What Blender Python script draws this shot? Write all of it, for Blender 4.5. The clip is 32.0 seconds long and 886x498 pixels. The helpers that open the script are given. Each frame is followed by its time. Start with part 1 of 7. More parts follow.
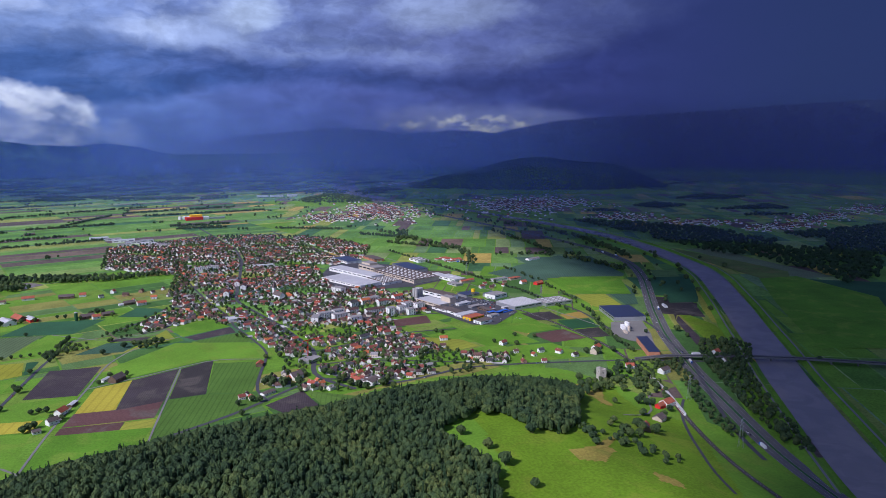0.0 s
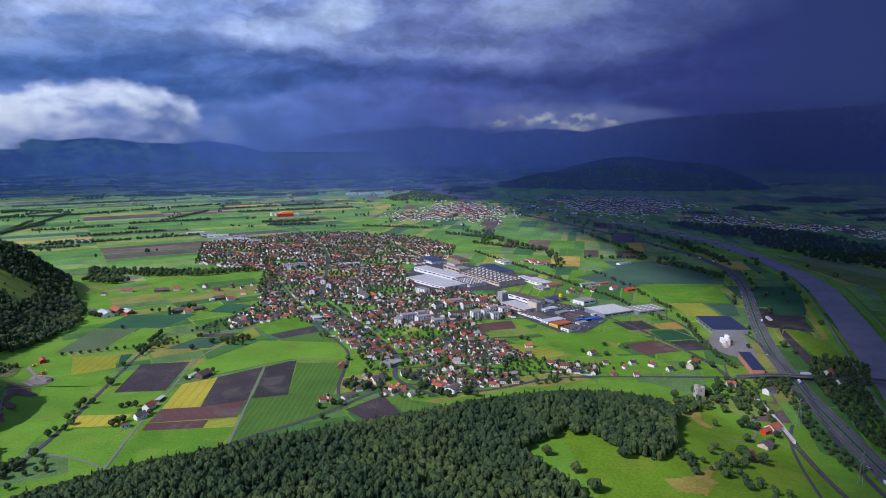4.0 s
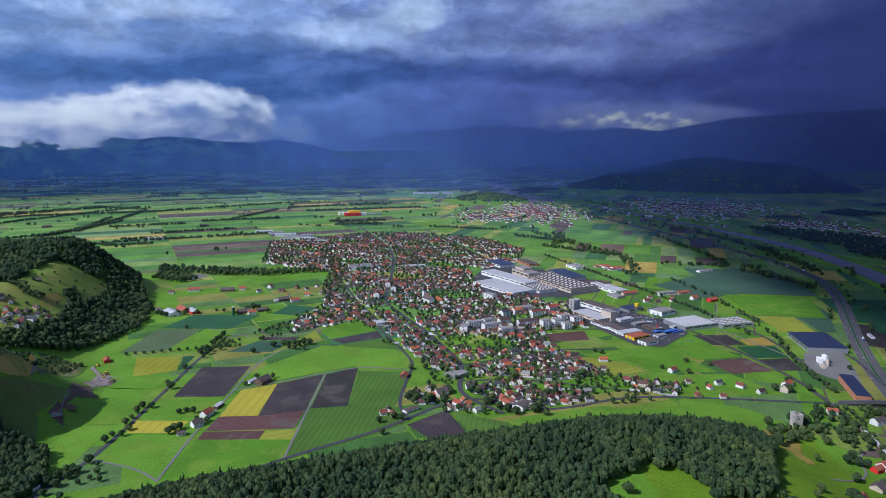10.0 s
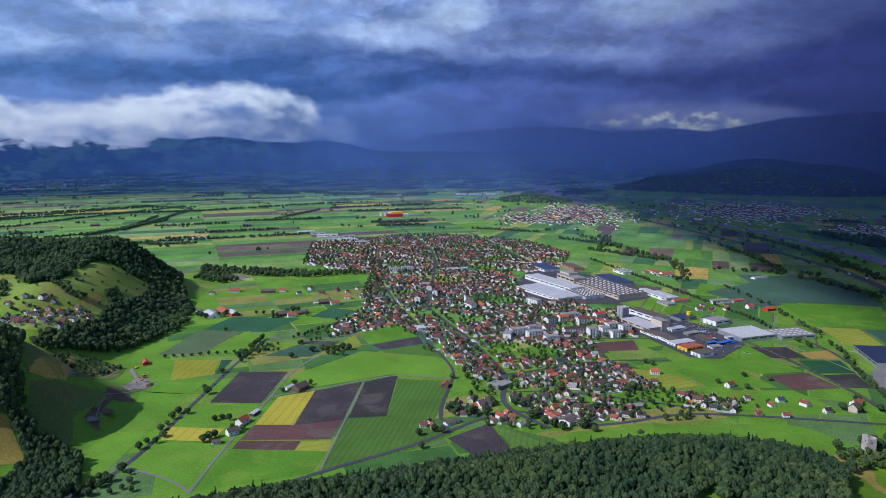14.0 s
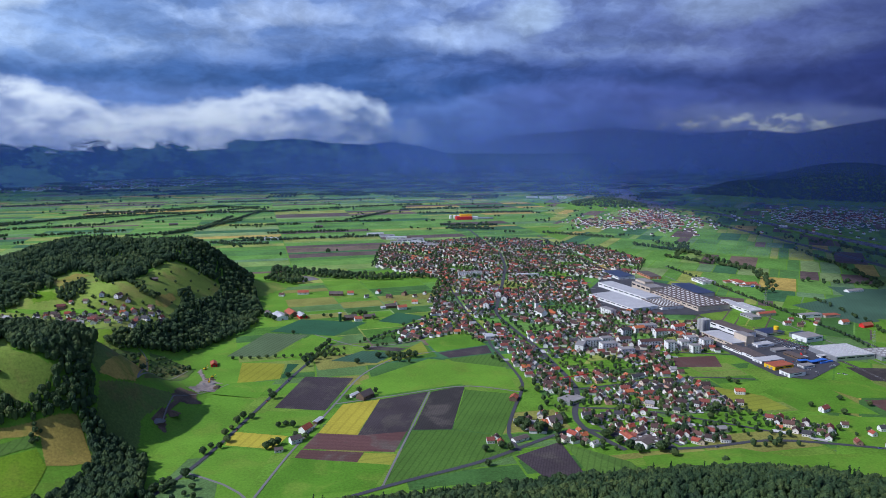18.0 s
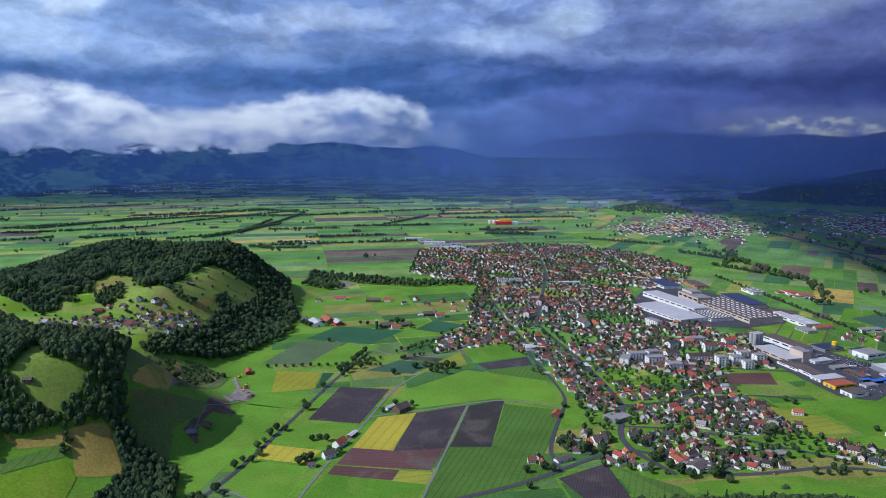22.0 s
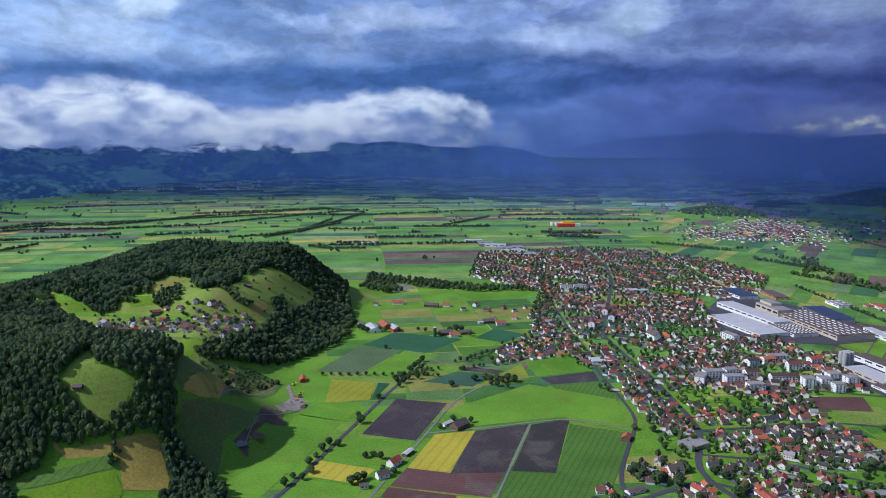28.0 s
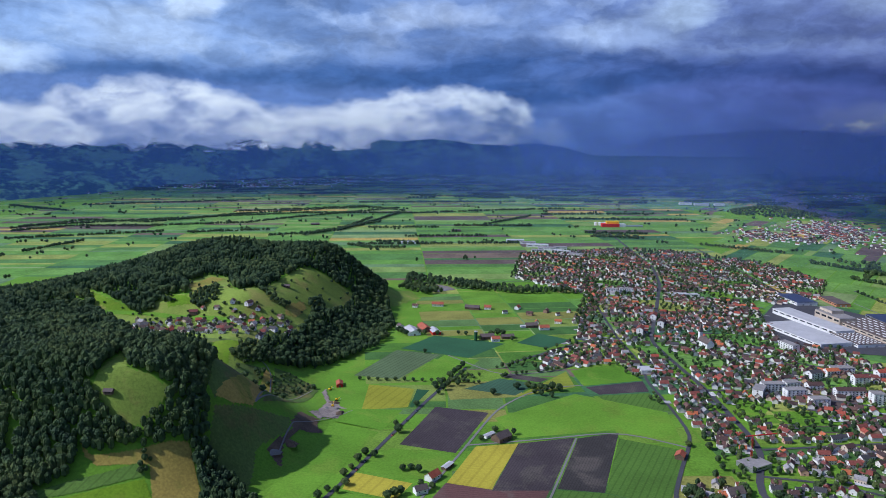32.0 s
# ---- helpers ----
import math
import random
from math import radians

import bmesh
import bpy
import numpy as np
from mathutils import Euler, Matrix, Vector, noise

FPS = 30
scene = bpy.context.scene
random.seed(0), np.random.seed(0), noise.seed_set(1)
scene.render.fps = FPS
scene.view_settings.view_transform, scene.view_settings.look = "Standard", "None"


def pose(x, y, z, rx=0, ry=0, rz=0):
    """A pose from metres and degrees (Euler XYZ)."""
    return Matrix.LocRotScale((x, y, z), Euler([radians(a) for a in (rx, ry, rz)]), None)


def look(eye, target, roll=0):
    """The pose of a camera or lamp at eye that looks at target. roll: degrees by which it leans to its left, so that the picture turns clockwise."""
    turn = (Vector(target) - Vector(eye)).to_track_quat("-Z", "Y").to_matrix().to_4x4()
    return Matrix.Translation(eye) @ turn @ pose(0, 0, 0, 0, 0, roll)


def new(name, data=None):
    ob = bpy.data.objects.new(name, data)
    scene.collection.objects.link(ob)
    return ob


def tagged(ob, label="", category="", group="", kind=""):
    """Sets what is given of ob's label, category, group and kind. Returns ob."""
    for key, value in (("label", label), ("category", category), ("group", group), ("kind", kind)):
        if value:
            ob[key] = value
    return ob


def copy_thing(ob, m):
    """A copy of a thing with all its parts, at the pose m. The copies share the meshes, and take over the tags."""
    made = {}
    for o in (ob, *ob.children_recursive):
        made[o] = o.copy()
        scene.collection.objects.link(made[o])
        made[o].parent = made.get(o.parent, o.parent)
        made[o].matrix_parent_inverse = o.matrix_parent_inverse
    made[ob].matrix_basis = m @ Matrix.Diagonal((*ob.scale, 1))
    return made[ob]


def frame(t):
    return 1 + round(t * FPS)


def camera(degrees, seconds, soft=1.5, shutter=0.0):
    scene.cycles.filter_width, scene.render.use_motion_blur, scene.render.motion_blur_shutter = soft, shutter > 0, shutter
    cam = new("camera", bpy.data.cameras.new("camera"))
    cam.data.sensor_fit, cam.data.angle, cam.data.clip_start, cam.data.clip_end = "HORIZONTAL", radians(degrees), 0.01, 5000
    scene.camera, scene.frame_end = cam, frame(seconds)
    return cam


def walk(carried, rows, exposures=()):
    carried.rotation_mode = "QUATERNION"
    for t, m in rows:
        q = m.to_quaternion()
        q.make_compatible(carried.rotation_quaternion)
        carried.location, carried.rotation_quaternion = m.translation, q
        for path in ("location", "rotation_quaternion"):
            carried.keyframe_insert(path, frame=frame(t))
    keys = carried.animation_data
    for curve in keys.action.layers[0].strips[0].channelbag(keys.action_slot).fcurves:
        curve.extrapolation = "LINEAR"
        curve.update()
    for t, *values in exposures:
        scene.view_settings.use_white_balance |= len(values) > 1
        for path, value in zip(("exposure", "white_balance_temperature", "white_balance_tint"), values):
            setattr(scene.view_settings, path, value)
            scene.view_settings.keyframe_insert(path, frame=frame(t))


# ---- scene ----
cam = camera(63.75, 32.0, soft=0.6)
PATH = [
    (0, (0.00, 0.00, 346.94), (328.33, 931.51, 190.45), -0.28),
    (0.5, (1.21, 4.54, 347.16), (316.43, 940.62, 191.00), -0.22),
    (1, (2.40, 9.03, 347.41), (301.10, 950.51, 191.21), -0.23),
    (1.5, (3.63, 13.54, 347.71), (285.76, 960.03, 191.05), -0.21),
    (2, (4.97, 18.00, 348.07), (269.84, 969.39, 190.92), -0.19),
    (2.5, (6.43, 22.52, 348.43), (252.00, 979.06, 191.21), -0.14),
    (3, (7.89, 27.11, 348.73), (241.03, 986.69, 191.11), -0.13),
    (3.5, (9.17, 31.81, 348.89), (231.88, 993.78, 190.77), -0.13),
    (5.5, (13.30, 51.11, 348.99), (199.86, 1020.61, 190.03), -0.12),
    (6, (14.15, 55.97, 349.03), (193.28, 1026.85, 189.93), -0.09),
    (6.5, (14.82, 60.94, 349.05), (186.88, 1033.07, 189.83), -0.11),
    (7, (15.45, 65.88, 349.06), (179.71, 1039.39, 190.00), -0.07),
    (7.5, (16.11, 70.78, 349.04), (172.57, 1045.59, 190.06), -0.07),
    (8, (16.78, 75.68, 349.00), (165.69, 1051.67, 190.07), -0.07),
    (8.5, (17.37, 80.62, 348.92), (159.47, 1057.59, 189.78), -0.08),
    (9, (17.99, 85.50, 348.82), (152.52, 1063.54, 189.65), -0.09),
    (9.5, (18.64, 90.40, 348.73), (145.97, 1069.42, 189.61), -0.07),
    (10, (19.24, 95.30, 348.66), (139.31, 1075.21, 189.39), -0.08),
    (10.5, (19.71, 100.25, 348.61), (131.99, 1081.11, 189.49), -0.06),
    (11, (19.99, 105.17, 348.58), (124.46, 1086.87, 189.31), -0.07),
    (11.5, (20.17, 110.15, 348.55), (117.53, 1092.60, 189.45), -0.06),
    (12, (20.30, 115.13, 348.52), (110.16, 1098.34, 189.64), -0.04),
    (12.5, (20.44, 120.04, 348.45), (103.14, 1103.91, 189.87), -0.04),
    (13, (20.58, 125.01, 348.40), (95.67, 1109.48, 189.73), -0.05),
    (13.5, (20.64, 130.03, 348.40), (88.92, 1115.00, 189.75), -0.05),
    (15.5, (20.84, 149.43, 348.59), (50.76, 1136.35, 190.24), -0.05),
    (16, (20.87, 153.89, 348.67), (29.64, 1141.29, 190.62), -0.06),
    (16.5, (20.88, 158.13, 348.81), (8.44, 1145.47, 190.63), -0.08),
    (17, (20.84, 162.35, 348.98), (-0.90, 1149.71, 191.95), -0.01),
    (17.5, (20.66, 166.59, 349.15), (-7.20, 1153.82, 192.32), -0.01),
    (18, (20.37, 170.92, 349.29), (-13.86, 1158.07, 193.25), -0.01),
    (18.5, (19.97, 175.26, 349.42), (-20.63, 1162.30, 194.16), 0.00),
    (19, (19.56, 179.64, 349.55), (-28.28, 1166.54, 195.44), 0.03),
    (19.5, (19.16, 183.96, 349.68), (-35.13, 1170.59, 195.97), 0.04),
    (20, (18.65, 188.20, 349.81), (-42.23, 1174.51, 196.61), 0.01),
    (20.5, (18.16, 192.49, 349.96), (-48.86, 1178.48, 197.22), 0.02),
    (21, (17.63, 196.87, 350.15), (-56.54, 1182.48, 198.27), 0.04),
    (21.5, (17.01, 201.25, 350.35), (-63.73, 1186.31, 198.22), 0.04),
    (22, (16.43, 205.70, 350.56), (-71.23, 1190.29, 199.25), 0.05),
    (22.5, (15.88, 210.04, 350.73), (-78.64, 1194.06, 199.82), 0.08),
    (23, (15.29, 214.23, 350.88), (-85.67, 1197.69, 200.50), 0.14),
    (23.5, (14.60, 218.17, 351.06), (-92.34, 1201.10, 201.33), 0.13),
    (24, (13.85, 222.05, 351.31), (-99.33, 1204.41, 202.46), 0.10),
    (24.5, (13.11, 226.03, 351.62), (-107.02, 1207.57, 202.85), 0.07),
    (25, (12.41, 230.18, 351.96), (-115.36, 1210.74, 203.07), 0.11),
    (25.5, (11.64, 234.59, 352.28), (-123.26, 1214.20, 203.38), 0.18),
    (27.5, (7.37, 253.40, 353.48), (-155.66, 1228.23, 201.39), 0.22),
    (28, (6.18, 258.24, 353.69), (-163.27, 1231.82, 200.66), 0.18),
    (28.5, (4.98, 263.19, 353.81), (-171.30, 1235.52, 200.53), 0.17),
    (29, (3.72, 268.17, 353.81), (-179.40, 1239.19, 200.21), 0.19),
    (29.5, (2.43, 273.19, 353.75), (-187.42, 1242.86, 199.83), 0.23),
    (30, (1.10, 278.22, 353.66), (-195.91, 1246.36, 199.06), 0.26),
    (30.5, (-0.30, 283.28, 353.54), (-204.39, 1249.81, 198.08), 0.27),
    (31, (-1.75, 288.35, 353.39), (-212.82, 1253.36, 197.82), 0.27),
    (31.5, (-3.23, 293.38, 353.18), (-220.97, 1256.86, 197.28), 0.27),
    (32, (-4.79, 298.39, 352.95), (-228.72, 1260.41, 196.83), 0.22),
]
walk(cam, [(t, look(eye, target, roll)) for t, eye, target, roll in PATH], exposures=((0, -0.04, 5940, 21), (6, -0.07, 5860, 15), (12, -0.09, 5780, 12), (32, -0.09, 5780, 12)))

# ---- world, sun ----
SUN = Vector((-0.70, -0.27, 0.67)).normalized()
sun_data = bpy.data.lights.new("sun", "SUN")
sun_data.energy, sun_data.angle, sun_data.color = 4.0, radians(0.6), (1.0, 0.965, 0.93)
sun = new("sun", sun_data)
sun.matrix_world = Matrix.Translation((0, 0, 900)) @ SUN.to_track_quat("Z", "Y").to_matrix().to_4x4()
scene.view_settings.exposure = 0.0


class Nodes:
    """Short-hand for a node tree."""

    def __init__(self, tree):
        self.tree = tree
        tree.nodes.clear()

    def add(self, kind):
        return self.tree.nodes.new(kind)

    def put(self, socket, value):
        if isinstance(value, bpy.types.NodeSocket):
            self.tree.links.new(value, socket)
        elif value is not None:
            socket.default_value = value

    def math(self, op, a, b=None, c=None, clamp=False):
        node = self.add("ShaderNodeMath")
        node.operation, node.use_clamp = op, clamp
        for socket, value in zip(node.inputs, (a, b, c)):
            self.put(socket, value)
        return node.outputs[0]

    def smooth(self, v, a, b, lo=0.0, hi=1.0):
        node = self.add("ShaderNodeMapRange")
        node.interpolation_type = "SMOOTHSTEP"
        for socket, value in zip(node.inputs, (v, a, b, lo, hi)):
            self.put(socket, value)
        return node.outputs[0]

    def mix(self, f, a, b, blend="MIX"):
        node = self.add("ShaderNodeMix")
        node.data_type, node.blend_type = "RGBA", blend
        for socket, value in zip((node.inputs[0], node.inputs[6], node.inputs[7]), (f, a, b)):
            self.put(socket, value)
        return node.outputs[2]

    def noise(self, vector, scale, detail=4, rough=0.55, distort=0.0, out=0):
        node = self.add("ShaderNodeTexNoise")
        self.put(node.inputs["Vector"], vector)
        for key, value in (("Scale", scale), ("Detail", detail), ("Roughness", rough), ("Distortion", distort)):
            self.put(node.inputs[key], value)
        return node.outputs[out]

    def ramp(self, f, stops, kind="LINEAR"):
        node = self.add("ShaderNodeValToRGB")
        node.color_ramp.interpolation = kind
        el = node.color_ramp.elements
        while len(el) < len(stops):
            el.new(1.0)
        for e, (at, rgb) in zip(el, stops):
            e.position, e.color = at, (*rgb, 1)
        self.put(node.inputs[0], f)
        return node.outputs[0]

    def vec(self, x, y, z):
        node = self.add("ShaderNodeCombineXYZ")
        for socket, value in zip(node.inputs, (x, y, z)):
            self.put(socket, value)
        return node.outputs[0]


def rgb(r, g, b):
    return (r, g, b, 1)


# Storm sky: azimuth a (degrees to the right of +y) and elevation e (degrees).
world = bpy.data.worlds.new("storm_sky")
scene.world = world
world.use_nodes = True
n = Nodes(world.node_tree)
coord = n.add("ShaderNodeTexCoord").outputs["Generated"]
sep = n.add("ShaderNodeSeparateXYZ")
n.put(sep.inputs[0], coord)
az = n.math("MULTIPLY", n.math("ARCTAN2", sep.outputs[0], sep.outputs[1]), 57.29578)
el = n.math("MULTIPLY", n.math("ARCSINE", sep.outputs[2]), 57.29578)
flat = n.vec(n.math("MULTIPLY", az, 0.10), n.math("MULTIPLY", el, 0.20), 0.0)
fine = n.vec(n.math("MULTIPLY", az, 0.55), n.math("MULTIPLY", el, 0.85), 0.0)


def shifts(vector, scale, detail, rough):
    """Two independent displacements, about -0.5 to 0.5."""
    parts = n.add("ShaderNodeSeparateColor")
    n.put(parts.inputs[0], n.noise(vector, scale, detail, rough, 0.0, 1))
    return [n.math("SUBTRACT", o, 0.5) for o in parts.outputs[:2]]


w1, v1 = shifts(flat, 1.0, 3, 0.5)
w2, v2 = shifts(fine, 1.0, 6, 0.52)
A = n.math("MULTIPLY_ADD", w1, 4.0, n.math("MULTIPLY_ADD", w2, 2.6, az))
E = n.math("MULTIPLY_ADD", v1, 1.8, n.math("MULTIPLY_ADD", v2, 1.7, el))
E_fine = n.math("MULTIPLY_ADD", v2, 1.7, el)
E_soft = n.math("MULTIPLY_ADD", v1, 1.6, n.math("MULTIPLY_ADD", v2, 0.7, el))
billow = n.noise(n.vec(n.math("MULTIPLY_ADD", w2, 0.8, n.math("MULTIPLY", az, 0.20)), n.math("MULTIPLY_ADD", v2, 0.5, n.math("MULTIPLY", el, 0.42)), 3.0), 1.0, 7, 0.5)
heap = n.noise(n.vec(n.math("MULTIPLY", az, 0.07), n.math("MULTIPLY_ADD", az, 0.02, n.math("MULTIPLY", el, 0.20)), 7.0), 1.0, 6, 0.52, 0.35)
wisps = n.noise(n.vec(n.math("MULTIPLY", az, 0.14), n.math("MULTIPLY_ADD", az, -0.03, n.math("MULTIPLY", el, 0.48)), 12.0), 1.0, 7, 0.58, 0.6)

tex = n.noise(n.vec(n.math("MULTIPLY_ADD", w2, 0.5, n.math("MULTIPLY", az, 0.34)), n.math("MULTIPLY_ADD", v2, 0.4, n.math("MULTIPLY", el, 0.62)), 21.0), 1.0, 9, 0.6, 0.3)


def course(points, at=None):
    """A height that changes with azimuth, from pairs of azimuth and height in degrees."""
    low, high = points[0][0], points[-1][0]
    f = n.math("DIVIDE", n.math("SUBTRACT", A if at is None else at, low), high - low)
    node = n.ramp(f, [((a - low) / (high - low), ((h + 3.0) / 20.0,) * 3) for a, h in points], "B_SPLINE" if len(points) < 14 else "EASE")
    return n.math("MULTIPLY_ADD", node, 20.0, -3.0)


def tints(points, at=None):
    """A colour that changes with azimuth."""
    low, high = points[0][0], points[-1][0]
    return n.ramp(n.math("DIVIDE", n.math("SUBTRACT", A if at is None else at, low), high - low), [((a - low) / (high - low), c) for a, c in points])


def blob(a0, e0, wa, we):
    """A soft ragged patch about azimuth a0 and elevation e0."""
    da = n.math("DIVIDE", n.math("SUBTRACT", A, a0), wa)
    de = n.math("DIVIDE", n.math("SUBTRACT", E, e0), we)
    return n.smooth(n.math("ADD", n.math("MULTIPLY", da, da), n.math("MULTIPLY", de, de)), 1.0, 0.0)


def lay(f, tint, k=1.0):
    return n.mix(n.math("MULTIPLY", f, k) if k != 1.0 else f, col, rgb(*tint) if isinstance(tint, tuple) else tint)


# rain and shade under the cloud
slate = tints(((-60, (0.13, 0.20, 0.44)), (-10, (0.10, 0.165, 0.40)), (-3, (0.10, 0.15, 0.38)), (5, (0.080, 0.105, 0.31)), (14, (0.066, 0.078, 0.245)), (25, (0.052, 0.058, 0.19)), (34, (0.028, 0.033, 0.13)), (46, (0.021, 0.030, 0.098)), (70, (0.018, 0.026, 0.085))))
streaks = n.noise(n.vec(n.math("MULTIPLY_ADD", el, 0.12, n.math("MULTIPLY", az, 0.5)), n.math("MULTIPLY", el, 0.04), 0.0), 1.0, 5)
col = n.mix(n.smooth(streaks, 0.25, 0.75, 0.0, 0.35), slate, n.mix(0.5, slate, rgb(0.03, 0.055, 0.19)))
# the dark underside that runs along the whole front
dark_tint = tints(((-60, (0.075, 0.135, 0.32)), (-25, (0.046, 0.098, 0.265)), (-5, (0.038, 0.078, 0.235)), (8, (0.041, 0.062, 0.20)), (20, (0.036, 0.046, 0.16)), (32, (0.026, 0.031, 0.125)), (46, (0.021, 0.030, 0.098)), (70, (0.018, 0.026, 0.085))))
dark_low = course(((-60, 3.2), (-34, 4.3), (-24, 3.4), (-17, 3.5), (-12, 3.7), (-8.5, 3.0), (-6.5, 2.0), (-3, 2.5), (1, 3.3), (5, 3.8), (10, 3.9), (15, 3.3), (22, 2.7), (30, 1.6), (40, -1.5)))
under = n.smooth(n.math("SUBTRACT", E_soft, dark_low), -0.35, 0.75)
col = n.mix(under, col, n.mix(n.smooth(wisps, 0.42, 0.68, 0.0, 0.55), dark_tint, slate))
# the lighter broken layer above it
light = tints(((-60, (0.24, 0.34, 0.60)), (-30, (0.20, 0.285, 0.53)), (-8, (0.165, 0.225, 0.45)), (8, (0.155, 0.175, 0.38)), (22, (0.090, 0.100, 0.255)), (31, (0.058, 0.067, 0.185)), (38, (0.030, 0.038, 0.13)), (48, (0.021, 0.030, 0.098)), (70, (0.018, 0.026, 0.085))))
pale = tints(((-60, (0.52, 0.62, 0.84)), (-30, (0.42, 0.51, 0.75)), (0, (0.36, 0.41, 0.66)), (18, (0.20, 0.22, 0.42)), (30, (0.095, 0.107, 0.25)), (38, (0.033, 0.041, 0.135)), (48, (0.021, 0.030, 0.098)), (70, (0.018, 0.026, 0.085))))
light_low = course(((-60, 4.9), (-44, 5.0), (-36, 5.6), (-28, 5.0), (-20, 5.5), (-10, 6.1), (0, 6.1), (8, 5.6), (16, 5.0), (24, 5.0), (31, 6.2), (36, 8.0), (42, 10.8), (54, 15.0)))
above = n.smooth(n.math("SUBTRACT", E_soft, light_low), -0.8, 1.5)
upper = n.mix(n.smooth(heap, 0.32, 0.58), n.mix(0.5, dark_tint, light), light)
upper = n.mix(n.smooth(wisps, 0.45, 0.75, 0.0, 0.28), upper, pale)
upper = n.mix(n.smooth(billow, 0.48, 0.70, 0.0, 0.45), upper, pale)
upper = n.mix(n.smooth(billow, 0.46, 0.30, 0.0, 0.5), upper, n.mix(0.5, dark_tint, light))
col = n.mix(above, col, upper)
for a0, e0, wa, we, k in ((-31.9, 9.7, 3.2, 1.4, 0.75), (-35.5, 7.6, 6.5, 2.4, 0.3), (4.6, 9.2, 3.6, 1.5, 0.6), (0.0, 7.6, 7.0, 1.6, 0.3), (-45, 5.2, 5.0, 1.6, 0.6), (-14, 9.2, 6.0, 1.5, 0.3), (20, 9.6, 7.0, 2.0, 0.35)):
    col = lay(blob(a0, e0, wa, we), n.mix(0.35, pale, rgb(0.75, 0.79, 0.92)), k)
for a0, e0, wa, we, k in ((-20, 7.4, 9, 1.1, 0.25), (-6, 6.8, 8, 0.9, 0.4), (12, 7.0, 9, 0.8, 0.35), (-10.2, 4.6, 5.0, 1.0, 0.5), (-20, 4.6, 8.0, 0.9, 0.5)):
    col = lay(blob(a0, e0, wa, we), dark_tint, k)
soft = n.smooth(tex, 0.28, 0.72, 0.80, 1.24)
col = n.mix(n.smooth(az, 42.0, 24.0), col, n.mix(1.0, col, n.vec(soft, soft, soft), "MULTIPLY"))
# sunlit cloud bank lying on the western range
top = course(((-60, 4.6), (-50, 3.4), (-46, 2.4), (-43, 2.2), (-40, 3.3), (-36, 4.3), (-32, 4.1), (-29, 3.1), (-26, 2.2), (-23.5, 2.1), (-19.3, 2.9), (-15.2, 3.6), (-11.3, 3.9), (-8.0, 3.5), (-6.6, 2.8), (-5.8, 2.3), (-5.0, 2.2)))
over = n.math("SUBTRACT", top, E_fine)
bank = n.math("MULTIPLY", n.smooth(over, -0.35, 0.75), n.smooth(n.math("MULTIPLY_ADD", el, -0.25, A), -5.6, -6.9))
shade = n.math("MULTIPLY", n.smooth(A, -13.0, -7.0), n.smooth(over, 0.3, 1.7))
glow = n.math("ADD", n.math("MULTIPLY", n.smooth(over, 8.5, 0.7), 0.36), n.math("MULTIPLY_ADD", v2, 0.3, n.math("MULTIPLY_ADD", wisps, 0.25, n.math("MULTIPLY_ADD", tex, 0.75, n.math("MULTIPLY", billow, 0.2)))))
bank_col = n.ramp(n.smooth(glow, 0.50, 1.10), ((0.0, (0.095, 0.14, 0.315)), (0.3, (0.17, 0.215, 0.40)), (0.6, (0.29, 0.33, 0.515)), (0.85, (0.47, 0.50, 0.645)), (1.0, (0.60, 0.62, 0.73))))
col = lay(n.math("MULTIPLY", bank, n.smooth(billow, 0.25, 0.48, 0.55, 1.0)), bank_col, 0.97)
col = lay(n.math("MULTIPLY", n.math("MULTIPLY", bank, shade), n.smooth(tex, 0.62, 0.42, 0.55, 0.95)), (0.055, 0.095, 0.25), 0.85)
col = lay(blob(-4.6, 0.35, 1.7, 1.1), (0.23, 0.28, 0.50), 0.75)
# small sunlit clouds in the gap under the front
gap_band = n.math("MULTIPLY", blob(22.0, 1.4, 10.0, 1.9), n.smooth(n.math("MULTIPLY_ADD", v2, 1.2, el), 2.9, 1.6))
col = lay(gap_band, (0.125, 0.130, 0.275), 0.9)
tuft = n.smooth(n.noise(n.vec(n.math("MULTIPLY", az, 0.8), n.math("MULTIPLY", el, 1.3), 1.0), 1.0, 7, 0.6), 0.42, 0.66)
col = lay(n.math("MULTIPLY", tuft, n.math("MAXIMUM", blob(23.0, 1.0, 5.5, 1.0), n.math("MULTIPLY", blob(17.0, 0.5, 2.5, 0.5), 0.6))), (0.56, 0.49, 0.43), 0.95)
# unseen bright sky overhead and behind the storm, tinted blue to lift the shadows
sky = n.add("ShaderNodeTexSky")
sky.sky_type, sky.sun_disc = "NISHITA", False
sky.sun_elevation = math.asin(SUN.z)
sky.sun_rotation = math.atan2(SUN.x, SUN.y)
clear = n.smooth(el, 20.0, 55.0)
sky_dim = n.mix(1.0, sky.outputs[0], rgb(0.10, 0.10, 0.10), "MULTIPLY")
back = n.math("MAXIMUM", n.smooth(n.math("ABSOLUTE", az), 70.0, 120.0), clear)
col = n.mix(1.0, col, n.mix(n.smooth(az, -16.0, 12.0), rgb(1.38, 1.46, 1.32), rgb(1.22, 1.46, 1.32)), "MULTIPLY")
col = n.mix(back, col, n.mix(0.35, rgb(0.46, 0.61, 1.05), sky_dim))
bg = n.add("ShaderNodeBackground")
n.put(bg.inputs[0], col)
bg.inputs[1].default_value = 1.0
out = n.add("ShaderNodeOutputWorld")
n.tree.links.new(bg.outputs[0], out.inputs[0])


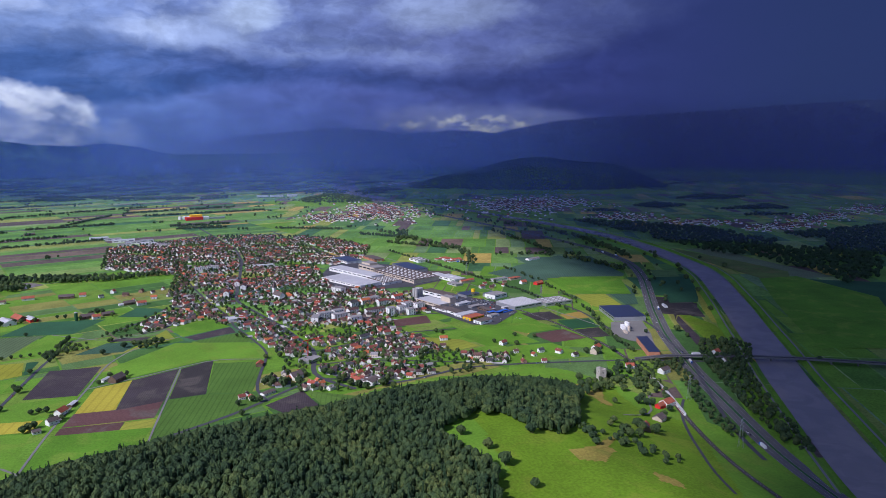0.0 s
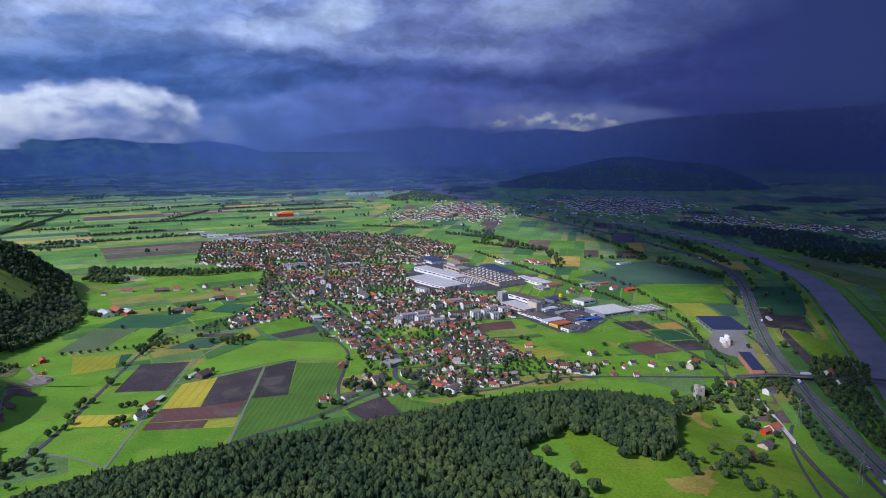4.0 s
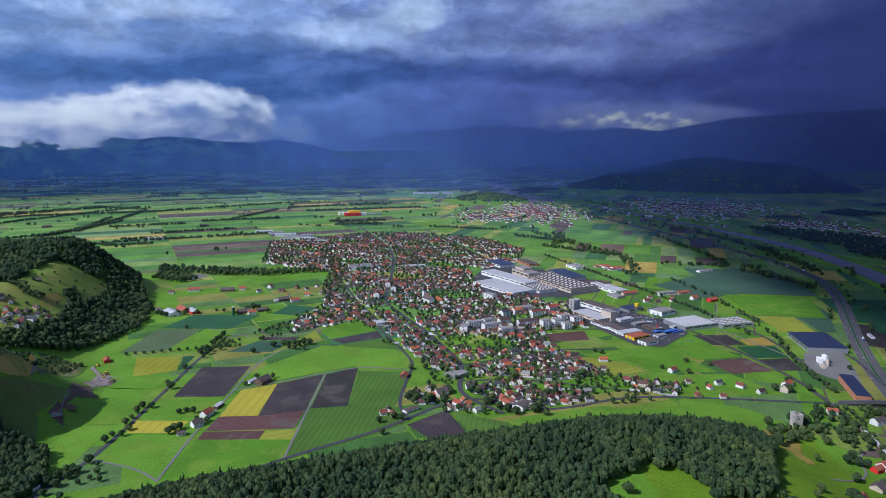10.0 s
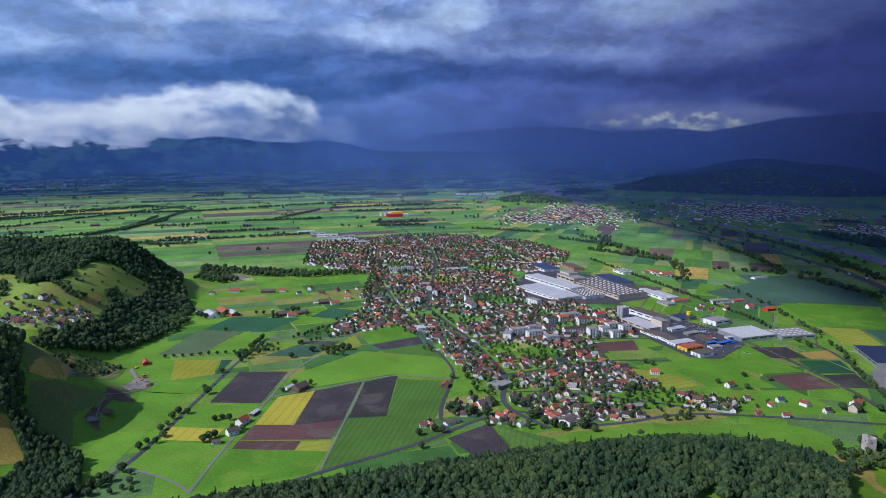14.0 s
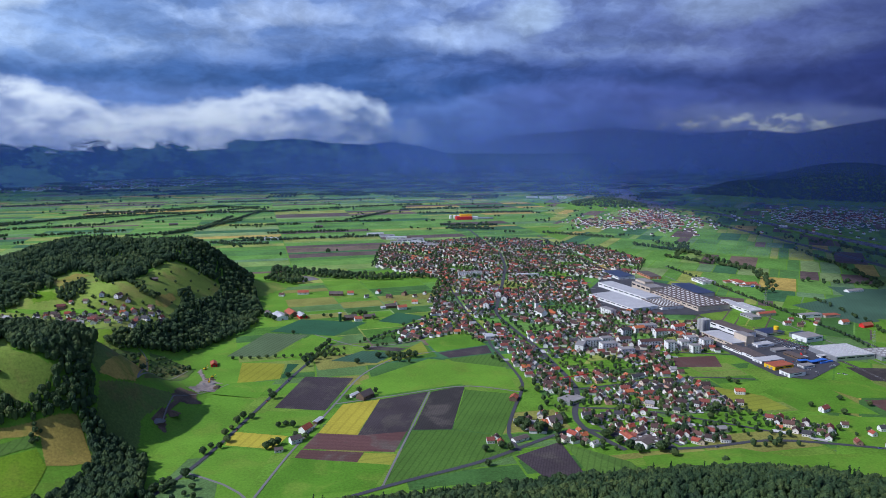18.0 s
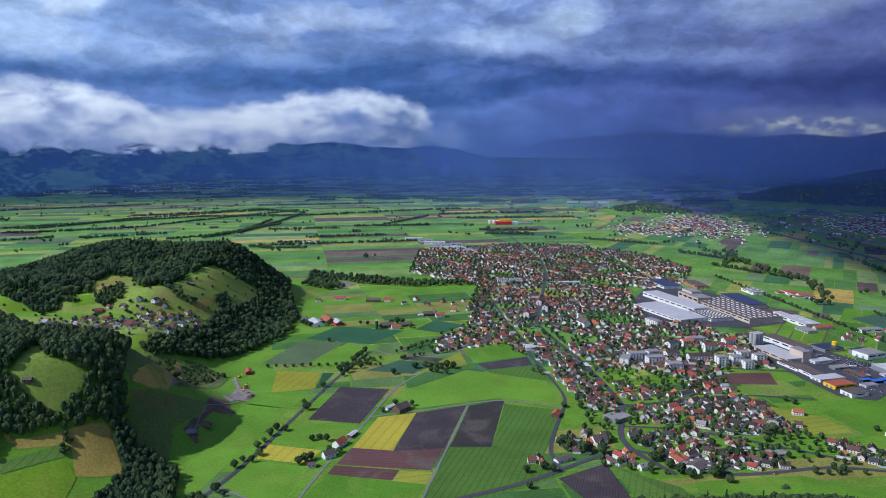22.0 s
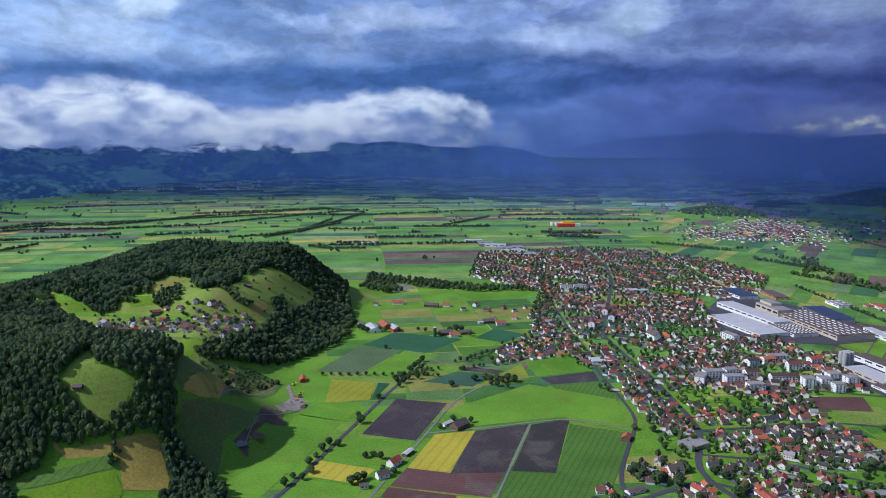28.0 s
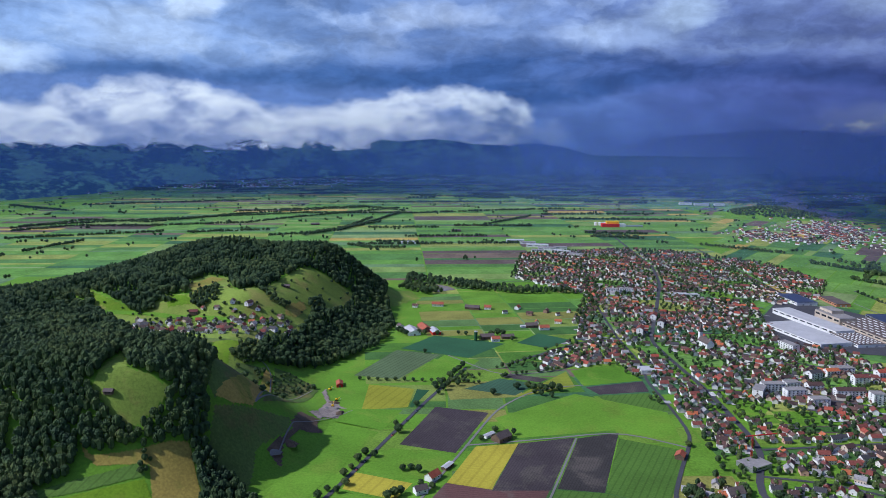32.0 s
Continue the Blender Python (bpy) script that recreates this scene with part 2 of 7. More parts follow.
# Unseen cloud deck above the view, added to shade the river side and far plain.
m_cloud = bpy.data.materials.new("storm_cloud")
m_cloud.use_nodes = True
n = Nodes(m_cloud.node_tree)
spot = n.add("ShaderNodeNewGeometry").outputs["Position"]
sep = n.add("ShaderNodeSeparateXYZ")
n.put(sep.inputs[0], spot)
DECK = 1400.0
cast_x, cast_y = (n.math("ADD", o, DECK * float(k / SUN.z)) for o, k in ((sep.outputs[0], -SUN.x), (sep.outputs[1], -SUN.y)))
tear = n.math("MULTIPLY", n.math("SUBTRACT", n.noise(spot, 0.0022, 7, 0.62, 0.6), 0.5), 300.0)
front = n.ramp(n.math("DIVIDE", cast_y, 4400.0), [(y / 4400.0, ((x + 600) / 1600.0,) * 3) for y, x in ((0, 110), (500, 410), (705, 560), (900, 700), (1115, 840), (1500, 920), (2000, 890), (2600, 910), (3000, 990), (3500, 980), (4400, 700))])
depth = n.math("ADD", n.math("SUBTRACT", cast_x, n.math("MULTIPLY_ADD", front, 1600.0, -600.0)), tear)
# the deck also shades all ground past about 3960 m from the viewpoint
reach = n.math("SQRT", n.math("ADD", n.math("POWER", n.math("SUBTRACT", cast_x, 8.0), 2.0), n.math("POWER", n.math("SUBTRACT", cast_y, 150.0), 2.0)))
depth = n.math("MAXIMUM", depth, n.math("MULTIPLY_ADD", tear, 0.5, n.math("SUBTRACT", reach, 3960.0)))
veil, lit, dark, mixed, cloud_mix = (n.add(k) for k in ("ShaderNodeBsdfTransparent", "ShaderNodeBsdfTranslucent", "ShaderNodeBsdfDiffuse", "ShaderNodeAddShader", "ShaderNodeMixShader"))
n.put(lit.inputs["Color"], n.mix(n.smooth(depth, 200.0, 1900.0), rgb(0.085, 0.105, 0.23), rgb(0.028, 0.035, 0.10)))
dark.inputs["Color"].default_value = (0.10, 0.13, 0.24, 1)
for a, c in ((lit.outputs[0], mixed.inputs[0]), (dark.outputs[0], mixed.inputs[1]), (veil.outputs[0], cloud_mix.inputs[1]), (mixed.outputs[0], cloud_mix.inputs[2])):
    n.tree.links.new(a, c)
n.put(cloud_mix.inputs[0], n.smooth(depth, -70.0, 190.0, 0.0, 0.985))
n.tree.links.new(cloud_mix.outputs[0], n.add("ShaderNodeOutputMaterial").inputs[0])
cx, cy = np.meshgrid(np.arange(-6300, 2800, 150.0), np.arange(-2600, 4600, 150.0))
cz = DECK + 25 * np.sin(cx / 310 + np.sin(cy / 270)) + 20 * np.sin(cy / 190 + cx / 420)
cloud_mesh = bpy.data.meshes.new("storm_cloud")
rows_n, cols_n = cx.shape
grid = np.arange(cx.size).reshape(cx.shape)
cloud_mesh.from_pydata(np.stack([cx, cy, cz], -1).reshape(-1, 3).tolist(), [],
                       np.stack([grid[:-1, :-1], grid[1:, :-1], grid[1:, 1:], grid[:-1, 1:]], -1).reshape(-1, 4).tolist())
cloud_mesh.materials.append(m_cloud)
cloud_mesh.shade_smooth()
tagged(new("storm_cloud", cloud_mesh), "unseen ragged cloud deck added to shade the river side and far plain", "cloud", kind="structure")


# ---- materials ----
def material(name, rough=0.85, spec=0.2, metal=0.0):
    """A node material; returns it with its node short-hand, its principled node and the object position."""
    m = bpy.data.materials.new(name)
    m.use_nodes = True
    k = Nodes(m.node_tree)
    b = k.add("ShaderNodeBsdfPrincipled")
    b.inputs["Roughness"].default_value, b.inputs["Metallic"].default_value = rough, metal
    b.inputs["Specular IOR Level"].default_value = spec
    o = k.add("ShaderNodeOutputMaterial")
    k.tree.links.new(b.outputs[0], o.inputs[0])
    return m, k, b, k.add("ShaderNodeNewGeometry").outputs["Position"]


def bump(k, b, height, strength=0.4, distance=0.3):
    node = k.add("ShaderNodeBump")
    node.inputs["Strength"].default_value, node.inputs["Distance"].default_value = strength, distance
    k.put(node.inputs["Height"], height)
    k.tree.links.new(node.outputs[0], b.inputs["Normal"])


def surface(name, base, dark=0.7, big=0.02, small=0.6, rough=0.85, spec=0.2, metal=0.0, relief=0.2):
    """A surface with large stains and fine grain about one base colour."""
    m, k, b, p = material(name, rough, spec, metal)
    stain, grain = k.noise(p, big, 4), k.noise(p, small, 3)
    shade = k.smooth(k.math("MULTIPLY_ADD", grain, 0.45, k.math("MULTIPLY", stain, 0.55)), 0.3, 0.7, dark, 1.08)
    k.put(b.inputs["Base Color"], k.mix(1.0, rgb(*base), k.vec(shade, shade, shade), "MULTIPLY"))
    if relief:
        bump(k, b, grain, relief, 0.1)
    return m


def varied(name, stops, per="object", rough=0.8, dark=0.75, small=0.7, spec=0.2):
    """A surface whose colour is picked at random for each object or each loose piece."""
    m, k, b, p = material(name, rough, spec)
    pick = k.add("ShaderNodeObjectInfo").outputs["Random"] if per == "object" else k.add("ShaderNodeNewGeometry").outputs["Random Per Island"]
    base = k.ramp(pick, stops, "CONSTANT")
    shade = k.smooth(k.noise(p, small, 4), 0.3, 0.7, dark, 1.05)
    k.put(b.inputs["Base Color"], k.mix(1.0, base, k.vec(shade, shade, shade), "MULTIPLY"))
    return m


def crop(name, base, row=None, angle=0.0, dark=0.75, contrast=0.35, alt=None, rough=0.9):
    """A field: blotches, fine grain and, where given, rows of that spacing along an angle."""
    m, k, b, p = material(name, rough, 0.15)
    blot, grain = k.noise(p, 0.012, 5, 0.6), k.noise(p, 0.35, 4, 0.65)
    shade = k.smooth(k.math("MULTIPLY_ADD", grain, 0.5, k.math("MULTIPLY", blot, 0.5)), 0.32, 0.68, dark, 1.12)
    tone = k.math("MULTIPLY_ADD", k.add("ShaderNodeObjectInfo").outputs["Random"], 0.45, 0.80)
    c = k.mix(1.0, rgb(*base), k.vec(tone, k.math("MULTIPLY_ADD", tone, 0.6, 0.4), tone), "MULTIPLY")
    if alt:
        c = k.mix(k.smooth(k.noise(p, 0.02, 4, 0.6, 0.5), 0.5, 0.66), c, rgb(*alt))
    c = k.mix(1.0, c, k.vec(shade, shade, shade), "MULTIPLY")
    if row:
        rot = k.add("ShaderNodeVectorRotate")
        rot.rotation_type = "Z_AXIS"
        k.put(rot.inputs["Vector"], p)
        rot.inputs["Angle"].default_value = -radians(angle)
        s = k.add("ShaderNodeSeparateXYZ")
        k.put(s.inputs[0], rot.outputs[0])
        wave = k.math("SINE", k.math("MULTIPLY", k.math("ADD", s.outputs[1], k.math("MULTIPLY", blot, 3.0)), 6.2832 / row))
        line = k.smooth(wave, 0.55, 0.95, 1.0, 1.0 - contrast)
        c = k.mix(1.0, c, k.vec(line, line, line), "MULTIPLY")
    k.put(b.inputs["Base Color"], c)
    bump(k, b, grain, 0.3, 0.3)
    return m


M = {}
M["grass"] = crop("meadow_grass", (0.125, 0.275, 0.022), None, 0, 0.66, 0.14, alt=(0.165, 0.285, 0.030))
M["grass_rows"] = crop("mown_grass_rows", (0.105, 0.20, 0.034), 7.0, 76, 0.7, 0.22)
M["grass_dark"] = crop("dark_crop_green", (0.03, 0.10, 0.042))
M["grass_teal"] = crop("blue_green_crop", (0.06, 0.125, 0.075), 6.0, 70, contrast=0.2)
M["crop_light"] = crop("pale_crop", (0.13, 0.18, 0.085), 7.0, 75, contrast=0.3)
M["corn"] = crop("yellow_barley", (0.36, 0.33, 0.035), 12.0, 80, contrast=0.15)
M["corn_green"] = crop("ripening_barley", (0.29, 0.31, 0.04), 12.0, 20, contrast=0.15)
M["ochre"] = crop("ochre_stubble", (0.46, 0.29, 0.07))
M["soil"] = crop("dark_ploughed_soil", (0.066, 0.054, 0.056), 3.0, 80, 0.65, 0.25, alt=(0.105, 0.09, 0.078))
M["soil_red"] = crop("red_brown_soil", (0.115, 0.062, 0.052), 4.0, 5, contrast=0.2, alt=(0.15, 0.115, 0.095))
M["dry"] = crop("dry_hill_grass", (0.19, 0.275, 0.042), dark=0.6, alt=(0.27, 0.27, 0.065))
M["lush"] = crop("lush_castle_meadow", (0.150, 0.27, 0.014), dark=0.6, alt=(0.185, 0.27, 0.022))
M["hay"] = crop("brown_hay_meadow", (0.37, 0.285, 0.065), dark=0.6, alt=(0.25, 0.25, 0.045))
M["rough"] = crop("rough_scrub_pasture", (0.115, 0.175, 0.040), dark=0.6, alt=(0.17, 0.17, 0.055))
M["asphalt"] = surface("asphalt", (0.075, 0.075, 0.085), 0.75)
M["ballast"] = surface("dark_track_ballast", (0.085, 0.075, 0.07), 0.7)
M["gravel"] = surface("gravel_track", (0.21, 0.20, 0.185), 0.8)
M["concrete"] = surface("concrete", (0.42, 0.41, 0.40), 0.75)
M["old_concrete"] = surface("stained_old_concrete", (0.17, 0.165, 0.165), 0.65)
M["paint"] = surface("road_paint", (0.45, 0.45, 0.44), 0.7)
M["motorway"] = surface("worn_motorway_asphalt", (0.125, 0.12, 0.12), 0.75)
M["metal_roof"] = surface("pale_metal_roof", (0.50, 0.49, 0.49), 0.85, 0.05, 0.3, 0.6, 0.3)
M["flat_roof"] = surface("gravel_flat_roof", (0.30, 0.28, 0.27), 0.75, 0.05, 0.4)
M["brown_roof"] = surface("brown_hall_roof", (0.14, 0.11, 0.10), 0.75, 0.05, 0.4)
M["solar"] = surface("dark_solar_roof", (0.035, 0.045, 0.085), 0.85, 0.1, 0.5, 0.3, 0.5)
M["white_wall"] = surface("white_render_wall", (0.80, 0.79, 0.76), 0.85, 0.1, 0.6)
M["beige_wall"] = surface("beige_wall", (0.55, 0.46, 0.36), 0.85, 0.1, 0.6)
M["brick_wall"] = surface("red_brick_wall", (0.50, 0.22, 0.13), 0.75, 0.1, 0.8)
M["glass"] = surface("window_glass", (0.03, 0.035, 0.045), 0.8, 0.3, 1.0, 0.15, 0.5, relief=0)
M["skylight"] = surface("skylight_glass", (0.62, 0.62, 0.60), 0.8, 0.3, 1.0, 0.3, 0.5, relief=0)
M["stone"] = surface("old_grey_stone", (0.46, 0.42, 0.37), 0.6, 0.15, 0.9, relief=0.6)
M["red"] = surface("red_cladding", (0.62, 0.035, 0.03), 0.9)
M["yellow"] = surface("yellow_cladding", (0.80, 0.52, 0.02), 0.9)
M["blue"] = surface("blue_cladding", (0.05, 0.16, 0.55), 0.9)
M["wood"] = surface("weathered_barn_wood", (0.17, 0.115, 0.08), 0.65, 0.2, 1.5)
M["steel"] = surface("galvanised_steel", (0.45, 0.46, 0.48), 0.8, rough=0.4, metal=0.6)
M["tile_red"] = surface("red_roof_tiles", (0.42, 0.12, 0.07), 0.7, 0.2, 1.2)
M["bark"] = surface("tree_bark", (0.09, 0.07, 0.05), 0.6, 0.3, 2.0)
ROOFS = ((0, (0.070, 0.046, 0.044)), (0.22, (0.105, 0.062, 0.056)), (0.42, (0.15, 0.082, 0.068)), (0.54, (0.075, 0.072, 0.078)), (0.64, (0.24, 0.075, 0.058)),
         (0.80, (0.36, 0.085, 0.055)), (0.86, (0.19, 0.065, 0.055)), (0.90, (0.34, 0.32, 0.32)), (0.955, (0.50, 0.15, 0.065)))
WALLS = ((0, (0.80, 0.79, 0.75)), (0.35, (0.74, 0.68, 0.56)), (0.5, (0.82, 0.80, 0.78)), (0.70, (0.68, 0.56, 0.44)), (0.77, (0.78, 0.72, 0.68)),
         (0.86, (0.34, 0.22, 0.15)), (0.9, (0.66, 0.64, 0.62)), (0.95, (0.60, 0.36, 0.26)))
M["roof"], M["roof_s"] = varied("house_roof_tiles", ROOFS), varied("village_roof_tiles", ROOFS, "island")
M["wall"], M["wall_s"] = varied("house_render", WALLS, dark=0.88), varied("village_render", WALLS, "island", dark=0.88)
PARCELS = ((0, (0.13, 0.28, 0.05)), (0.2, (0.16, 0.31, 0.065)), (0.36, (0.10, 0.22, 0.055)), (0.48, (0.22, 0.32, 0.085)), (0.58, (0.065, 0.16, 0.065)),
           (0.66, (0.30, 0.34, 0.075)), (0.75, (0.13, 0.095, 0.085)), (0.81, (0.18, 0.13, 0.10)), (0.85, (0.48, 0.35, 0.09)), (0.89, (0.15, 0.25, 0.11)), (0.95, (0.24, 0.33, 0.12)))
m, k, b, p = material("valley_parcels", 0.9, 0.12)
pick = k.add("ShaderNodeNewGeometry").outputs["Random Per Island"]
blot, grain = k.noise(p, 0.012, 6, 0.65), k.noise(p, 0.12, 5, 0.7)
shade = k.smooth(k.math("MULTIPLY_ADD", grain, 0.5, k.math("MULTIPLY", blot, 0.5)), 0.36, 0.64, 0.62, 1.2)
k.put(b.inputs["Base Color"], k.mix(1.0, k.ramp(pick, PARCELS, "CONSTANT"), k.vec(shade, shade, shade), "MULTIPLY"))
M["parcels"] = m
MEADOWS = ((0, (0.125, 0.27, 0.024)), (0.18, (0.14, 0.285, 0.028)), (0.36, (0.090, 0.21, 0.028)), (0.5, (0.165, 0.28, 0.035)), (0.64, (0.07, 0.16, 0.038)), (0.76, (0.12, 0.215, 0.065)), (0.86, (0.20, 0.27, 0.055)), (0.94, (0.25, 0.25, 0.06)))
m, k, b, p = material("meadow_strips", 0.9, 0.12)
blot, grain = k.noise(p, 0.02, 5, 0.6), k.noise(p, 0.3, 4, 0.65)
shade = k.smooth(k.math("MULTIPLY_ADD", grain, 0.55, k.math("MULTIPLY", blot, 0.45)), 0.36, 0.64, 0.65, 1.15)
k.put(b.inputs["Base Color"], k.mix(1.0, k.ramp(k.add("ShaderNodeObjectInfo").outputs["Random"], MEADOWS, "CONSTANT"), k.vec(shade, shade, shade), "MULTIPLY"))
bump(k, b, grain, 0.3, 0.3)
M["meadows"] = m


def foliage(name, stops, per):
    m, k, b, p = material(name, 0.75, 0.15)
    pick = k.add("ShaderNodeObjectInfo").outputs["Random"] if per == "object" else k.add("ShaderNodeNewGeometry").outputs["Random Per Island"]
    stand, tree = k.noise(p, 0.012, 4, 0.6), k.noise(p, 0.10, 2, 0.5)
    f = k.math("ADD", k.math("MULTIPLY", pick, 0.30), k.math("MULTIPLY_ADD", k.smooth(tree, 0.3, 0.7), 0.35, k.math("MULTIPLY", k.smooth(stand, 0.35, 0.65), 0.35)))
    base = k.ramp(f, stops)
    shade = k.smooth(k.noise(p, 0.9, 3), 0.3, 0.7, 0.65, 1.15)
    k.put(b.inputs["Base Color"], k.mix(1.0, base, k.vec(shade, shade, shade), "MULTIPLY"))
    b.inputs["Subsurface Weight"].default_value = 0.0
    return m


LEAVES = ((0, (0.022, 0.044, 0.024)), (0.35, (0.040, 0.074, 0.030)), (0.7, (0.072, 0.110, 0.035)), (1, (0.130, 0.155, 0.044)))
M["leaves"], M["leaves_s"] = foliage("tree_leaves", LEAVES, "object"), foliage("forest_leaves", LEAVES, "island")
DARK_LEAVES = ((0, (0.018, 0.042, 0.022)), (0.5, (0.028, 0.060, 0.026)), (1, (0.042, 0.080, 0.030)))
M["leaves_dark"] = foliage("dark_forest_leaves", DARK_LEAVES, "island")
m, k, b, p = material("river_water", 0.2, 0.5)
swirl = k.noise(p, 0.02, 4, 0.6, 1.0)
k.put(b.inputs["Base Color"], k.mix(k.smooth(swirl, 0.35, 0.65), rgb(0.29, 0.245, 0.22), rgb(0.24, 0.205, 0.19)))
bump(k, b, k.noise(p, 0.25, 3), 0.15, 0.3)
M["water"] = m


# ---- terrain ----
def step(v, a, b):
    """Smooth step from 0 at a to 1 at b."""
    t = np.clip((np.asarray(v, float) - a) / (b - a), 0, 1)
    return t * t * (3 - 2 * t)


def ripple(x, y, size):
    """Gentle rolling, about -1 to 1."""
    x, y = np.asarray(x, float) / size, np.asarray(y, float) / size
    return (np.sin(x * 2.1 + 1.3 * np.sin(y * 1.7)) + np.sin(y * 2.7 + 1.1 * np.sin(x * 1.3 + 2)) + 0.6 * np.sin(3.7 * x - 2.9 * y)) / 2.6


def castle_hill(x, y):
    dx, dy = x + 120, y - 600
    s, q = dx * 0.976 + dy * 0.217, -dx * 0.217 + dy * 0.976
    top = 62 * step(s, -270, 60) * (1 - step(s, 400, 705))
    north = 1 - step(q, 20, 215)
    south = 1 - 0.25 * step(-q, 0, 300) - 0.75 * step(-q, 350, 800)
    return np.maximum(0, top * np.where(q > 0, north, south) * (1 + 0.05 * ripple(x, y, 60)))


def front_knoll(x, y):
    east = 1 - step(x, -470 + 0.10 * (y - 900) - 120 * (1 - step(y, 840, 930)), -330 + 0.10 * (y - 900))
    south = 0.34 + 0.66 * step(y, 790, 912)
    north = 1 - step(y, 965, 1160)
    near = step(y, 250, 600)
    return 122 * east * south * north * near * step(x, -1700, -1200)


def back_knoll(x, y):
    east = 1 - step(x, -600, -395)
    body = step(y, 1180, 1380) * (1 - step(y, 1690, 1900))
    crest = 0.80 + 0.20 * step(y, 1480, 1680) * (1 - step(np.abs(x + 700), 120, 330))
    west = step(x, -1330, -850)
    return 120 * east * body * crest * west


def saddle(x, y):
    east = 1 - step(x, -540, -400)
    return 60 * east * step(y, 850, 1000) * (1 - step(y, 1380, 1560)) * step(x, -1350, -1050)


def lump(x, y, cx, cy, a, b, turn, high):
    c, s = math.cos(radians(turn)), math.sin(radians(turn))
    u, v = ((x - cx) * c + (y - cy) * s) / a, (-(x - cx) * s + (y - cy) * c) / b
    return high * (1 - step(np.sqrt(u * u + v * v), 0.0, 1.0))


def height(x, y):
    x, y = np.asarray(x, float), np.asarray(y, float)
    west = np.maximum(np.maximum(front_knoll(x, y), back_knoll(x, y)), saddle(x, y))
    west = west * (1 + 0.05 * ripple(x, y, 70))
    h = np.maximum(castle_hill(x, y), west)
    h = h + lump(x, y, 720, 3790, 260, 170, -20, 36)
    h = h + lump(x, y, 2200, 4310, 930, 480, -24, 188) + lump(x, y, 2700, 4080, 380, 320, -20, 62) + lump(x, y, 1560, 4400, 300, 190, -20, 45)
    return h


EYE = np.array((8.0, 150.0, 350.0))


def far(p):
    """Draws what lies past 3.9 km in towards the valley, along the line of sight, to keep the whole range within reach."""
    p = np.asarray(p, float)
    d = p - EYE
    r = np.linalg.norm(d, axis=-1, keepdims=True)
    r2 = np.where(r < 3900, r, 3900 + 880 * (1 - np.exp(-np.maximum(r - 3900, 0) / 3600)))
    return EYE + d * r2 / np.maximum(r, 1)


# ---- mesh builders ----
def mesh_object(name, verts, faces, mat, parent=None, label="", smooth=False):
    me = bpy.data.meshes.new(name)
    me.from_pydata([tuple(map(float, v)) for v in verts], [], [tuple(f) for f in faces])
    if mat:
        me.materials.append(mat)
    if smooth:
        me.shade_smooth()
    ob = new(name, me)
    ob.parent = parent
    if label:
        ob["label"] = label
    return ob


def big_mesh(name, verts, corners, sizes, mat):
    """A mesh from arrays: the vertices, the corner indices of all faces in turn, and the corners of each face."""
    me = bpy.data.meshes.new(name)
    me.vertices.add(len(verts))
    me.vertices.foreach_set("co", np.ascontiguousarray(verts, np.float32).ravel())
    me.loops.add(len(corners))
    me.loops.foreach_set("vertex_index", np.ascontiguousarray(corners, np.int32))
    me.polygons.add(len(sizes))
    me.polygons.foreach_set("loop_start", np.r_[0, np.cumsum(sizes)[:-1]].astype(np.int32))
    me.update(calc_edges=True)
    me.validate()
    me.shade_flat()
    if mat:
        me.materials.append(mat)
    return new(name, me)


class Pile:
    """Gathers copies of small templates into one mesh."""

    def __init__(self):
        self.verts, self.corners, self.sizes, self.count = [], [], [], 0

    def add(self, verts, faces):
        self.corners.append(np.concatenate([np.asarray(f) for f in faces]) + self.count)
        self.sizes.append(np.array([len(f) for f in faces]))
        self.verts.append(np.asarray(verts, float))
        self.count += len(verts)

    def scatter(self, template, places):
        """Copies a template (verts, corners, sizes) to rows of x, y, z, turn, scale across, scale up."""
        verts, corners, sizes = template
        places = np.asarray(places, float)
        if not len(places):
            return
        c, s = np.cos(places[:, 3])[:, None], np.sin(places[:, 3])[:, None]
        x, y, z = verts[:, 0][None], verts[:, 1][None], verts[:, 2][None]
        w, h = places[:, 4][:, None], places[:, 5][:, None]
        v = np.stack([(x * c - y * s) * w + places[:, 0][:, None], (x * s + y * c) * w + places[:, 1][:, None], z * h + places[:, 2][:, None]], -1)
        shift = self.count + np.arange(len(places))[:, None] * len(verts)
        self.verts.append(v.reshape(-1, 3))
        self.corners.append((corners[None] + shift).ravel())
        self.sizes.append(np.tile(sizes, len(places)))
        self.count += len(verts) * len(places)

    def build(self, name, mat, remote=False):
        v = np.concatenate(self.verts)
        return big_mesh(name, far(v) if remote else v, np.concatenate(self.corners), np.concatenate(self.sizes), mat)


def packed(verts, faces):
    return np.asarray(verts, float), np.concatenate([np.asarray(f) for f in faces]), np.array([len(f) for f in faces])


def box(x0, x1, y0, y1, z0, z1):
    v = [(x, y, z) for z in (z0, z1) for y in (y0, y1) for x in (x0, x1)]
    return v, [(0, 2, 3, 1), (4, 5, 7, 6), (0, 1, 5, 4), (1, 3, 7, 5), (3, 2, 6, 7), (2, 0, 4, 6)]


def joined(*pieces):
    verts, faces = [], []
    for v, f in pieces:
        faces += [tuple(i + len(verts) for i in face) for face in f]
        verts += list(v)
    return verts, faces


def thing(name, x, y, z=0.0, turn=0.0, label="", category="", group=""):
    ob = new(name)
    ob.matrix_world = pose(x, y, z, 0, 0, turn)
    return tagged(ob, label, category, group)


def part(name, shape, mat, parent, label=""):
    return mesh_object(name, shape[0], shape[1], mat, parent, label)


rng = np.random.default_rng(7)


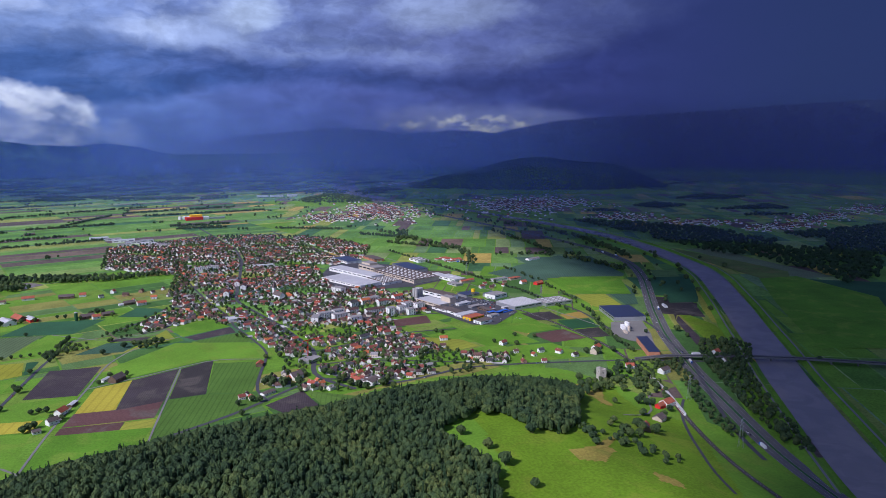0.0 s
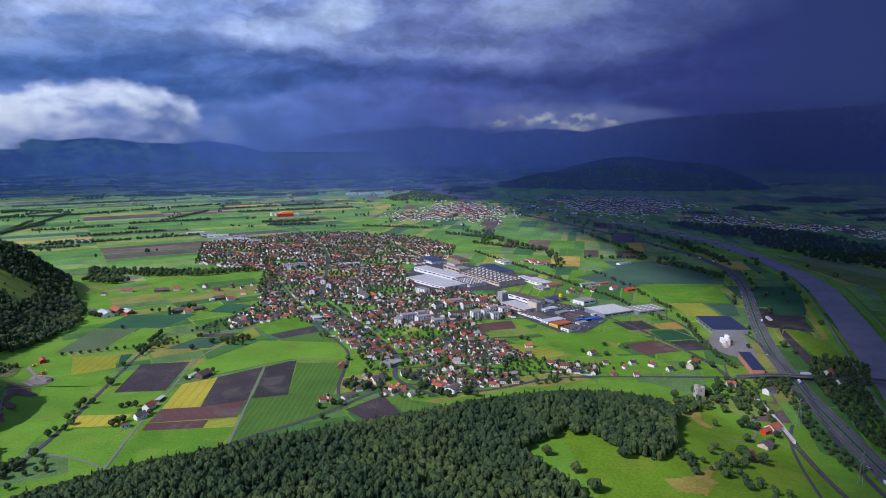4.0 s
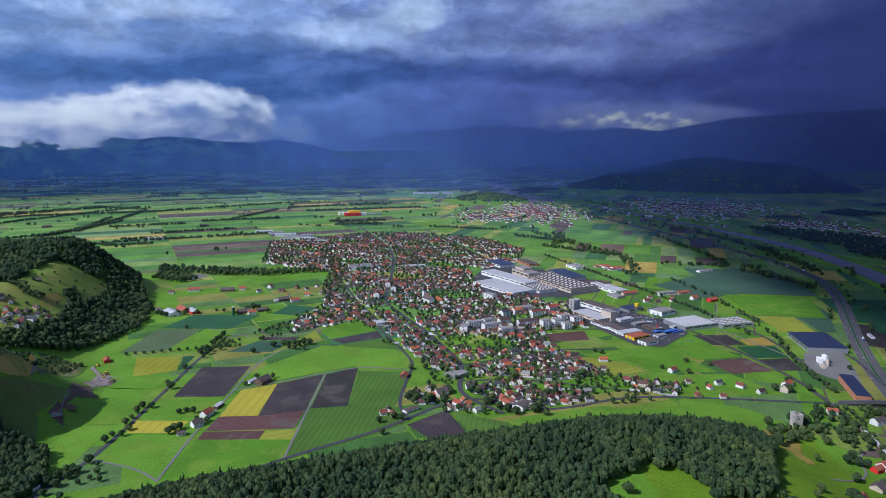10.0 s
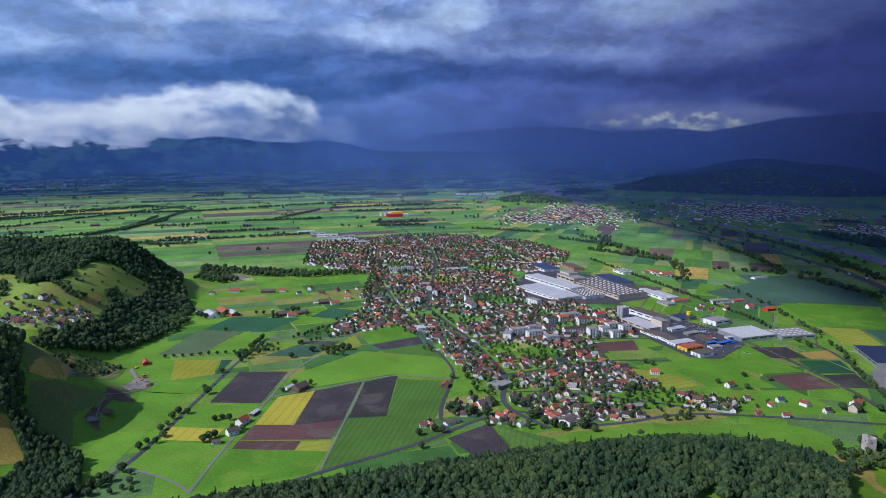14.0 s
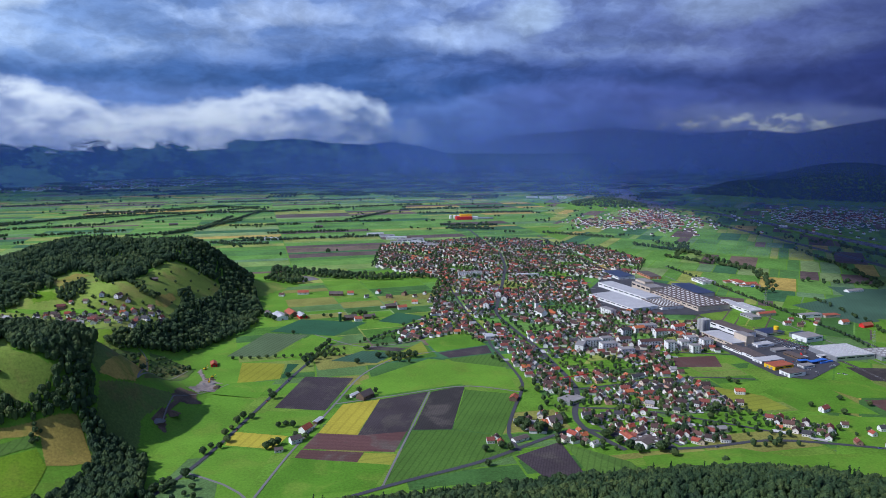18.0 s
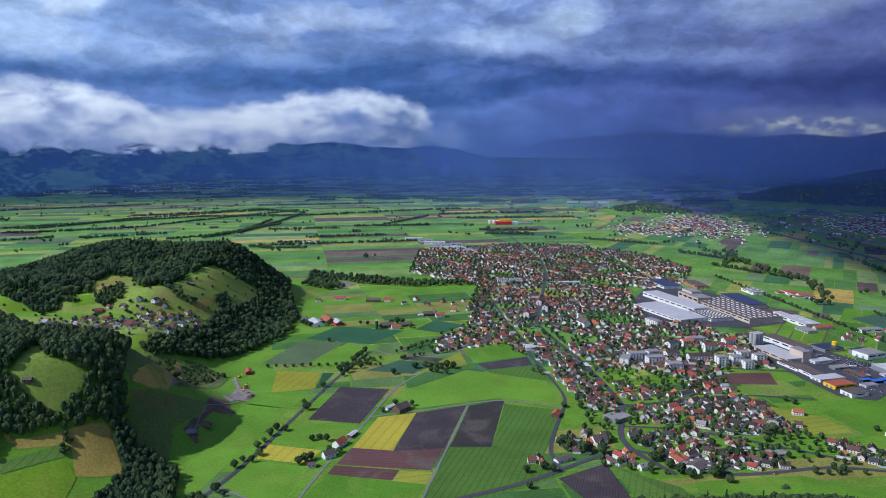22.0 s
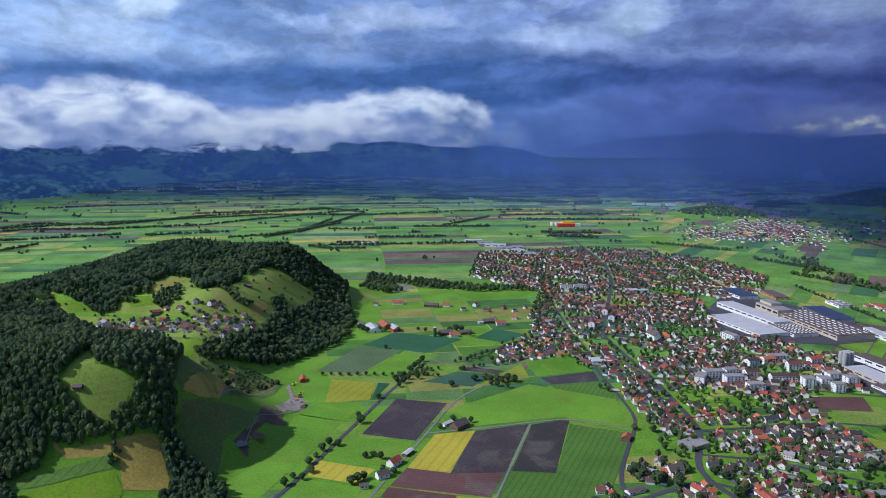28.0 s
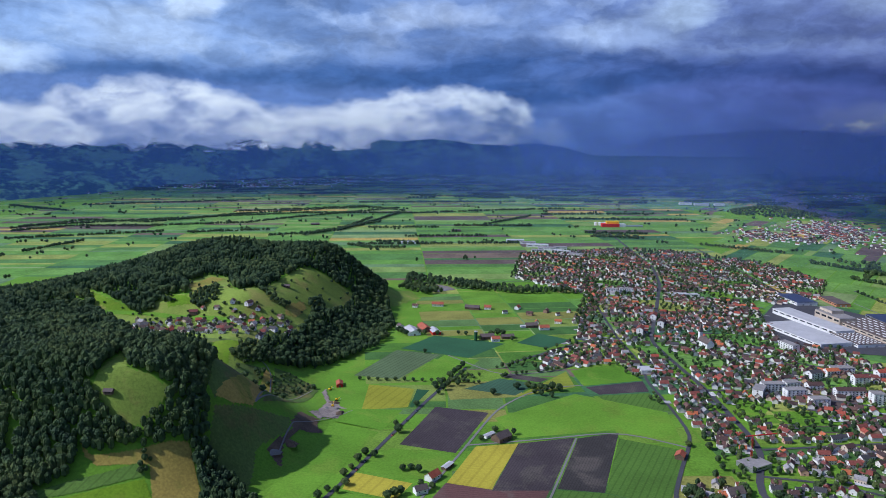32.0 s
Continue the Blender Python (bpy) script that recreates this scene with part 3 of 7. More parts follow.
def inside(x, y, poly):
    """Which points lie in a polygon."""
    x, y = np.asarray(x, float), np.asarray(y, float)
    hit = np.zeros(x.shape, bool)
    for (x0, y0), (x1, y1) in zip(poly, poly[1:] + poly[:1]):
        cross = (y0 > y) != (y1 > y)
        hit ^= cross & (x < (x1 - x0) * (y - y0) / (y1 - y0 + 1e-9) + x0)
    return hit


def spread(poly, gap, tries, seed, keep=None):
    """Points in a polygon, none nearer to another than gap."""
    r = np.random.default_rng(seed)
    xs, ys = [p[0] for p in poly], [p[1] for p in poly]
    cand = np.stack([r.uniform(min(xs), max(xs), tries), r.uniform(min(ys), max(ys), tries)], 1)
    cand = cand[inside(cand[:, 0], cand[:, 1], poly)]
    if keep is not None:
        cand = cand[keep(cand[:, 0], cand[:, 1])]
    cells, chosen = {}, []
    for px, py in cand:
        i, j = int(px // gap), int(py // gap)
        if all((px - qx) ** 2 + (py - qy) ** 2 >= gap * gap for a in (-1, 0, 1) for c in (-1, 0, 1) for qx, qy in cells.get((i + a, j + c), ())):
            cells.setdefault((i, j), []).append((px, py))
            chosen.append((px, py))
    return np.array(chosen).reshape(-1, 2)


# ---- ground ----
def lines(stops):
    """Grid lines from rows of (from, to, spacing)."""
    got = []
    for a, c, gap in stops:
        got += list(np.arange(a, c, gap))
    return np.array(got + [stops[-1][1]])


gx = lines(((-14000, -6000, 800), (-6000, -2600, 200), (-2600, -1400, 60), (-1400, 720, 13), (720, 1400, 40), (1400, 4200, 60), (4200, 14000, 500)))
gy = lines(((-6000, 0, 600), (0, 420, 40), (420, 1960, 13), (1960, 3000, 60), (3000, 5200, 50), (5200, 15000, 400)))
X, Y = np.meshgrid(gx, gy)
verts = far(np.stack([X, Y, height(X, Y)], -1).reshape(-1, 3))
idx = np.arange(len(gx) * len(gy)).reshape(len(gy), len(gx))
quads = np.stack([idx[:-1, :-1], idx[:-1, 1:], idx[1:, 1:], idx[1:, :-1]], -1).reshape(-1, 4)
ground = big_mesh("ground", verts, quads.ravel(), np.full(len(quads), 4), M["grass"])
ground.data.shade_smooth()
tagged(ground, "green meadow ground of a broad river valley with hills", "ground", kind="structure")


def drape(points, lift):
    """Points on the ground, a little above it, drawn in where far."""
    p = np.asarray(points, float)
    return far(np.stack([p[:, 0], p[:, 1], height(p[:, 0], p[:, 1]) + lift], -1))


LAYER = [0]


def field(mat, label, *corners, lift=0.12, name="field"):
    """A flat field between its corners, each a hair above the last."""
    LAYER[0] += 1
    lift += 0.006 * LAYER[0]
    ob = mesh_object(name, drape(corners, lift), [tuple(range(len(corners)))], M[mat])
    return tagged(ob, label, name, kind="structure")


def along(points, gap):
    """Even steps along a line of points: places and unit directions."""
    p = np.asarray(points, float)
    seg = np.linalg.norm(np.diff(p, axis=0), axis=1)
    at = np.r_[0, np.cumsum(seg)]
    s = np.linspace(0, at[-1], max(2, int(at[-1] / gap) + 1))
    q = np.stack([np.interp(s, at, p[:, k]) for k in range(2)], 1)
    if len(p) > 2:
        for _ in range(2):
            q[1:-1] = (q[:-2] + 2 * q[1:-1] + q[2:]) / 4
    d = np.gradient(q, axis=0)
    return q, d / np.linalg.norm(d, axis=1, keepdims=True)


def ribbon(name, mat, label, points, width, lift=0.25, gap=25.0, category="road", shift=0.0, height_at=None):
    """A strip of even width along a line."""
    LAYER[0] += 1
    lift += 0.004 * LAYER[0]
    q, d = along(points, gap)
    side = np.stack([-d[:, 1], d[:, 0]], 1)
    rows = []
    for off in (shift - width / 2, shift + width / 2):
        rows.append(drape(q + side * off, lift) if height_at is None else np.c_[q + side * off, height_at(q)])
    v = np.stack(rows, 1).reshape(-1, 3)
    f = [(2 * i, 2 * i + 2, 2 * i + 3, 2 * i + 1) for i in range(len(q) - 1)]
    ob = mesh_object(name, v, f, M[mat])
    return tagged(ob, label, category, kind="structure")


# ---- fields ----
def parcels(name, label, region, turn, block, seed, keep, mat="parcels"):
    """A patchwork of long parcels on a turned grid, within a region (x0, x1, y0, y1)."""
    r = np.random.default_rng(seed)
    pile, single = Pile(), mat == "meadows"
    c, s = math.cos(radians(turn)), math.sin(radians(turn))
    x0, x1, y0, y1 = region
    cx, cy, half = (x0 + x1) / 2, (y0 + y1) / 2, math.hypot(x1 - x0, y1 - y0) / 2
    u = -half
    while u < half:
        du = block[0] * r.uniform(0.6, 1.5)
        v = -half
        while v < half:
            dv = block[1] * r.uniform(0.35, 1.6)
            mid = (cx + (u + du / 2) * c - (v + dv / 2) * s, cy + (u + du / 2) * s + (v + dv / 2) * c)
            if x0 < mid[0] < x1 and y0 < mid[1] < y1 and keep(*mid):
                g = 1.5
                us, vs = np.linspace(u + g, u + du - g, 4), (v + g, v + dv - g)
                pts = [(cx + a * c - e * s, cy + a * s + e * c) for e in vs for a in us]
                pts = np.array(pts)
                z = height(pts[:, 0], pts[:, 1])
                if z.max() < 2 and single:
                    strip = mesh_object(name, np.c_[pts, np.full(len(pts), 0.05 + 0.012 * seed)], [(i, i + 1, i + 5, i + 4) for i in range(3)], M[mat])
                    tagged(strip, label, "meadow", kind="structure")
                elif z.max() < 2:
                    pile.add(np.c_[pts, np.full(len(pts), 0.05 + 0.012 * seed)], [(i, i + 1, i + 5, i + 4) for i in range(3)])
            v += dv
        u += du
    if not single:
        tagged(pile.build(name, M[mat], True), label, "fields", kind="stuff")


def west_plain(x, y):
    return x < 250 + 0.08 * (y - 1500) and not (-420 < x < 560 and 780 < y < 1250)


def east_plain(x, y):
    return x >= 250 + 0.08 * (y - 1500) and not (x < 545 and y < 1250)


parcels("field_parcels", "patchwork of green, brown and yellow farm fields across the valley floor", (-7000, 1400, 700, 9000), 17, (230, 56), 3, west_plain)
parcels("field_parcels", "patchwork of dark green and brown fields beside the river", (200, 4500, 500, 9000), 66, (170, 52), 5, east_plain)

parcels("meadow", "narrow green meadow strip between farms and village", (-420, 620, 770, 1260), 14, (95, 42), 7, lambda x, y: True, "meadows")
parcels("meadow", "mown green meadow strip beside the town", (-420, 0, 1240, 2050), 20, (120, 48), 8, lambda x, y: True, "meadows")
parcels("meadow", "long green meadow strip between railway and motorway", (480, 1150, 480, 1700), 62, (130, 46), 9, lambda x, y: True, "meadows")

field("corn", "yellow ripe barley field beside a ploughed strip", (-96, 1082), (-109, 966), (-156, 969), (-143, 1062), lift=0.3)
field("soil", "dark ploughed field with fine furrows", (-96, 1082), (-33, 1114), (-50, 978), (-108, 964), lift=0.22)
field("soil_red", "red-brown ploughed field with pale dry patches", (-157, 969), (-109, 966), (-51, 980), (-60, 921), (-165, 926), lift=0.2)
field("soil_red", "narrow red-brown ploughed strip", (-166, 924), (-94, 919), (-98, 895), (-169, 901))
field("corn_green", "small straw-yellow strip of ripening crop", (-93, 918), (-57, 917), (-61, 890), (-98, 894))
field("soil", "dark grey-brown ploughed field between two paths", (-29, 1113), (18, 1141), (3, 986), (-44, 983))
field("grass_rows", "mown green meadow with darker cut rows", (-45, 980), (5, 985), (63, 969), (81, 924), (33, 887), (-63, 840))
field("grass_rows", "strip-sown green field with fine rows", (18, 1124), (97, 1106), (63, 972), (4, 987))
field("grass", "bright green meadow below a ploughed strip", (-172, 903), (-62, 889), (-72, 838), (-186, 805))
field("soil", "large dark ploughed field beside the avenue of trees", (-217, 1170), (-145, 1166), (-162, 1040), (-230, 1047))
field("corn", "yellow barley strip beside farm buildings", (-259, 970), (-190, 960), (-198, 924), (-256, 932))
field("grass", "bright green meadow beside the avenue", (-258, 926), (-196, 918), (-196, 815), (-268, 866))
field("grass", "bright green meadow with a small orchard", (-236, 1036), (-163, 1030), (-185, 968), (-258, 976))
field("corn_green", "yellow-green barley triangle at the edge of town", (-58, 1356), (-41, 1290), (-121, 1228))
field("soil", "long dark ploughed strip beside the houses", (54, 1338), (61, 1296), (-7, 1267), (-27, 1293))
field("grass_rows", "green meadow with pale mowing lines", (60, 1290), (96, 1230), (20, 1215), (-10, 1262))
field("grass", "wide bright green meadow", (-40, 1262), (80, 1222), (90, 1132), (10, 1146), (-100, 1096), (-135, 1150))
field("grass", "bright green meadow between barley and houses", (-52, 1362), (-30, 1297), (54, 1342), (22, 1412))
field("grass_teal", "blue-green cereal field with fine rows", (-194, 1245), (-120, 1236), (-96, 1290), (-151, 1301))
field("soil", "narrow dark ploughed strip below the houses", (-150, 1308), (-92, 1298), (-80, 1316), (-140, 1326))
field("crop_light", "pale green strip-mown meadow", (-365, 1262), (-340, 1400), (-262, 1392), (-296, 1262))
field("grass", "fresh green meadow", (-290, 1262), (-256, 1392), (-196, 1380), (-220, 1262))
field("grass_dark", "dark green crop field behind the farm", (-335, 1410), (-300, 1500), (-170, 1480), (-215, 1388))
field("corn", "yellow barley field behind a row of trees", (-330, 1230), (-262, 1228), (-252, 1160), (-308, 1136))
field("grass_dark", "dark green crop strip beside the avenue", (-258, 1228), (-240, 1228), (-246, 1162), (-250, 1162))
field("grass", "bright green meadow below the quarry", (-346, 1128), (-256, 1150), (-262, 1080), (-330, 1090))
field("grass", "bright green meadow partly shaded by the wooded knoll", (-330, 1084), (-264, 1074), (-276, 960), (-318, 965))
field("grass", "bright green meadow at the foot of the knoll", (-318, 958), (-278, 954), (-292, 820), (-345, 860))
field("grass_dark", "dark green crop field among farmsteads", (-120, 1560), (-60, 1530), (-95, 1470), (-150, 1490))
field("soil_red", "small brown ploughed field inside the town", (340, 1232), (350, 1282), (420, 1292), (412, 1236))
field("soil", "dark ploughed triangle beside the village road", (75, 915), (129, 955), (146, 862), (108, 850))
field("grass_rows", "green meadow with mowing lines below the houses", (133, 952), (200, 905), (205, 850), (150, 860))
field("grass", "bright green meadow behind the wooded hill", (215, 920), (330, 945), (420, 900), (300, 850), (210, 850))
field("corn_green", "dry yellow-green meadow beside the houses", (365, 1150), (425, 1112), (440, 1066), (380, 1054))
field("grass", "bright green meadow east of the village", (430, 1130), (520, 1190), (545, 1050), (450, 1060))
field("grass", "bright green meadow beside the railway", (440, 1048), (560, 1040), (590, 950), (470, 960))
field("ochre", "ochre ripe grain field", (665, 1205), (717, 1215), (710, 1166), (664, 1171))
field("grass_dark", "deep green crop field", (640, 1166), (705, 1162), (692, 1102), (635, 1106))
field("soil_red", "brown ploughed field beside the railway", (552, 1100), (622, 1109), (632, 1045), (564, 1040))
field("soil", "grey-brown ploughed field", (636, 1098), (689, 1100), (676, 1040), (636, 1046))
field("soil", "grey-brown fallow strip", (600, 1240), (660, 1236), (660, 1175), (606, 1180))
field("grass", "bright green meadow beside the railway", (500, 1185), (600, 1175), (620, 1114), (548, 1108))
field("crop_light", "pale stubble strip beside the halls", (760, 1340), (860, 1390), (900, 1330), (790, 1270))
field("grass_teal", "blue-green cabbage field", (870, 1395), (960, 1440), (930, 1330), (880, 1280))
field("grass_teal", "long blue-green crop field", (700, 1650), (1000, 1830), (1080, 1640), (760, 1500))
field("grass", "green meadow beside the long crop field", (750, 1492), (1060, 1610), (990, 1470), (780, 1350))
field("grass_dark", "dark green field between motorway and river", (1000, 1480), (1100, 1420), (1010, 1250), (930, 1290))
field("soil", "dark ploughed field between motorway and river", (925, 1280), (1000, 1240), (920, 1090), (850, 1150))
field("grass_dark", "dark meadow beyond the river", (1100, 1050), (1400, 1300), (1700, 1100), (1250, 800))
field("crop_light", "pale hay meadow beyond the river", (1420, 1800), (1500, 1780), (1480, 1300), (1390, 1320))

# ---- roads, railway, river ----
RIVER = [(560, 370), (623, 476), (663, 547), (723, 646), (803, 779), (860, 862), (943, 995), (1041, 1147), (1115, 1270), (1190, 1392), (1250, 1520), (1295, 1690), (1330, 1835), (1362, 2043), (1363, 2226), (1348, 2406),
         (1320, 2593), (1285, 2784), (1248, 3022), (1200, 3267), (1140, 3547), (1007, 3681)]
UPSTREAM = [(1007, 3681), (970, 3944), (929, 4157), (953, 4516), (1032, 5045), (1202, 5693), (1421, 6431), (1656, 7277), (1894, 8232)]
ribbon("water", "water", "broad grey-brown river between grassy levees", RIVER, 60, 0.35, 30, "river")
ribbon("water", "water", "far bend of the river in the plain", UPSTREAM, 150, 0.9, 40, "river")
for side, wide in ((1, 45.0), (-1, 45.0)):
    q, d = along(RIVER, 22)
    nrm = np.stack([-d[:, 1], d[:, 0]], 1) * side
    prof = ((wide - 9, 0.1), (wide - 3, 4.5), (wide + 2, 4.5), (wide + 12, 0.1))
    v = np.stack([np.c_[q + nrm * o, np.full(len(q), z)] for o, z in prof], 1)
    faces = []
    for i in range(len(q) - 1):
        for j in range(3):
            a = 4 * i + j
            faces.append((a, a + 1, a + 5, a + 4) if side < 0 else (a + 4, a + 5, a + 1, a))
    tagged(mesh_object("levee", far(v.reshape(-1, 3)), faces, M["grass"]), "long grassy flood levee beside the river", "levee", kind="structure")
    ribbon("levee_path", "gravel", "gravel path on top of the levee", q + nrm * (wide - 0.5), 3.0, category="path",
           height_at=lambda qq: np.full(len(qq), 4.62))

MOTORWAY = [(520, 350), (565, 481), (578, 528), (603, 605), (640, 703), (688, 833), (735, 935), (775, 1022), (868, 1185), (1027, 1443), (1090, 1565), (1132, 1674), (1165, 1890), (1150, 2174), (1110, 2500),
            (1040, 2950), (930, 3600), (840, 4200)]
for off in (-7.5, 7.5):
    ribbon("motorway", "motorway", "grey asphalt motorway carriageway", MOTORWAY, 11.5, 0.30, shift=off)
    for lane in (-5.2, 0.0, 5.2):
        ribbon("lane_marking", "paint", "thin white lane line", MOTORWAY[:11], 0.16, 0.42, shift=off + lane, category="marking")
ribbon("median", "grass_dark", "planted strip between the carriageways", MOTORWAY, 2.6, 0.36, category="verge")
RAIL = [(470, 400), (510, 560), (566, 700), (600, 790), (628, 905), (641, 1000), (633, 1120), (616, 1250), (580, 1350), (545, 1410), (470, 1560), (415, 1760), (395, 1980), (345, 2300), (270, 2700)]
ribbon("railway", "ballast", "single railway line on a gravel bed", RAIL, 7.0, 0.34, category="railway")
for off in (-0.75, 0.75):
    ribbon("rail", "steel", "long straight steel rail", RAIL[:9], 0.16, 0.5, shift=off, category="rail")
ROADS = (("asphalt", "asphalt valley road", 6.0, ((735, 868), (640, 912), (540, 938), (455, 958), (370, 972), (300, 945), (225, 935), (168, 1006), (110, 963), (44, 903), (-52, 848), (-120, 800))),
         ("asphalt", "main street through the town", 7.5, ((200, 935), (150, 1010), (178, 1130), (140, 1322), (95, 1480), (76, 1560), (100, 1800), (124, 2077), (120, 2300), (70, 2600), (0, 3000))),
         ("asphalt", "tree-lined straight road", 5.0, ((-209, 1337), (-233, 1197), (-262, 932), (-273, 863), (-298, 780), (-330, 690))),
         ("gravel", "farm track between fields", 2.8, ((-30, 1300), (-92, 1272), (-137, 1184), (-155, 1050), (-178, 905), (-188, 802))),
         ("gravel", "field path", 3.0, ((-155, 1062), (-143, 1067), (-96, 1088), (-32, 1118), (18, 1146), (95, 1116))),
         ("gravel", "field path", 2.4, ((-31, 1113), (-47, 981), (-60, 879), (-64, 840))),
         ("gravel", "farm track", 3.0, ((-273, 863), (-205, 832), (-188, 804))),
         ("asphalt", "narrow lane down the castle meadow", 3.6, ((600, 745), (575, 720), (557, 695), (536, 657), (523, 636), (494, 586), (483, 563), (464, 532), (440, 470))),
         ("gravel", "gravel field track", 3.0, ((-250, 1392), (-150, 1310), (-60, 1362))),
         ("asphalt", "street to the western houses", 5.5, ((-150, 1368), (-40, 1525), (70, 1590), (200, 1640))),
         ("asphalt", "side street with houses", 5.0, ((78, 1560), (160, 1540), (300, 1480), (440, 1440), (540, 1410))),
         ("asphalt", "side street with houses", 5.0, ((140, 1322), (240, 1330), (330, 1310), (452, 1300))),
         ("asphalt", "residential street", 4.5, ((81, 929), (65, 966), (90, 1094), (105, 1145), (78, 1273), (56, 1348), (60, 1400), (20, 1560), (-20, 1800))),
         ("asphalt", "residential street", 4.5, ((160, 1060), (240, 1060), (330, 1020), (400, 985))),
         ("asphalt", "residential street", 4.5, ((178, 1130), (260, 1160), (340, 1190), (440, 1180))),
         ("asphalt", "residential street", 4.5, ((-180, 2300), (-40, 2200), (120, 2080), (280, 2060), (400, 2000))),
         ("asphalt", "residential street", 4.5, ((-60, 1700), (100, 1780), (220, 1800), (330, 1740))),
         ("asphalt", "residential street", 4.5, ((0, 1900), (120, 1950), (260, 1930), (390, 1990))),
         ("asphalt", "residential street", 4.5, ((110, 2300), (260, 2250), (400, 2260))),
         ("asphalt", "country road across the eastern fields", 5.0, ((700, 1080), (720, 1200), (700, 1420), (640, 1700), (560, 2100))),
         ("gravel", "straight farm lane", 3.0, ((700, 1080), (640, 1400), (520, 1960))),
         ("asphalt", "access road beside the motorway", 6.0, ((560, 560), (600, 660), (668, 790), (722, 880), (745, 960), (790, 1080), (800, 1180))),
         ("gravel", "winding meadow lane", 2.6, ((470, 690), (520, 700), (545, 730), (552, 770), (575, 780))))
for mat, label, width, pts in ROADS:
    ribbon("road" if mat == "asphalt" else "track", mat, label, pts, width, 0.27 if mat == "asphalt" else 0.24)

field("asphalt", "dark asphalt yard round the works", (300, 1590), (292, 1760), (355, 1925), (410, 1925), (470, 1890), (560, 1790), (560, 1600), (470, 1560), (400, 1560), lift=0.1)
field("asphalt", "grey works yard with parked vehicles", (445, 1470), (540, 1450), (600, 1330), (600, 1255), (520, 1180), (478, 1195), (452, 1290), (430, 1400), lift=0.1)
field("gravel", "grey gravel yard of the concrete works", (692, 1005), (684, 1050), (728, 1120), (790, 1112), (752, 1030), (716, 968), lift=0.1)
field("asphalt", "asphalt forecourt beside the village shops", (190, 985), (245, 975), (260, 945), (205, 940), lift=0.1)
pond = field("water", "small dark pond among trees", (-425, 1860), (-400, 1935), (-365, 1915), (-345, 1890), (-380, 1850), lift=0.1, name="pond")

# strips between the railway, the motorway and the river
for mat, label, *pts in (("grass_teal", "blue-green crop field by the motorway", (867, 1844), (1080, 1781), (1020, 1516), (1000, 1492), (831, 1548)),
                         ("grass", "broad green meadow by the motorway", (812, 1539), (985, 1485), (905, 1315), (784, 1359)),
                         ("corn_green", "olive stubble field by the warehouse", (781, 1352), (850, 1335), (826, 1232), (765, 1235)),
                         ("grass_teal", "pale crop rows by the motorway", (858, 1332), (910, 1312), (862, 1226), (834, 1230)),
                         ("grass_dark", "dark green crop field inside the river levee", (1065, 1455), (1148, 1434), (1114, 1349), (988, 1198), (930, 1213)),
                         ("soil", "brown-grey field beside the motorway", (925, 1205), (979, 1190), (917, 1107), (880, 1125), (852, 1092)),
                         ("soil", "dark fallow strip beside the motorway", (848, 1086), (877, 1117), (800, 940), (782, 945)),
                         ("lush", "bright green meadow strip inside the levee", (884, 1122), (900, 1110), (897, 1037), (852, 930), (806, 940)),
                         ("corn_green", "long yellowish grass strip along the levee", (1131, 1375), (999, 1172), (910, 1046), (905, 1053), (953, 1140), (1067, 1304)),
                         ("rough", "olive river meadow beside the woods", (1395, 1830), (1423, 1545), (1428, 1396), (1275, 1228), (1300, 1365), (1322, 1535), (1345, 1699)),
                         ("grass", "green river meadow beyond the levee", (1292, 1350), (1400, 1340), (1380, 1100), (1100, 800), (960, 860), (1045, 1000), (1140, 1141))):
    field(mat, label, *pts)


# ---- trees ----
def crown_template(seed, clumps, core=0.62, conifer=False, deep=False):
    """A crown one unit wide and high, of leaf clumps about a small dark core."""
    r = np.random.default_rng(seed)
    verts, faces = [], []
    for _ in range(clumps):
        if conifer:
            z = r.uniform(0.05, 0.98)
            reach = 0.36 * (1 - z) ** 0.8 + 0.02
            a = r.uniform(0, 6.283)
            at = np.array((math.cos(a) * reach * r.uniform(0.5, 1), math.sin(a) * reach * r.uniform(0.5, 1), z))
            size = 0.10 + 0.16 * (1 - z)
        else:
            d = r.normal(size=3)
            d /= np.linalg.norm(d)
            d[2] = abs(d[2]) * (1.1 if deep else 0.95) - (0.42 if deep else 0.18)
            at = np.array((0, 0, 0.55)) + d * np.array((0.43, 0.43, 0.42)) * r.uniform(0.72, 1.06)
            size = r.uniform(0.13, 0.21)
        c = at - np.array((0, 0, 0.45)) + r.normal(0, 0.13, 3)
        c /= np.linalg.norm(c)
        a = np.cross(c, r.normal(size=3))
        a /= np.linalg.norm(a)
        b2 = np.cross(c, a)
        i = len(verts)
        verts += [at + a * size, at - a * size * 0.5 + b2 * size * 0.8, at - a * size * 0.5 - b2 * size * 0.8, at + c * size * 0.5]
        faces += [(i, i + 1, i + 3), (i + 1, i + 2, i + 3), (i + 2, i, i + 3)]
    i = len(verts)
    ring = [(math.cos(k * 1.2566) * 0.5 * core, math.sin(k * 1.2566) * 0.5 * core) for k in range(5)]
    foot = 0.8 if conifer else 1.0
    verts += [(0, 0, -0.2 if deep else 0.08)] + [(x * foot, y * foot, 0.06 if deep else 0.3) for x, y in ring] + \
        [(x * (0.4 if conifer else 0.95), y * (0.4 if conifer else 0.95), 0.68) for x, y in ring] + [(0, 0, 0.92)]
    for k in range(5):
        j = (k + 1) % 5
        faces += [(i, i + 1 + j, i + 1 + k), (i + 1 + k, i + 1 + j, i + 6 + j, i + 6 + k), (i + 6 + k, i + 6 + j, i + 11)]
    return packed(verts, faces)


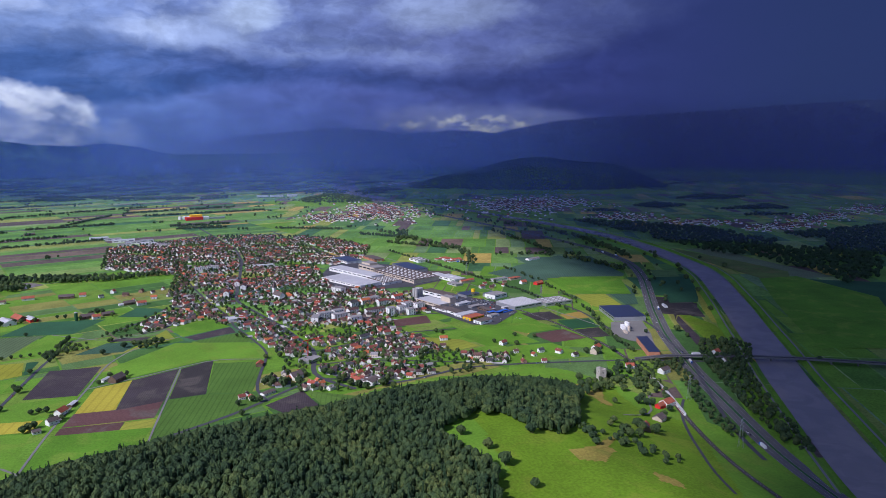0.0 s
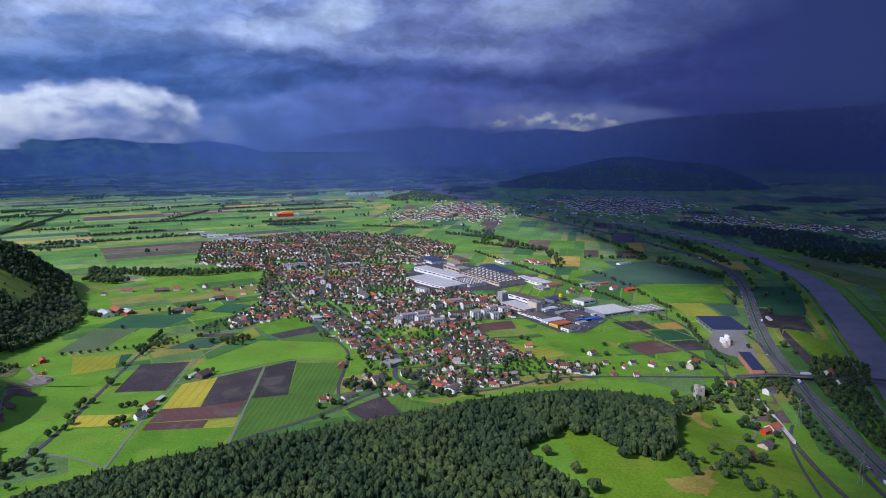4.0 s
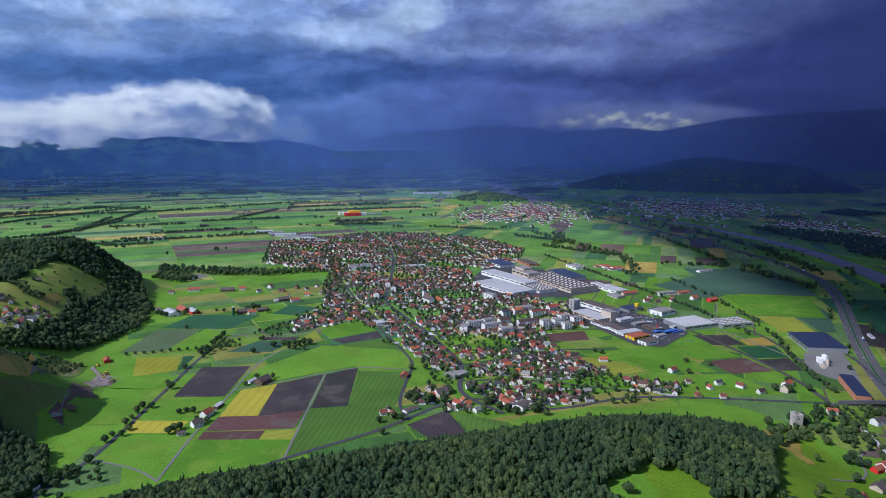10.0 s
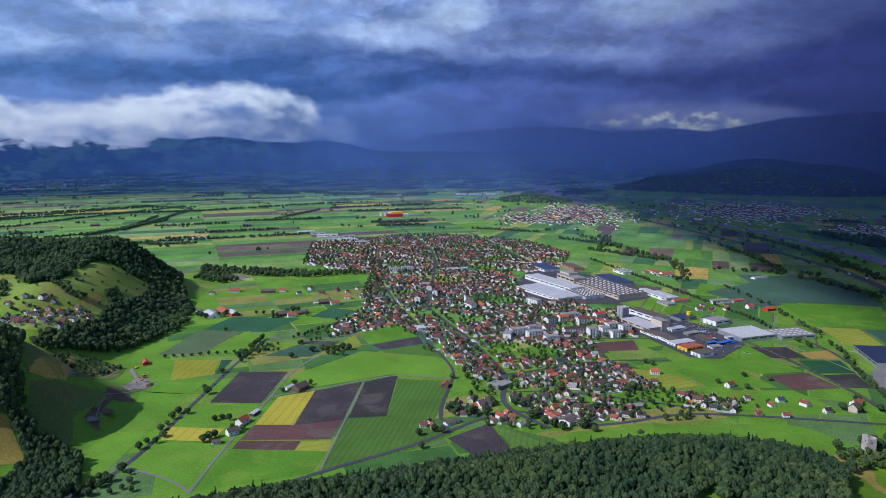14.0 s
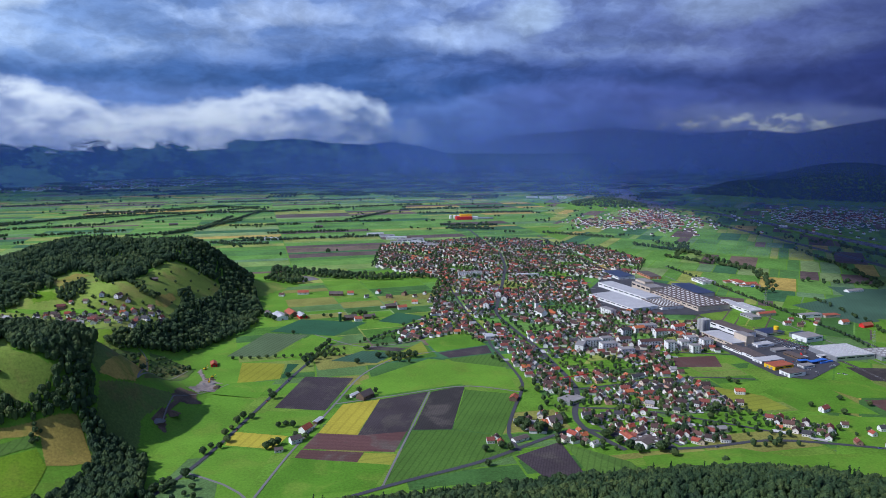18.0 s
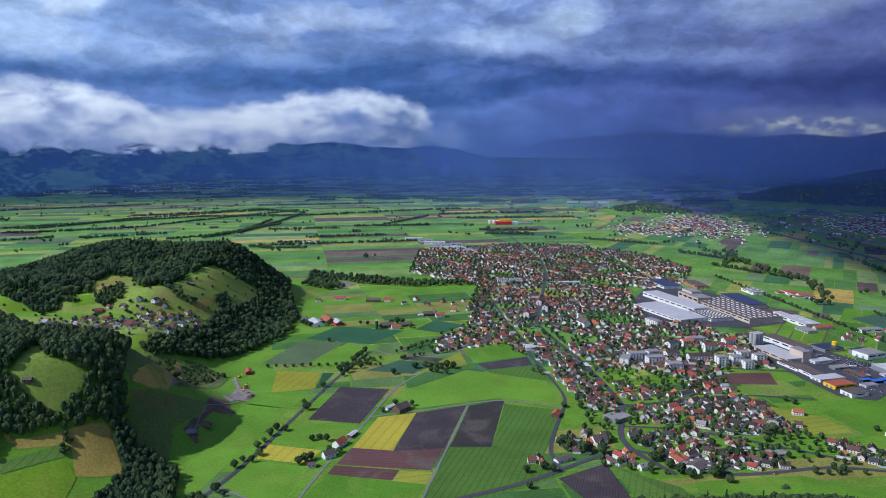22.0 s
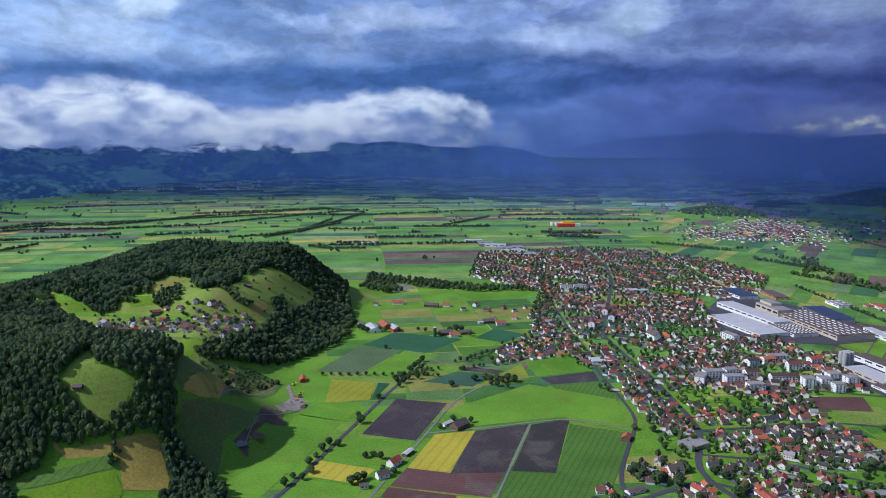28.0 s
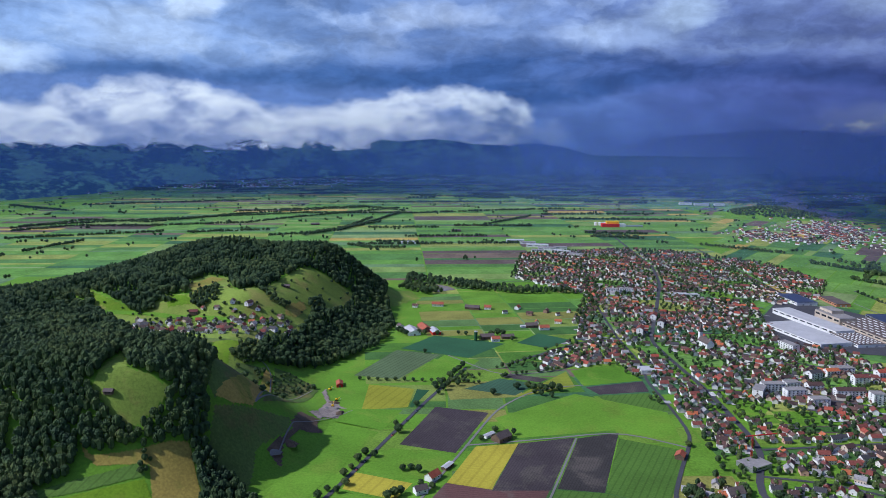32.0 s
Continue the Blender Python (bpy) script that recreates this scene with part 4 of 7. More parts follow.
CROWNS = [crown_template(s, 30, 0.7) for s in range(5)]
CANOPY = [crown_template(s + 60, 40, 0.78, False, True) for s in range(6)]
FIRS = [crown_template(s + 20, 26, 0.5, True) for s in range(3)]
BUSHES = [crown_template(s + 40, 16, 0.78) for s in range(4)]


def trunk_template():
    verts, faces = [], []
    for x, y, z, w in ((0, 0, -0.06, 0.045), (0, 0, 0.45, 0.025)):
        verts += [(x + w * math.cos(a), y + w * math.sin(a), z) for a in np.arange(5) * 1.2566]
    faces += [(k, (k + 1) % 5, 5 + (k + 1) % 5, 5 + k) for k in range(5)]
    for a in (0.4, 2.5, 4.6):
        i = len(verts)
        tip = (0.24 * math.cos(a), 0.24 * math.sin(a), 0.62)
        verts += [(0.018, 0, 0.30), (-0.01, 0.016, 0.30), (-0.01, -0.016, 0.30), tip]
        faces += [(i, i + 1, i + 3), (i + 1, i + 2, i + 3), (i + 2, i, i + 3)]
    return verts, faces


def woods(name, label, places, templates, mat, remote=False):
    """Many trees as one mass: rows of x, y, crown width, height."""
    pile = Pile()
    r = np.random.default_rng(len(places))
    p = np.asarray(places, float)
    if not len(p):
        return None
    z = height(p[:, 0], p[:, 1])
    kind = r.integers(0, len(templates), len(p))
    lifted = 0.16 if templates is CANOPY else 0.04
    rows = np.c_[p[:, 0], p[:, 1], z + lifted * p[:, 3], r.uniform(0, 6.283, len(p)), p[:, 2], p[:, 3] * (0.86 if templates is CANOPY else 1.0)]
    for i, template in enumerate(templates):
        pile.scatter(template, rows[kind == i])
    return tagged(pile.build(name, mat, remote), label, "forest" if name == "forest" else "trees", kind="stuff")


def sized(points, wide, tall, seed, jitter=0.25):
    r = np.random.default_rng(seed)
    k = r.uniform(1 - jitter, 1 + jitter, len(points))
    return np.c_[points, wide * k * r.uniform(0.85, 1.2, len(points)), tall * k]


CASTLE_WOOD = [(-420, 540), (-300, 670), (-200, 735), (-90, 780), (-20, 800), (60, 826), (130, 850), (230, 862), (330, 862), (420, 830), (458, 790), (450, 752), (405, 690), (368, 620), (335, 590),
               (303, 605), (297, 645), (278, 668), (252, 645), (225, 634), (208, 614), (221, 574), (232, 555), (236, 530), (215, 480), (180, 430), (-200, 400), (-420, 450)]
pts = spread(CASTLE_WOOD, 4.3, 160000, 11, lambda x, y: y > 490)
near_wood = pts[np.argsort((pts[:, 0] - 60) ** 2 * 0.3 + (pts[:, 1] - 640) ** 2)]
mix = np.random.default_rng(5).random(len(near_wood)) < 0.12
woods("forest", "dense green broadleaf forest on the castle hill", sized(near_wood[~mix], 8.0, 13, 1, 0.24), CANOPY, M["leaves_s"])
woods("forest", "dark conifers among the broadleaf forest on the castle hill", sized(near_wood[mix], 6.4, 15, 2), FIRS, M["leaves_dark"])

KNOLL_MEADOWS = ([(-514, 948), (-503, 901), (-503, 882), (-488, 879), (-469, 873), (-450, 879), (-437, 899), (-430, 917), (-445, 915), (-459, 914), (-475, 909)],
                 [(-498, 855), (-480, 851), (-459, 862), (-440, 874), (-421, 889), (-406, 900), (-399, 896), (-371, 868), (-372, 800), (-400, 760), (-450, 770), (-499, 797), (-508, 807), (-488, 827)],
                 [(-570, 850), (-552, 848), (-545, 828), (-556, 822)])
front_poly = [(-1150, 560), (-1150, 1120), (-700, 1120), (-560, 1075), (-470, 1060), (-434, 1000), (-414, 949), (-394, 915), (-397, 908), (-378, 902), (-361, 901), (-330, 885), (-313, 859), (-298, 810), (-330, 690), (-420, 560)]


def open_knoll(x, y):
    ok = np.ones(np.shape(x), bool)
    for poly in KNOLL_MEADOWS:
        ok &= ~inside(x, y, poly)
    return ok


pts = spread(front_poly, 4.7, 160000, 12, lambda x, y: open_knoll(x, y) & (x > -780) & (y > 640) & (y < 1090))
woods("forest", "dark green broadleaf forest on the front knoll", sized(pts, 8.8, 14, 3, 0.24), CANOPY, M["leaves_s"])
back_poly = [(-1345, 1620), (-1250, 1830), (-900, 1880), (-600, 1860), (-480, 1790), (-455, 1700), (-425, 1640), (-385, 1540), (-395, 1440), (-410, 1310), (-436, 1245), (-470, 1200), (-505, 1166), (-700, 1150), (-890, 1170), (-1200, 1170)]
BACK_OPEN = [(-897, 1355), (-840, 1327), (-778, 1309), (-743, 1288), (-733, 1345), (-690, 1346), (-737, 1411), (-720, 1458), (-679, 1460), (-612, 1366), (-579, 1393), (-585, 1495), (-576, 1564), (-548, 1580), (-519, 1587), (-487, 1604), (-476, 1526), (-486, 1455), (-494, 1411), (-480, 1332), (-483, 1295), (-496, 1244), (-489, 1162), (-433, 992), (-558, 1178), (-693, 1199), (-783, 1266), (-846, 1306)]
pts = spread(back_poly, 6.4, 110000, 13, lambda x, y: ~inside(x, y, BACK_OPEN))
mix = np.random.default_rng(6).random(len(pts)) < 0.35
woods("forest", "dense mixed forest on the back knoll", sized(pts[~mix], 11.5, 13, 4, 0.22), CANOPY, M["leaves_s"])
woods("forest", "dark conifers on the back knoll", sized(pts[mix], 8.5, 14, 5), FIRS, M["leaves_dark"])

# ---- houses ----
def house_shape(w, d, wall, rise, over=0.6, thick=0.25):
    """The walls with their gables, and the roof, of a house w wide and d deep, its ridge along x."""
    x, y = w / 2, d / 2
    walls = ([(-x, -y, -0.5), (x, -y, -0.5), (x, y, -0.5), (-x, y, -0.5), (-x, -y, wall), (x, -y, wall), (x, y, wall), (-x, y, wall), (-x, 0, wall + rise), (x, 0, wall + rise)],
             [(0, 1, 5, 4), (2, 3, 7, 6), (1, 2, 6, 9, 5), (3, 0, 4, 8, 7), (4, 5, 9, 8), (6, 7, 8, 9)])
    k = rise / y
    xo, yo, low, top = x + over, y + over, wall - over * k + 0.05, wall + rise + 0.05
    sect = [(-yo, low), (0, top), (yo, low), (yo, low + thick), (0, top + thick), (-yo, low + thick)]
    v = [(sx, a, c) for sx in (-xo, xo) for a, c in sect]
    roof = (v, [(0, 1, 7, 6), (1, 2, 8, 7), (2, 3, 9, 8), (3, 4, 10, 9), (4, 5, 11, 10), (5, 0, 6, 11), (0, 5, 4, 1), (1, 4, 3, 2), (6, 7, 10, 11), (7, 8, 9, 10)])
    return walls, roof


def panes(w, d, wall, floors, across):
    """Where windows go: centre, and whether they face along y."""
    got = []
    for f in range(floors):
        z = 1.6 + f * 2.7
        if z + 0.8 > wall:
            break
        for i in range(across):
            got += [((i + 0.5) / across - 0.5, s, z, "y") for s in (-1, 1)]
        got += [(s, 0.0, z, "x") for s in (-1, 1)]
    return got


def pane_shape(w, d, spot):
    a, s, z, axis = spot
    if axis == "y":
        return box(a * w - 0.6, a * w + 0.6, s * d / 2 - 0.05, s * d / 2 + 0.05, z - 0.65, z + 0.65)
    return box(a * w / 2 - 0.05, a * w / 2 + 0.05, s * d - 0.6, s * d + 0.6, z - 0.65, z + 0.65)


def house(w, d, wall, rise, label, floors=2, across=3):
    """A house with its parts, built once at the origin."""
    ob = thing("house", 0, 0, 0, 0, label, "house", "houses of the town")
    walls, roof = house_shape(w, d, wall, rise)
    part("wall", walls, M["wall"], ob)
    part("roof", roof, M["roof"], ob)
    part("chimney", box(w * 0.2 - 0.35, w * 0.2 + 0.35, 0.6, 1.3, wall + rise * 0.4, wall + rise + 1.0), M["beige_wall"], ob)
    for spot in panes(w, d, wall, floors, across):
        if spot[1] < 0.5 or spot[3] == "x":
            part("window", pane_shape(w, d, spot), M["glass"], ob)
    return ob


SMALL = [(8.6, 7.2, 4.4, 2.7), (9.4, 7.6, 4.6, 2.8), (7.6, 6.6, 4.2, 2.6), (11.0, 7.8, 4.8, 2.8), (9.0, 7.0, 3.8, 3.1), (12.6, 8.2, 5.2, 3.0), (6.5, 5.6, 3.2, 1.9)]
TOWN = [(-157, 1348), (-46, 1546), (-60, 1700), (-30, 1900), (-225, 2050), (-250, 2440), (60, 2610), (200, 2590), (420, 2440), (520, 2200), (470, 2010), (400, 1930), (305, 1890), (300, 1720), (400, 1560),
        (470, 1500), (450, 1430), (455, 1310), (432, 1308), (425, 1300), (350, 1300), (335, 1225), (352, 1170), (375, 1050), (470, 1000), (440, 968), (344, 985), (300, 950), (240, 930), (175, 940), (105, 960), (80, 1000),
        (130, 1050), (120, 1160), (72, 1240), (70, 1330), (56, 1345), (20, 1420), (-60, 1370)]


STREETS = [r[3] for r in ROADS if r[0] == "asphalt"] + [RAIL]
HALLS = [(300, 440, 1580, 1910), (400, 590, 1500, 1930), (440, 640, 1170, 1450), (455, 700, 1420, 1530)]


ON_STREET = np.concatenate([along(s, 8)[0] for s in STREETS])
BEARING = [along(s, 25) for s in STREETS[1:12]]
BEARING = np.concatenate([np.c_[q, np.degrees(np.arctan2(d[:, 1], d[:, 0]))] for q, d in BEARING])


def free(x, y, gap=9.0):
    if any(x0 < x < x1 and y0 < y < y1 for x0, x1, y0, y1 in HALLS):
        return False
    return ((ON_STREET - (x, y)) ** 2).sum(1).min() > gap * gap


def street_turn(x, y):
    """The direction of the nearest street, in degrees."""
    return BEARING[((BEARING[:, :2] - (x, y)) ** 2).sum(1).argmin(), 2]


town_pts = [p for p in spread(TOWN, 11.6, 50000, 21) if free(*p) and math.sin(p[0] / 37.0 + 2 * math.sin(p[1] / 61.0)) + math.sin(p[1] / 29.0 + p[0] / 83.0) < 1.05]
town_pts.sort(key=lambda p: p[1] + 0.2 * abs(p[0] - 150))
kinds = [house(*s, label, across=a) for s, label, a in zip(SMALL, (
    "two-storey rendered family house with a tiled gable roof", "rendered family house with a broad tiled roof", "small rendered house with a steep tiled roof",
    "long two-storey house with a tiled gable roof", "chalet-like house with a steep tiled roof", "large rendered house with a wide tiled roof",
    "low rendered house with a shallow tiled roof"), (3, 3, 2, 4, 3, 4, 2))]
r = np.random.default_rng(31)
for i, (x, y) in enumerate(town_pts[:185]):
    turn = street_turn(x, y) + r.choice((0, 90)) + r.normal(0, 6)
    k = int(r.integers(0, len(kinds)))
    m = pose(x, y, 0, 0, 0, turn)
    if i < len(kinds):
        kinds[i].matrix_world = m
    else:
        copy_thing(kinds[k], m)


def village(name, label, places, remote=False, turns=None, seed=1, scale=1.0):
    """Houses too many or too far to tell apart: walls in one mass and roofs in another."""
    rr = np.random.default_rng(seed)
    walls, roofs = Pile(), Pile()
    p = np.asarray(places, float)
    kind = rr.integers(0, len(SMALL), len(p))
    turn = np.radians(turns if turns is not None else rr.uniform(0, 180, len(p)))
    rows = np.c_[p, height(p[:, 0], p[:, 1]), turn, np.full(len(p), scale), np.full(len(p), scale)]
    for i, s in enumerate(SMALL):
        w, f = house_shape(*s)
        walls.scatter(packed(*w), rows[kind == i])
        roofs.scatter(packed(*f), rows[kind == i])
    ob = tagged(new(name), label, "houses", kind="stuff")
    for piece, part_name, mat in ((walls, "walls", "wall_s"), (roofs, "roofs", "roof_s")):
        o = piece.build(part_name, M[mat], remote)
        o.parent = ob
    return ob


rest = np.array(town_pts[185:])
village("town_houses", "closely built rendered town houses with tiled roofs", rest, False,
        np.array([street_turn(x, y) for x, y in rest]) + r.choice((0, 90), len(rest)) + r.normal(0, 6, len(rest)), 2)

# paved drives, yards and car parks between the houses
M["paving"] = varied("pale_paving", ((0, (0.46, 0.44, 0.43)), (0.3, (0.26, 0.25, 0.25)), (0.5, (0.62, 0.60, 0.58)), (0.75, (0.13, 0.13, 0.14))), "island")
paving = Pile()
r = np.random.default_rng(44)
for i, (x, y) in enumerate(town_pts):
    if r.random() < 0.6:
        a, w, d = radians(street_turn(x, y)), r.uniform(4, 9), r.uniform(2.2, 4.5)
        x, y = x + r.normal(0, 7), y + r.normal(0, 7)
        c, s = math.cos(a), math.sin(a)
        paving.add([(x + u * c - v * s, y + u * s + v * c, 0.9 + 0.0002 * i) for u, v in ((-w, -d), (w, -d), (w, d), (-w, d))], [(0, 1, 2, 3)])
tagged(paving.build("paved_yards", M["paving"], False), "pale paved drives and yards between the town houses", "paving", kind="stuff")


# ---- distant villages, hills and mountains ----
def cluster(cx, cy, a, b2, turn, count, seed):
    r = np.random.default_rng(seed)
    u = r.normal(0, 0.5, (count, 2)) * (a, b2)
    c, s = math.cos(radians(turn)), math.sin(radians(turn))
    return np.c_[cx + u[:, 0] * c - u[:, 1] * s, cy + u[:, 0] * s + u[:, 1] * c]


village("village", "distant village of white houses round a wooded hillock", np.r_[cluster(830, 3230, 170, 380, -8, 560, 1), cluster(560, 3080, 130, 170, 0, 150, 2)], True, seed=3)
village("village", "distant village along the foot of the dark hill", np.r_[cluster(1500, 3250, 200, 430, -20, 420, 4), cluster(1780, 3350, 230, 330, -20, 300, 14), cluster(1750, 2620, 150, 160, -20, 110, 5), cluster(1900, 2340, 160, 110, -30, 100, 15),
                                                                                             cluster(2110, 2110, 180, 80, 10, 110, 16), cluster(2500, 2290, 220, 90, 25, 100, 17), cluster(3000, 2480, 260, 110, 25, 120, 18), cluster(1480, 5000, 230, 260, 0, 80, 6), cluster(3150, 4700, 420, 260, 0, 120, 19)], True, seed=4)
village("village", "distant town at the foot of the western mountains", np.r_[cluster(-2500, 5050, 700, 220, 35, 260, 7), cluster(-1900, 5900, 600, 250, 30, 260, 8), cluster(-2700, 5600, 900, 500, 30, 300, 21), cluster(-1500, 7400, 900, 500, 30, 260, 22), cluster(-3300, 4000, 400, 160, 45, 80, 9)], True, seed=5, scale=1.3)

pts = spread([(1150, 4250), (1700, 3850), (2400, 3650), (3300, 3500), (3600, 3900), (2900, 4600), (1900, 4900), (1200, 4650)], 13, 60000, 51)
pts = pts[height(pts[:, 0], pts[:, 1]) > 9]
woods("forest", "dark forest covering the hill beyond the river", sized(pts, 24, 17, 6, 0.2), BUSHES, M["leaves_dark"], True)
pts = spread([(480, 3700), (700, 3610), (960, 3680), (960, 3880), (600, 3950)], 13, 3000, 52)
pts = pts[height(pts[:, 0], pts[:, 1]) > 5]
woods("forest", "dark trees on the hillock behind the village", sized(pts, 15, 14, 7), BUSHES, M["leaves_s"])


def mountain(name, label, skyline, foot, mat, rows=16, ridge=4740.0, fold=0.11):
    """A far mountain range from its skyline and its foot: azimuth and elevation in degrees, shaped to fit the view from
    EYE.
    """
    a = np.arange(skyline[0][0], skyline[-1][0], 0.16)
    top = np.interp(a, [s[0] for s in skyline], [s[1] for s in skyline])
    low = np.interp(a, [s[0] for s in foot], [s[1] for s in foot])
    plain = 350.0 / np.tan(np.radians(-low))
    near = np.where(plain < 3900, plain, 3900 + 880 * (1 - np.exp(-np.maximum(plain - 3900, 0) / 3600))) - 12.0
    verts = []
    for j in range(rows):
        t = j / (rows - 1)
        dist = near + (ridge - near) * t
        rough = sum(np.sin(a * fq + ph + 2.5 * t) / fq ** 0.7 for fq, ph in ((1.1, 0.3), (2.3, 1.9), (4.9, 4.0), (9.7, 2.2))) * fold
        el = low + (top - low) * t ** 0.85 + rough * (0.25 + 0.5 * t * (1 - t) * 2) * np.clip((top - low) / 1.5, 0, 1) * min(1.0, 6 * t)
        x, y = np.sin(np.radians(a)) * dist, np.cos(np.radians(a)) * dist
        verts.append(np.c_[EYE[0] + x, EYE[1] + y, EYE[2] + dist * np.tan(np.radians(el))])
    v = np.concatenate(verts)
    idx = np.arange(len(v)).reshape(rows, len(a))
    q = np.stack([idx[:-1, :-1], idx[:-1, 1:], idx[1:, 1:], idx[1:, :-1]], -1).reshape(-1, 4)
    ob = big_mesh(name, v, q.ravel(), np.full(len(q), 4), M[mat])
    ob.data.shade_smooth()
    return tagged(ob, label, "mountains", kind="structure")


for key, meadow, wood, haze_glow in (("mountain", (0.17, 0.29, 0.10), (0.014, 0.034, 0.026), (0.006, 0.020, 0.068)), ("mountain_rain_haze", (0.012, 0.020, 0.024), (0.006, 0.010, 0.014), (0.046, 0.067, 0.195)),
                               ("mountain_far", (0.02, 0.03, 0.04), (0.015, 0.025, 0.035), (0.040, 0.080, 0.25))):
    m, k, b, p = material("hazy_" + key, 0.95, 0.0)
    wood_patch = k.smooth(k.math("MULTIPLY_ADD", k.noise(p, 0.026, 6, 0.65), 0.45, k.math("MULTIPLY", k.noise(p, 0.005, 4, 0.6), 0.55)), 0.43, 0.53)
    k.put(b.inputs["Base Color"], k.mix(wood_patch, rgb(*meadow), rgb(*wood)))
    # blue emission stands in for haze in front of the range
    b.inputs["Emission Color"].default_value = (*haze_glow, 1)
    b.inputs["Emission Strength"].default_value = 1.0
    if key != "mountain_far":
        spot = k.add("ShaderNodeSeparateXYZ")
        k.put(spot.inputs[0], p)
        dx, dy, dz = (k.math("SUBTRACT", o, float(e)) for o, e in zip(spot.outputs, EYE))
        turn = k.math("MULTIPLY", k.math("ARCTAN2", dx, dy), 57.29578)
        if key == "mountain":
            # ragged cut by elevation seen from EYE, so the sky's cloud bank shows
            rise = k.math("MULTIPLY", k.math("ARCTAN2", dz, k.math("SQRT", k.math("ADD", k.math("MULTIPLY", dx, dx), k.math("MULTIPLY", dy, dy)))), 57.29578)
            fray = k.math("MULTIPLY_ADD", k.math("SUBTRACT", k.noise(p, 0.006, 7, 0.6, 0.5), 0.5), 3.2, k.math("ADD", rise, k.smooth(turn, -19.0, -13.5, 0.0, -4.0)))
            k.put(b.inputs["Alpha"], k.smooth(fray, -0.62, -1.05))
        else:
            # painted rain haze: range fades out westward, its glow darkens eastward
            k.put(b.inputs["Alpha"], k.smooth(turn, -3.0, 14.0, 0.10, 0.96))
            k.put(b.inputs["Emission Color"], k.mix(k.smooth(turn, 16.0, 38.0), rgb(*haze_glow), rgb(0.018, 0.026, 0.088)))
    M[key] = m
mountain("backdrop_west", "dark blue forested western mountain backdrop with haze glow, tops cut to fit the view",
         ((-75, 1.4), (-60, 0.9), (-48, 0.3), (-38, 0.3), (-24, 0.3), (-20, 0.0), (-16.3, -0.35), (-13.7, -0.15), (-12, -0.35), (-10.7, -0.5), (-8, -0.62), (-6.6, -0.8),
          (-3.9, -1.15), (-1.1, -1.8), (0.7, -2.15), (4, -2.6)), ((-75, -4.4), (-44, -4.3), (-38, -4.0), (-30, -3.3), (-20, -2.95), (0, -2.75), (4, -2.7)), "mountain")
mountain("backdrop_ridge", "pale blue far ridge backdrop with rain haze put into its glow", ((-9.5, -1.6), (-7.4, -0.6), (-5.6, -0.45), (-3.6, -0.75), (-1.5, -1.35), (1.5, -2.3)), ((-9.5, -2.7), (1.5, -2.7)), "mountain_far", 8, 4770.0)
mountain("backdrop_north", "blue-black mountain backdrop with rain haze put into its glow",
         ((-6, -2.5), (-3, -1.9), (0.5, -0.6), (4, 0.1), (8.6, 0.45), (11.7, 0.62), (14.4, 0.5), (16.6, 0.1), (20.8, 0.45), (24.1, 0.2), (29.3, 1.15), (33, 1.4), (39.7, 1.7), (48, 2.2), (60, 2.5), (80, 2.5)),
         ((-6, -2.7), (10, -2.55), (80, -2.6)), "mountain_rain_haze", 16, 4760.0, 0.05)


# ---- large buildings ----
def hall(name, label, x, y, w, d, turn, h, wall="white_wall", roof="flat_roof", lights=(0, 0), band=True, doors=2, category="factory"):
    """A flat-roofed hall: body, roof slab with an upstand, rows of roof lights, window bands and loading doors."""
    ob = thing(name, x, y, 0, turn, label, category)
    h = h * 0.8
    part("wall", box(-w / 2, w / 2, -d / 2, d / 2, -0.5, h), M[wall], ob)
    part("roof", joined(box(-w / 2 - 0.3, w / 2 + 0.3, -d / 2 - 0.3, d / 2 + 0.3, h, h + 0.5)), M[roof], ob)
    nx, ny = lights
    for i in range(nx):
        for j in range(ny):
            cx, cy = ((i + 0.5) / nx - 0.5) * w * 0.96, ((j + 0.5) / ny - 0.5) * d * 0.9
            lw, ld = w / nx * 0.55, min(3.0, d / ny * 0.3)
            shape = ([(cx - lw / 2, cy - ld / 2, h + 0.4), (cx + lw / 2, cy - ld / 2, h + 0.4), (cx + lw / 2, cy + ld / 2, h + 0.4), (cx - lw / 2, cy + ld / 2, h + 0.4),
                      (cx - lw / 2, cy, h + 1.5), (cx + lw / 2, cy, h + 1.5)], [(0, 1, 5, 4), (2, 3, 4, 5), (1, 2, 5), (3, 0, 4)])
            part("roof_light", shape, M["skylight"], ob, "pale ridged roof light")
    if band:
        for s in (-1, 1):
            for i in range(max(1, int(w / 18))):
                c = ((i + 0.5) / max(1, int(w / 18)) - 0.5) * w
                part("window", box(c - 7, c + 7, s * d / 2 - 0.06, s * d / 2 + 0.06, h * 0.55, h * 0.78), M["glass"], ob)
    for i in range(doors):
        c = ((i + 0.5) / doors - 0.5) * d * 0.7
        for s in (-1, 1):
            part("door", box(s * w / 2 - 0.08, s * w / 2 + 0.08, c - 2, c + 2, 0, min(4.2, h * 0.7)), M["steel"], ob)
    return ob


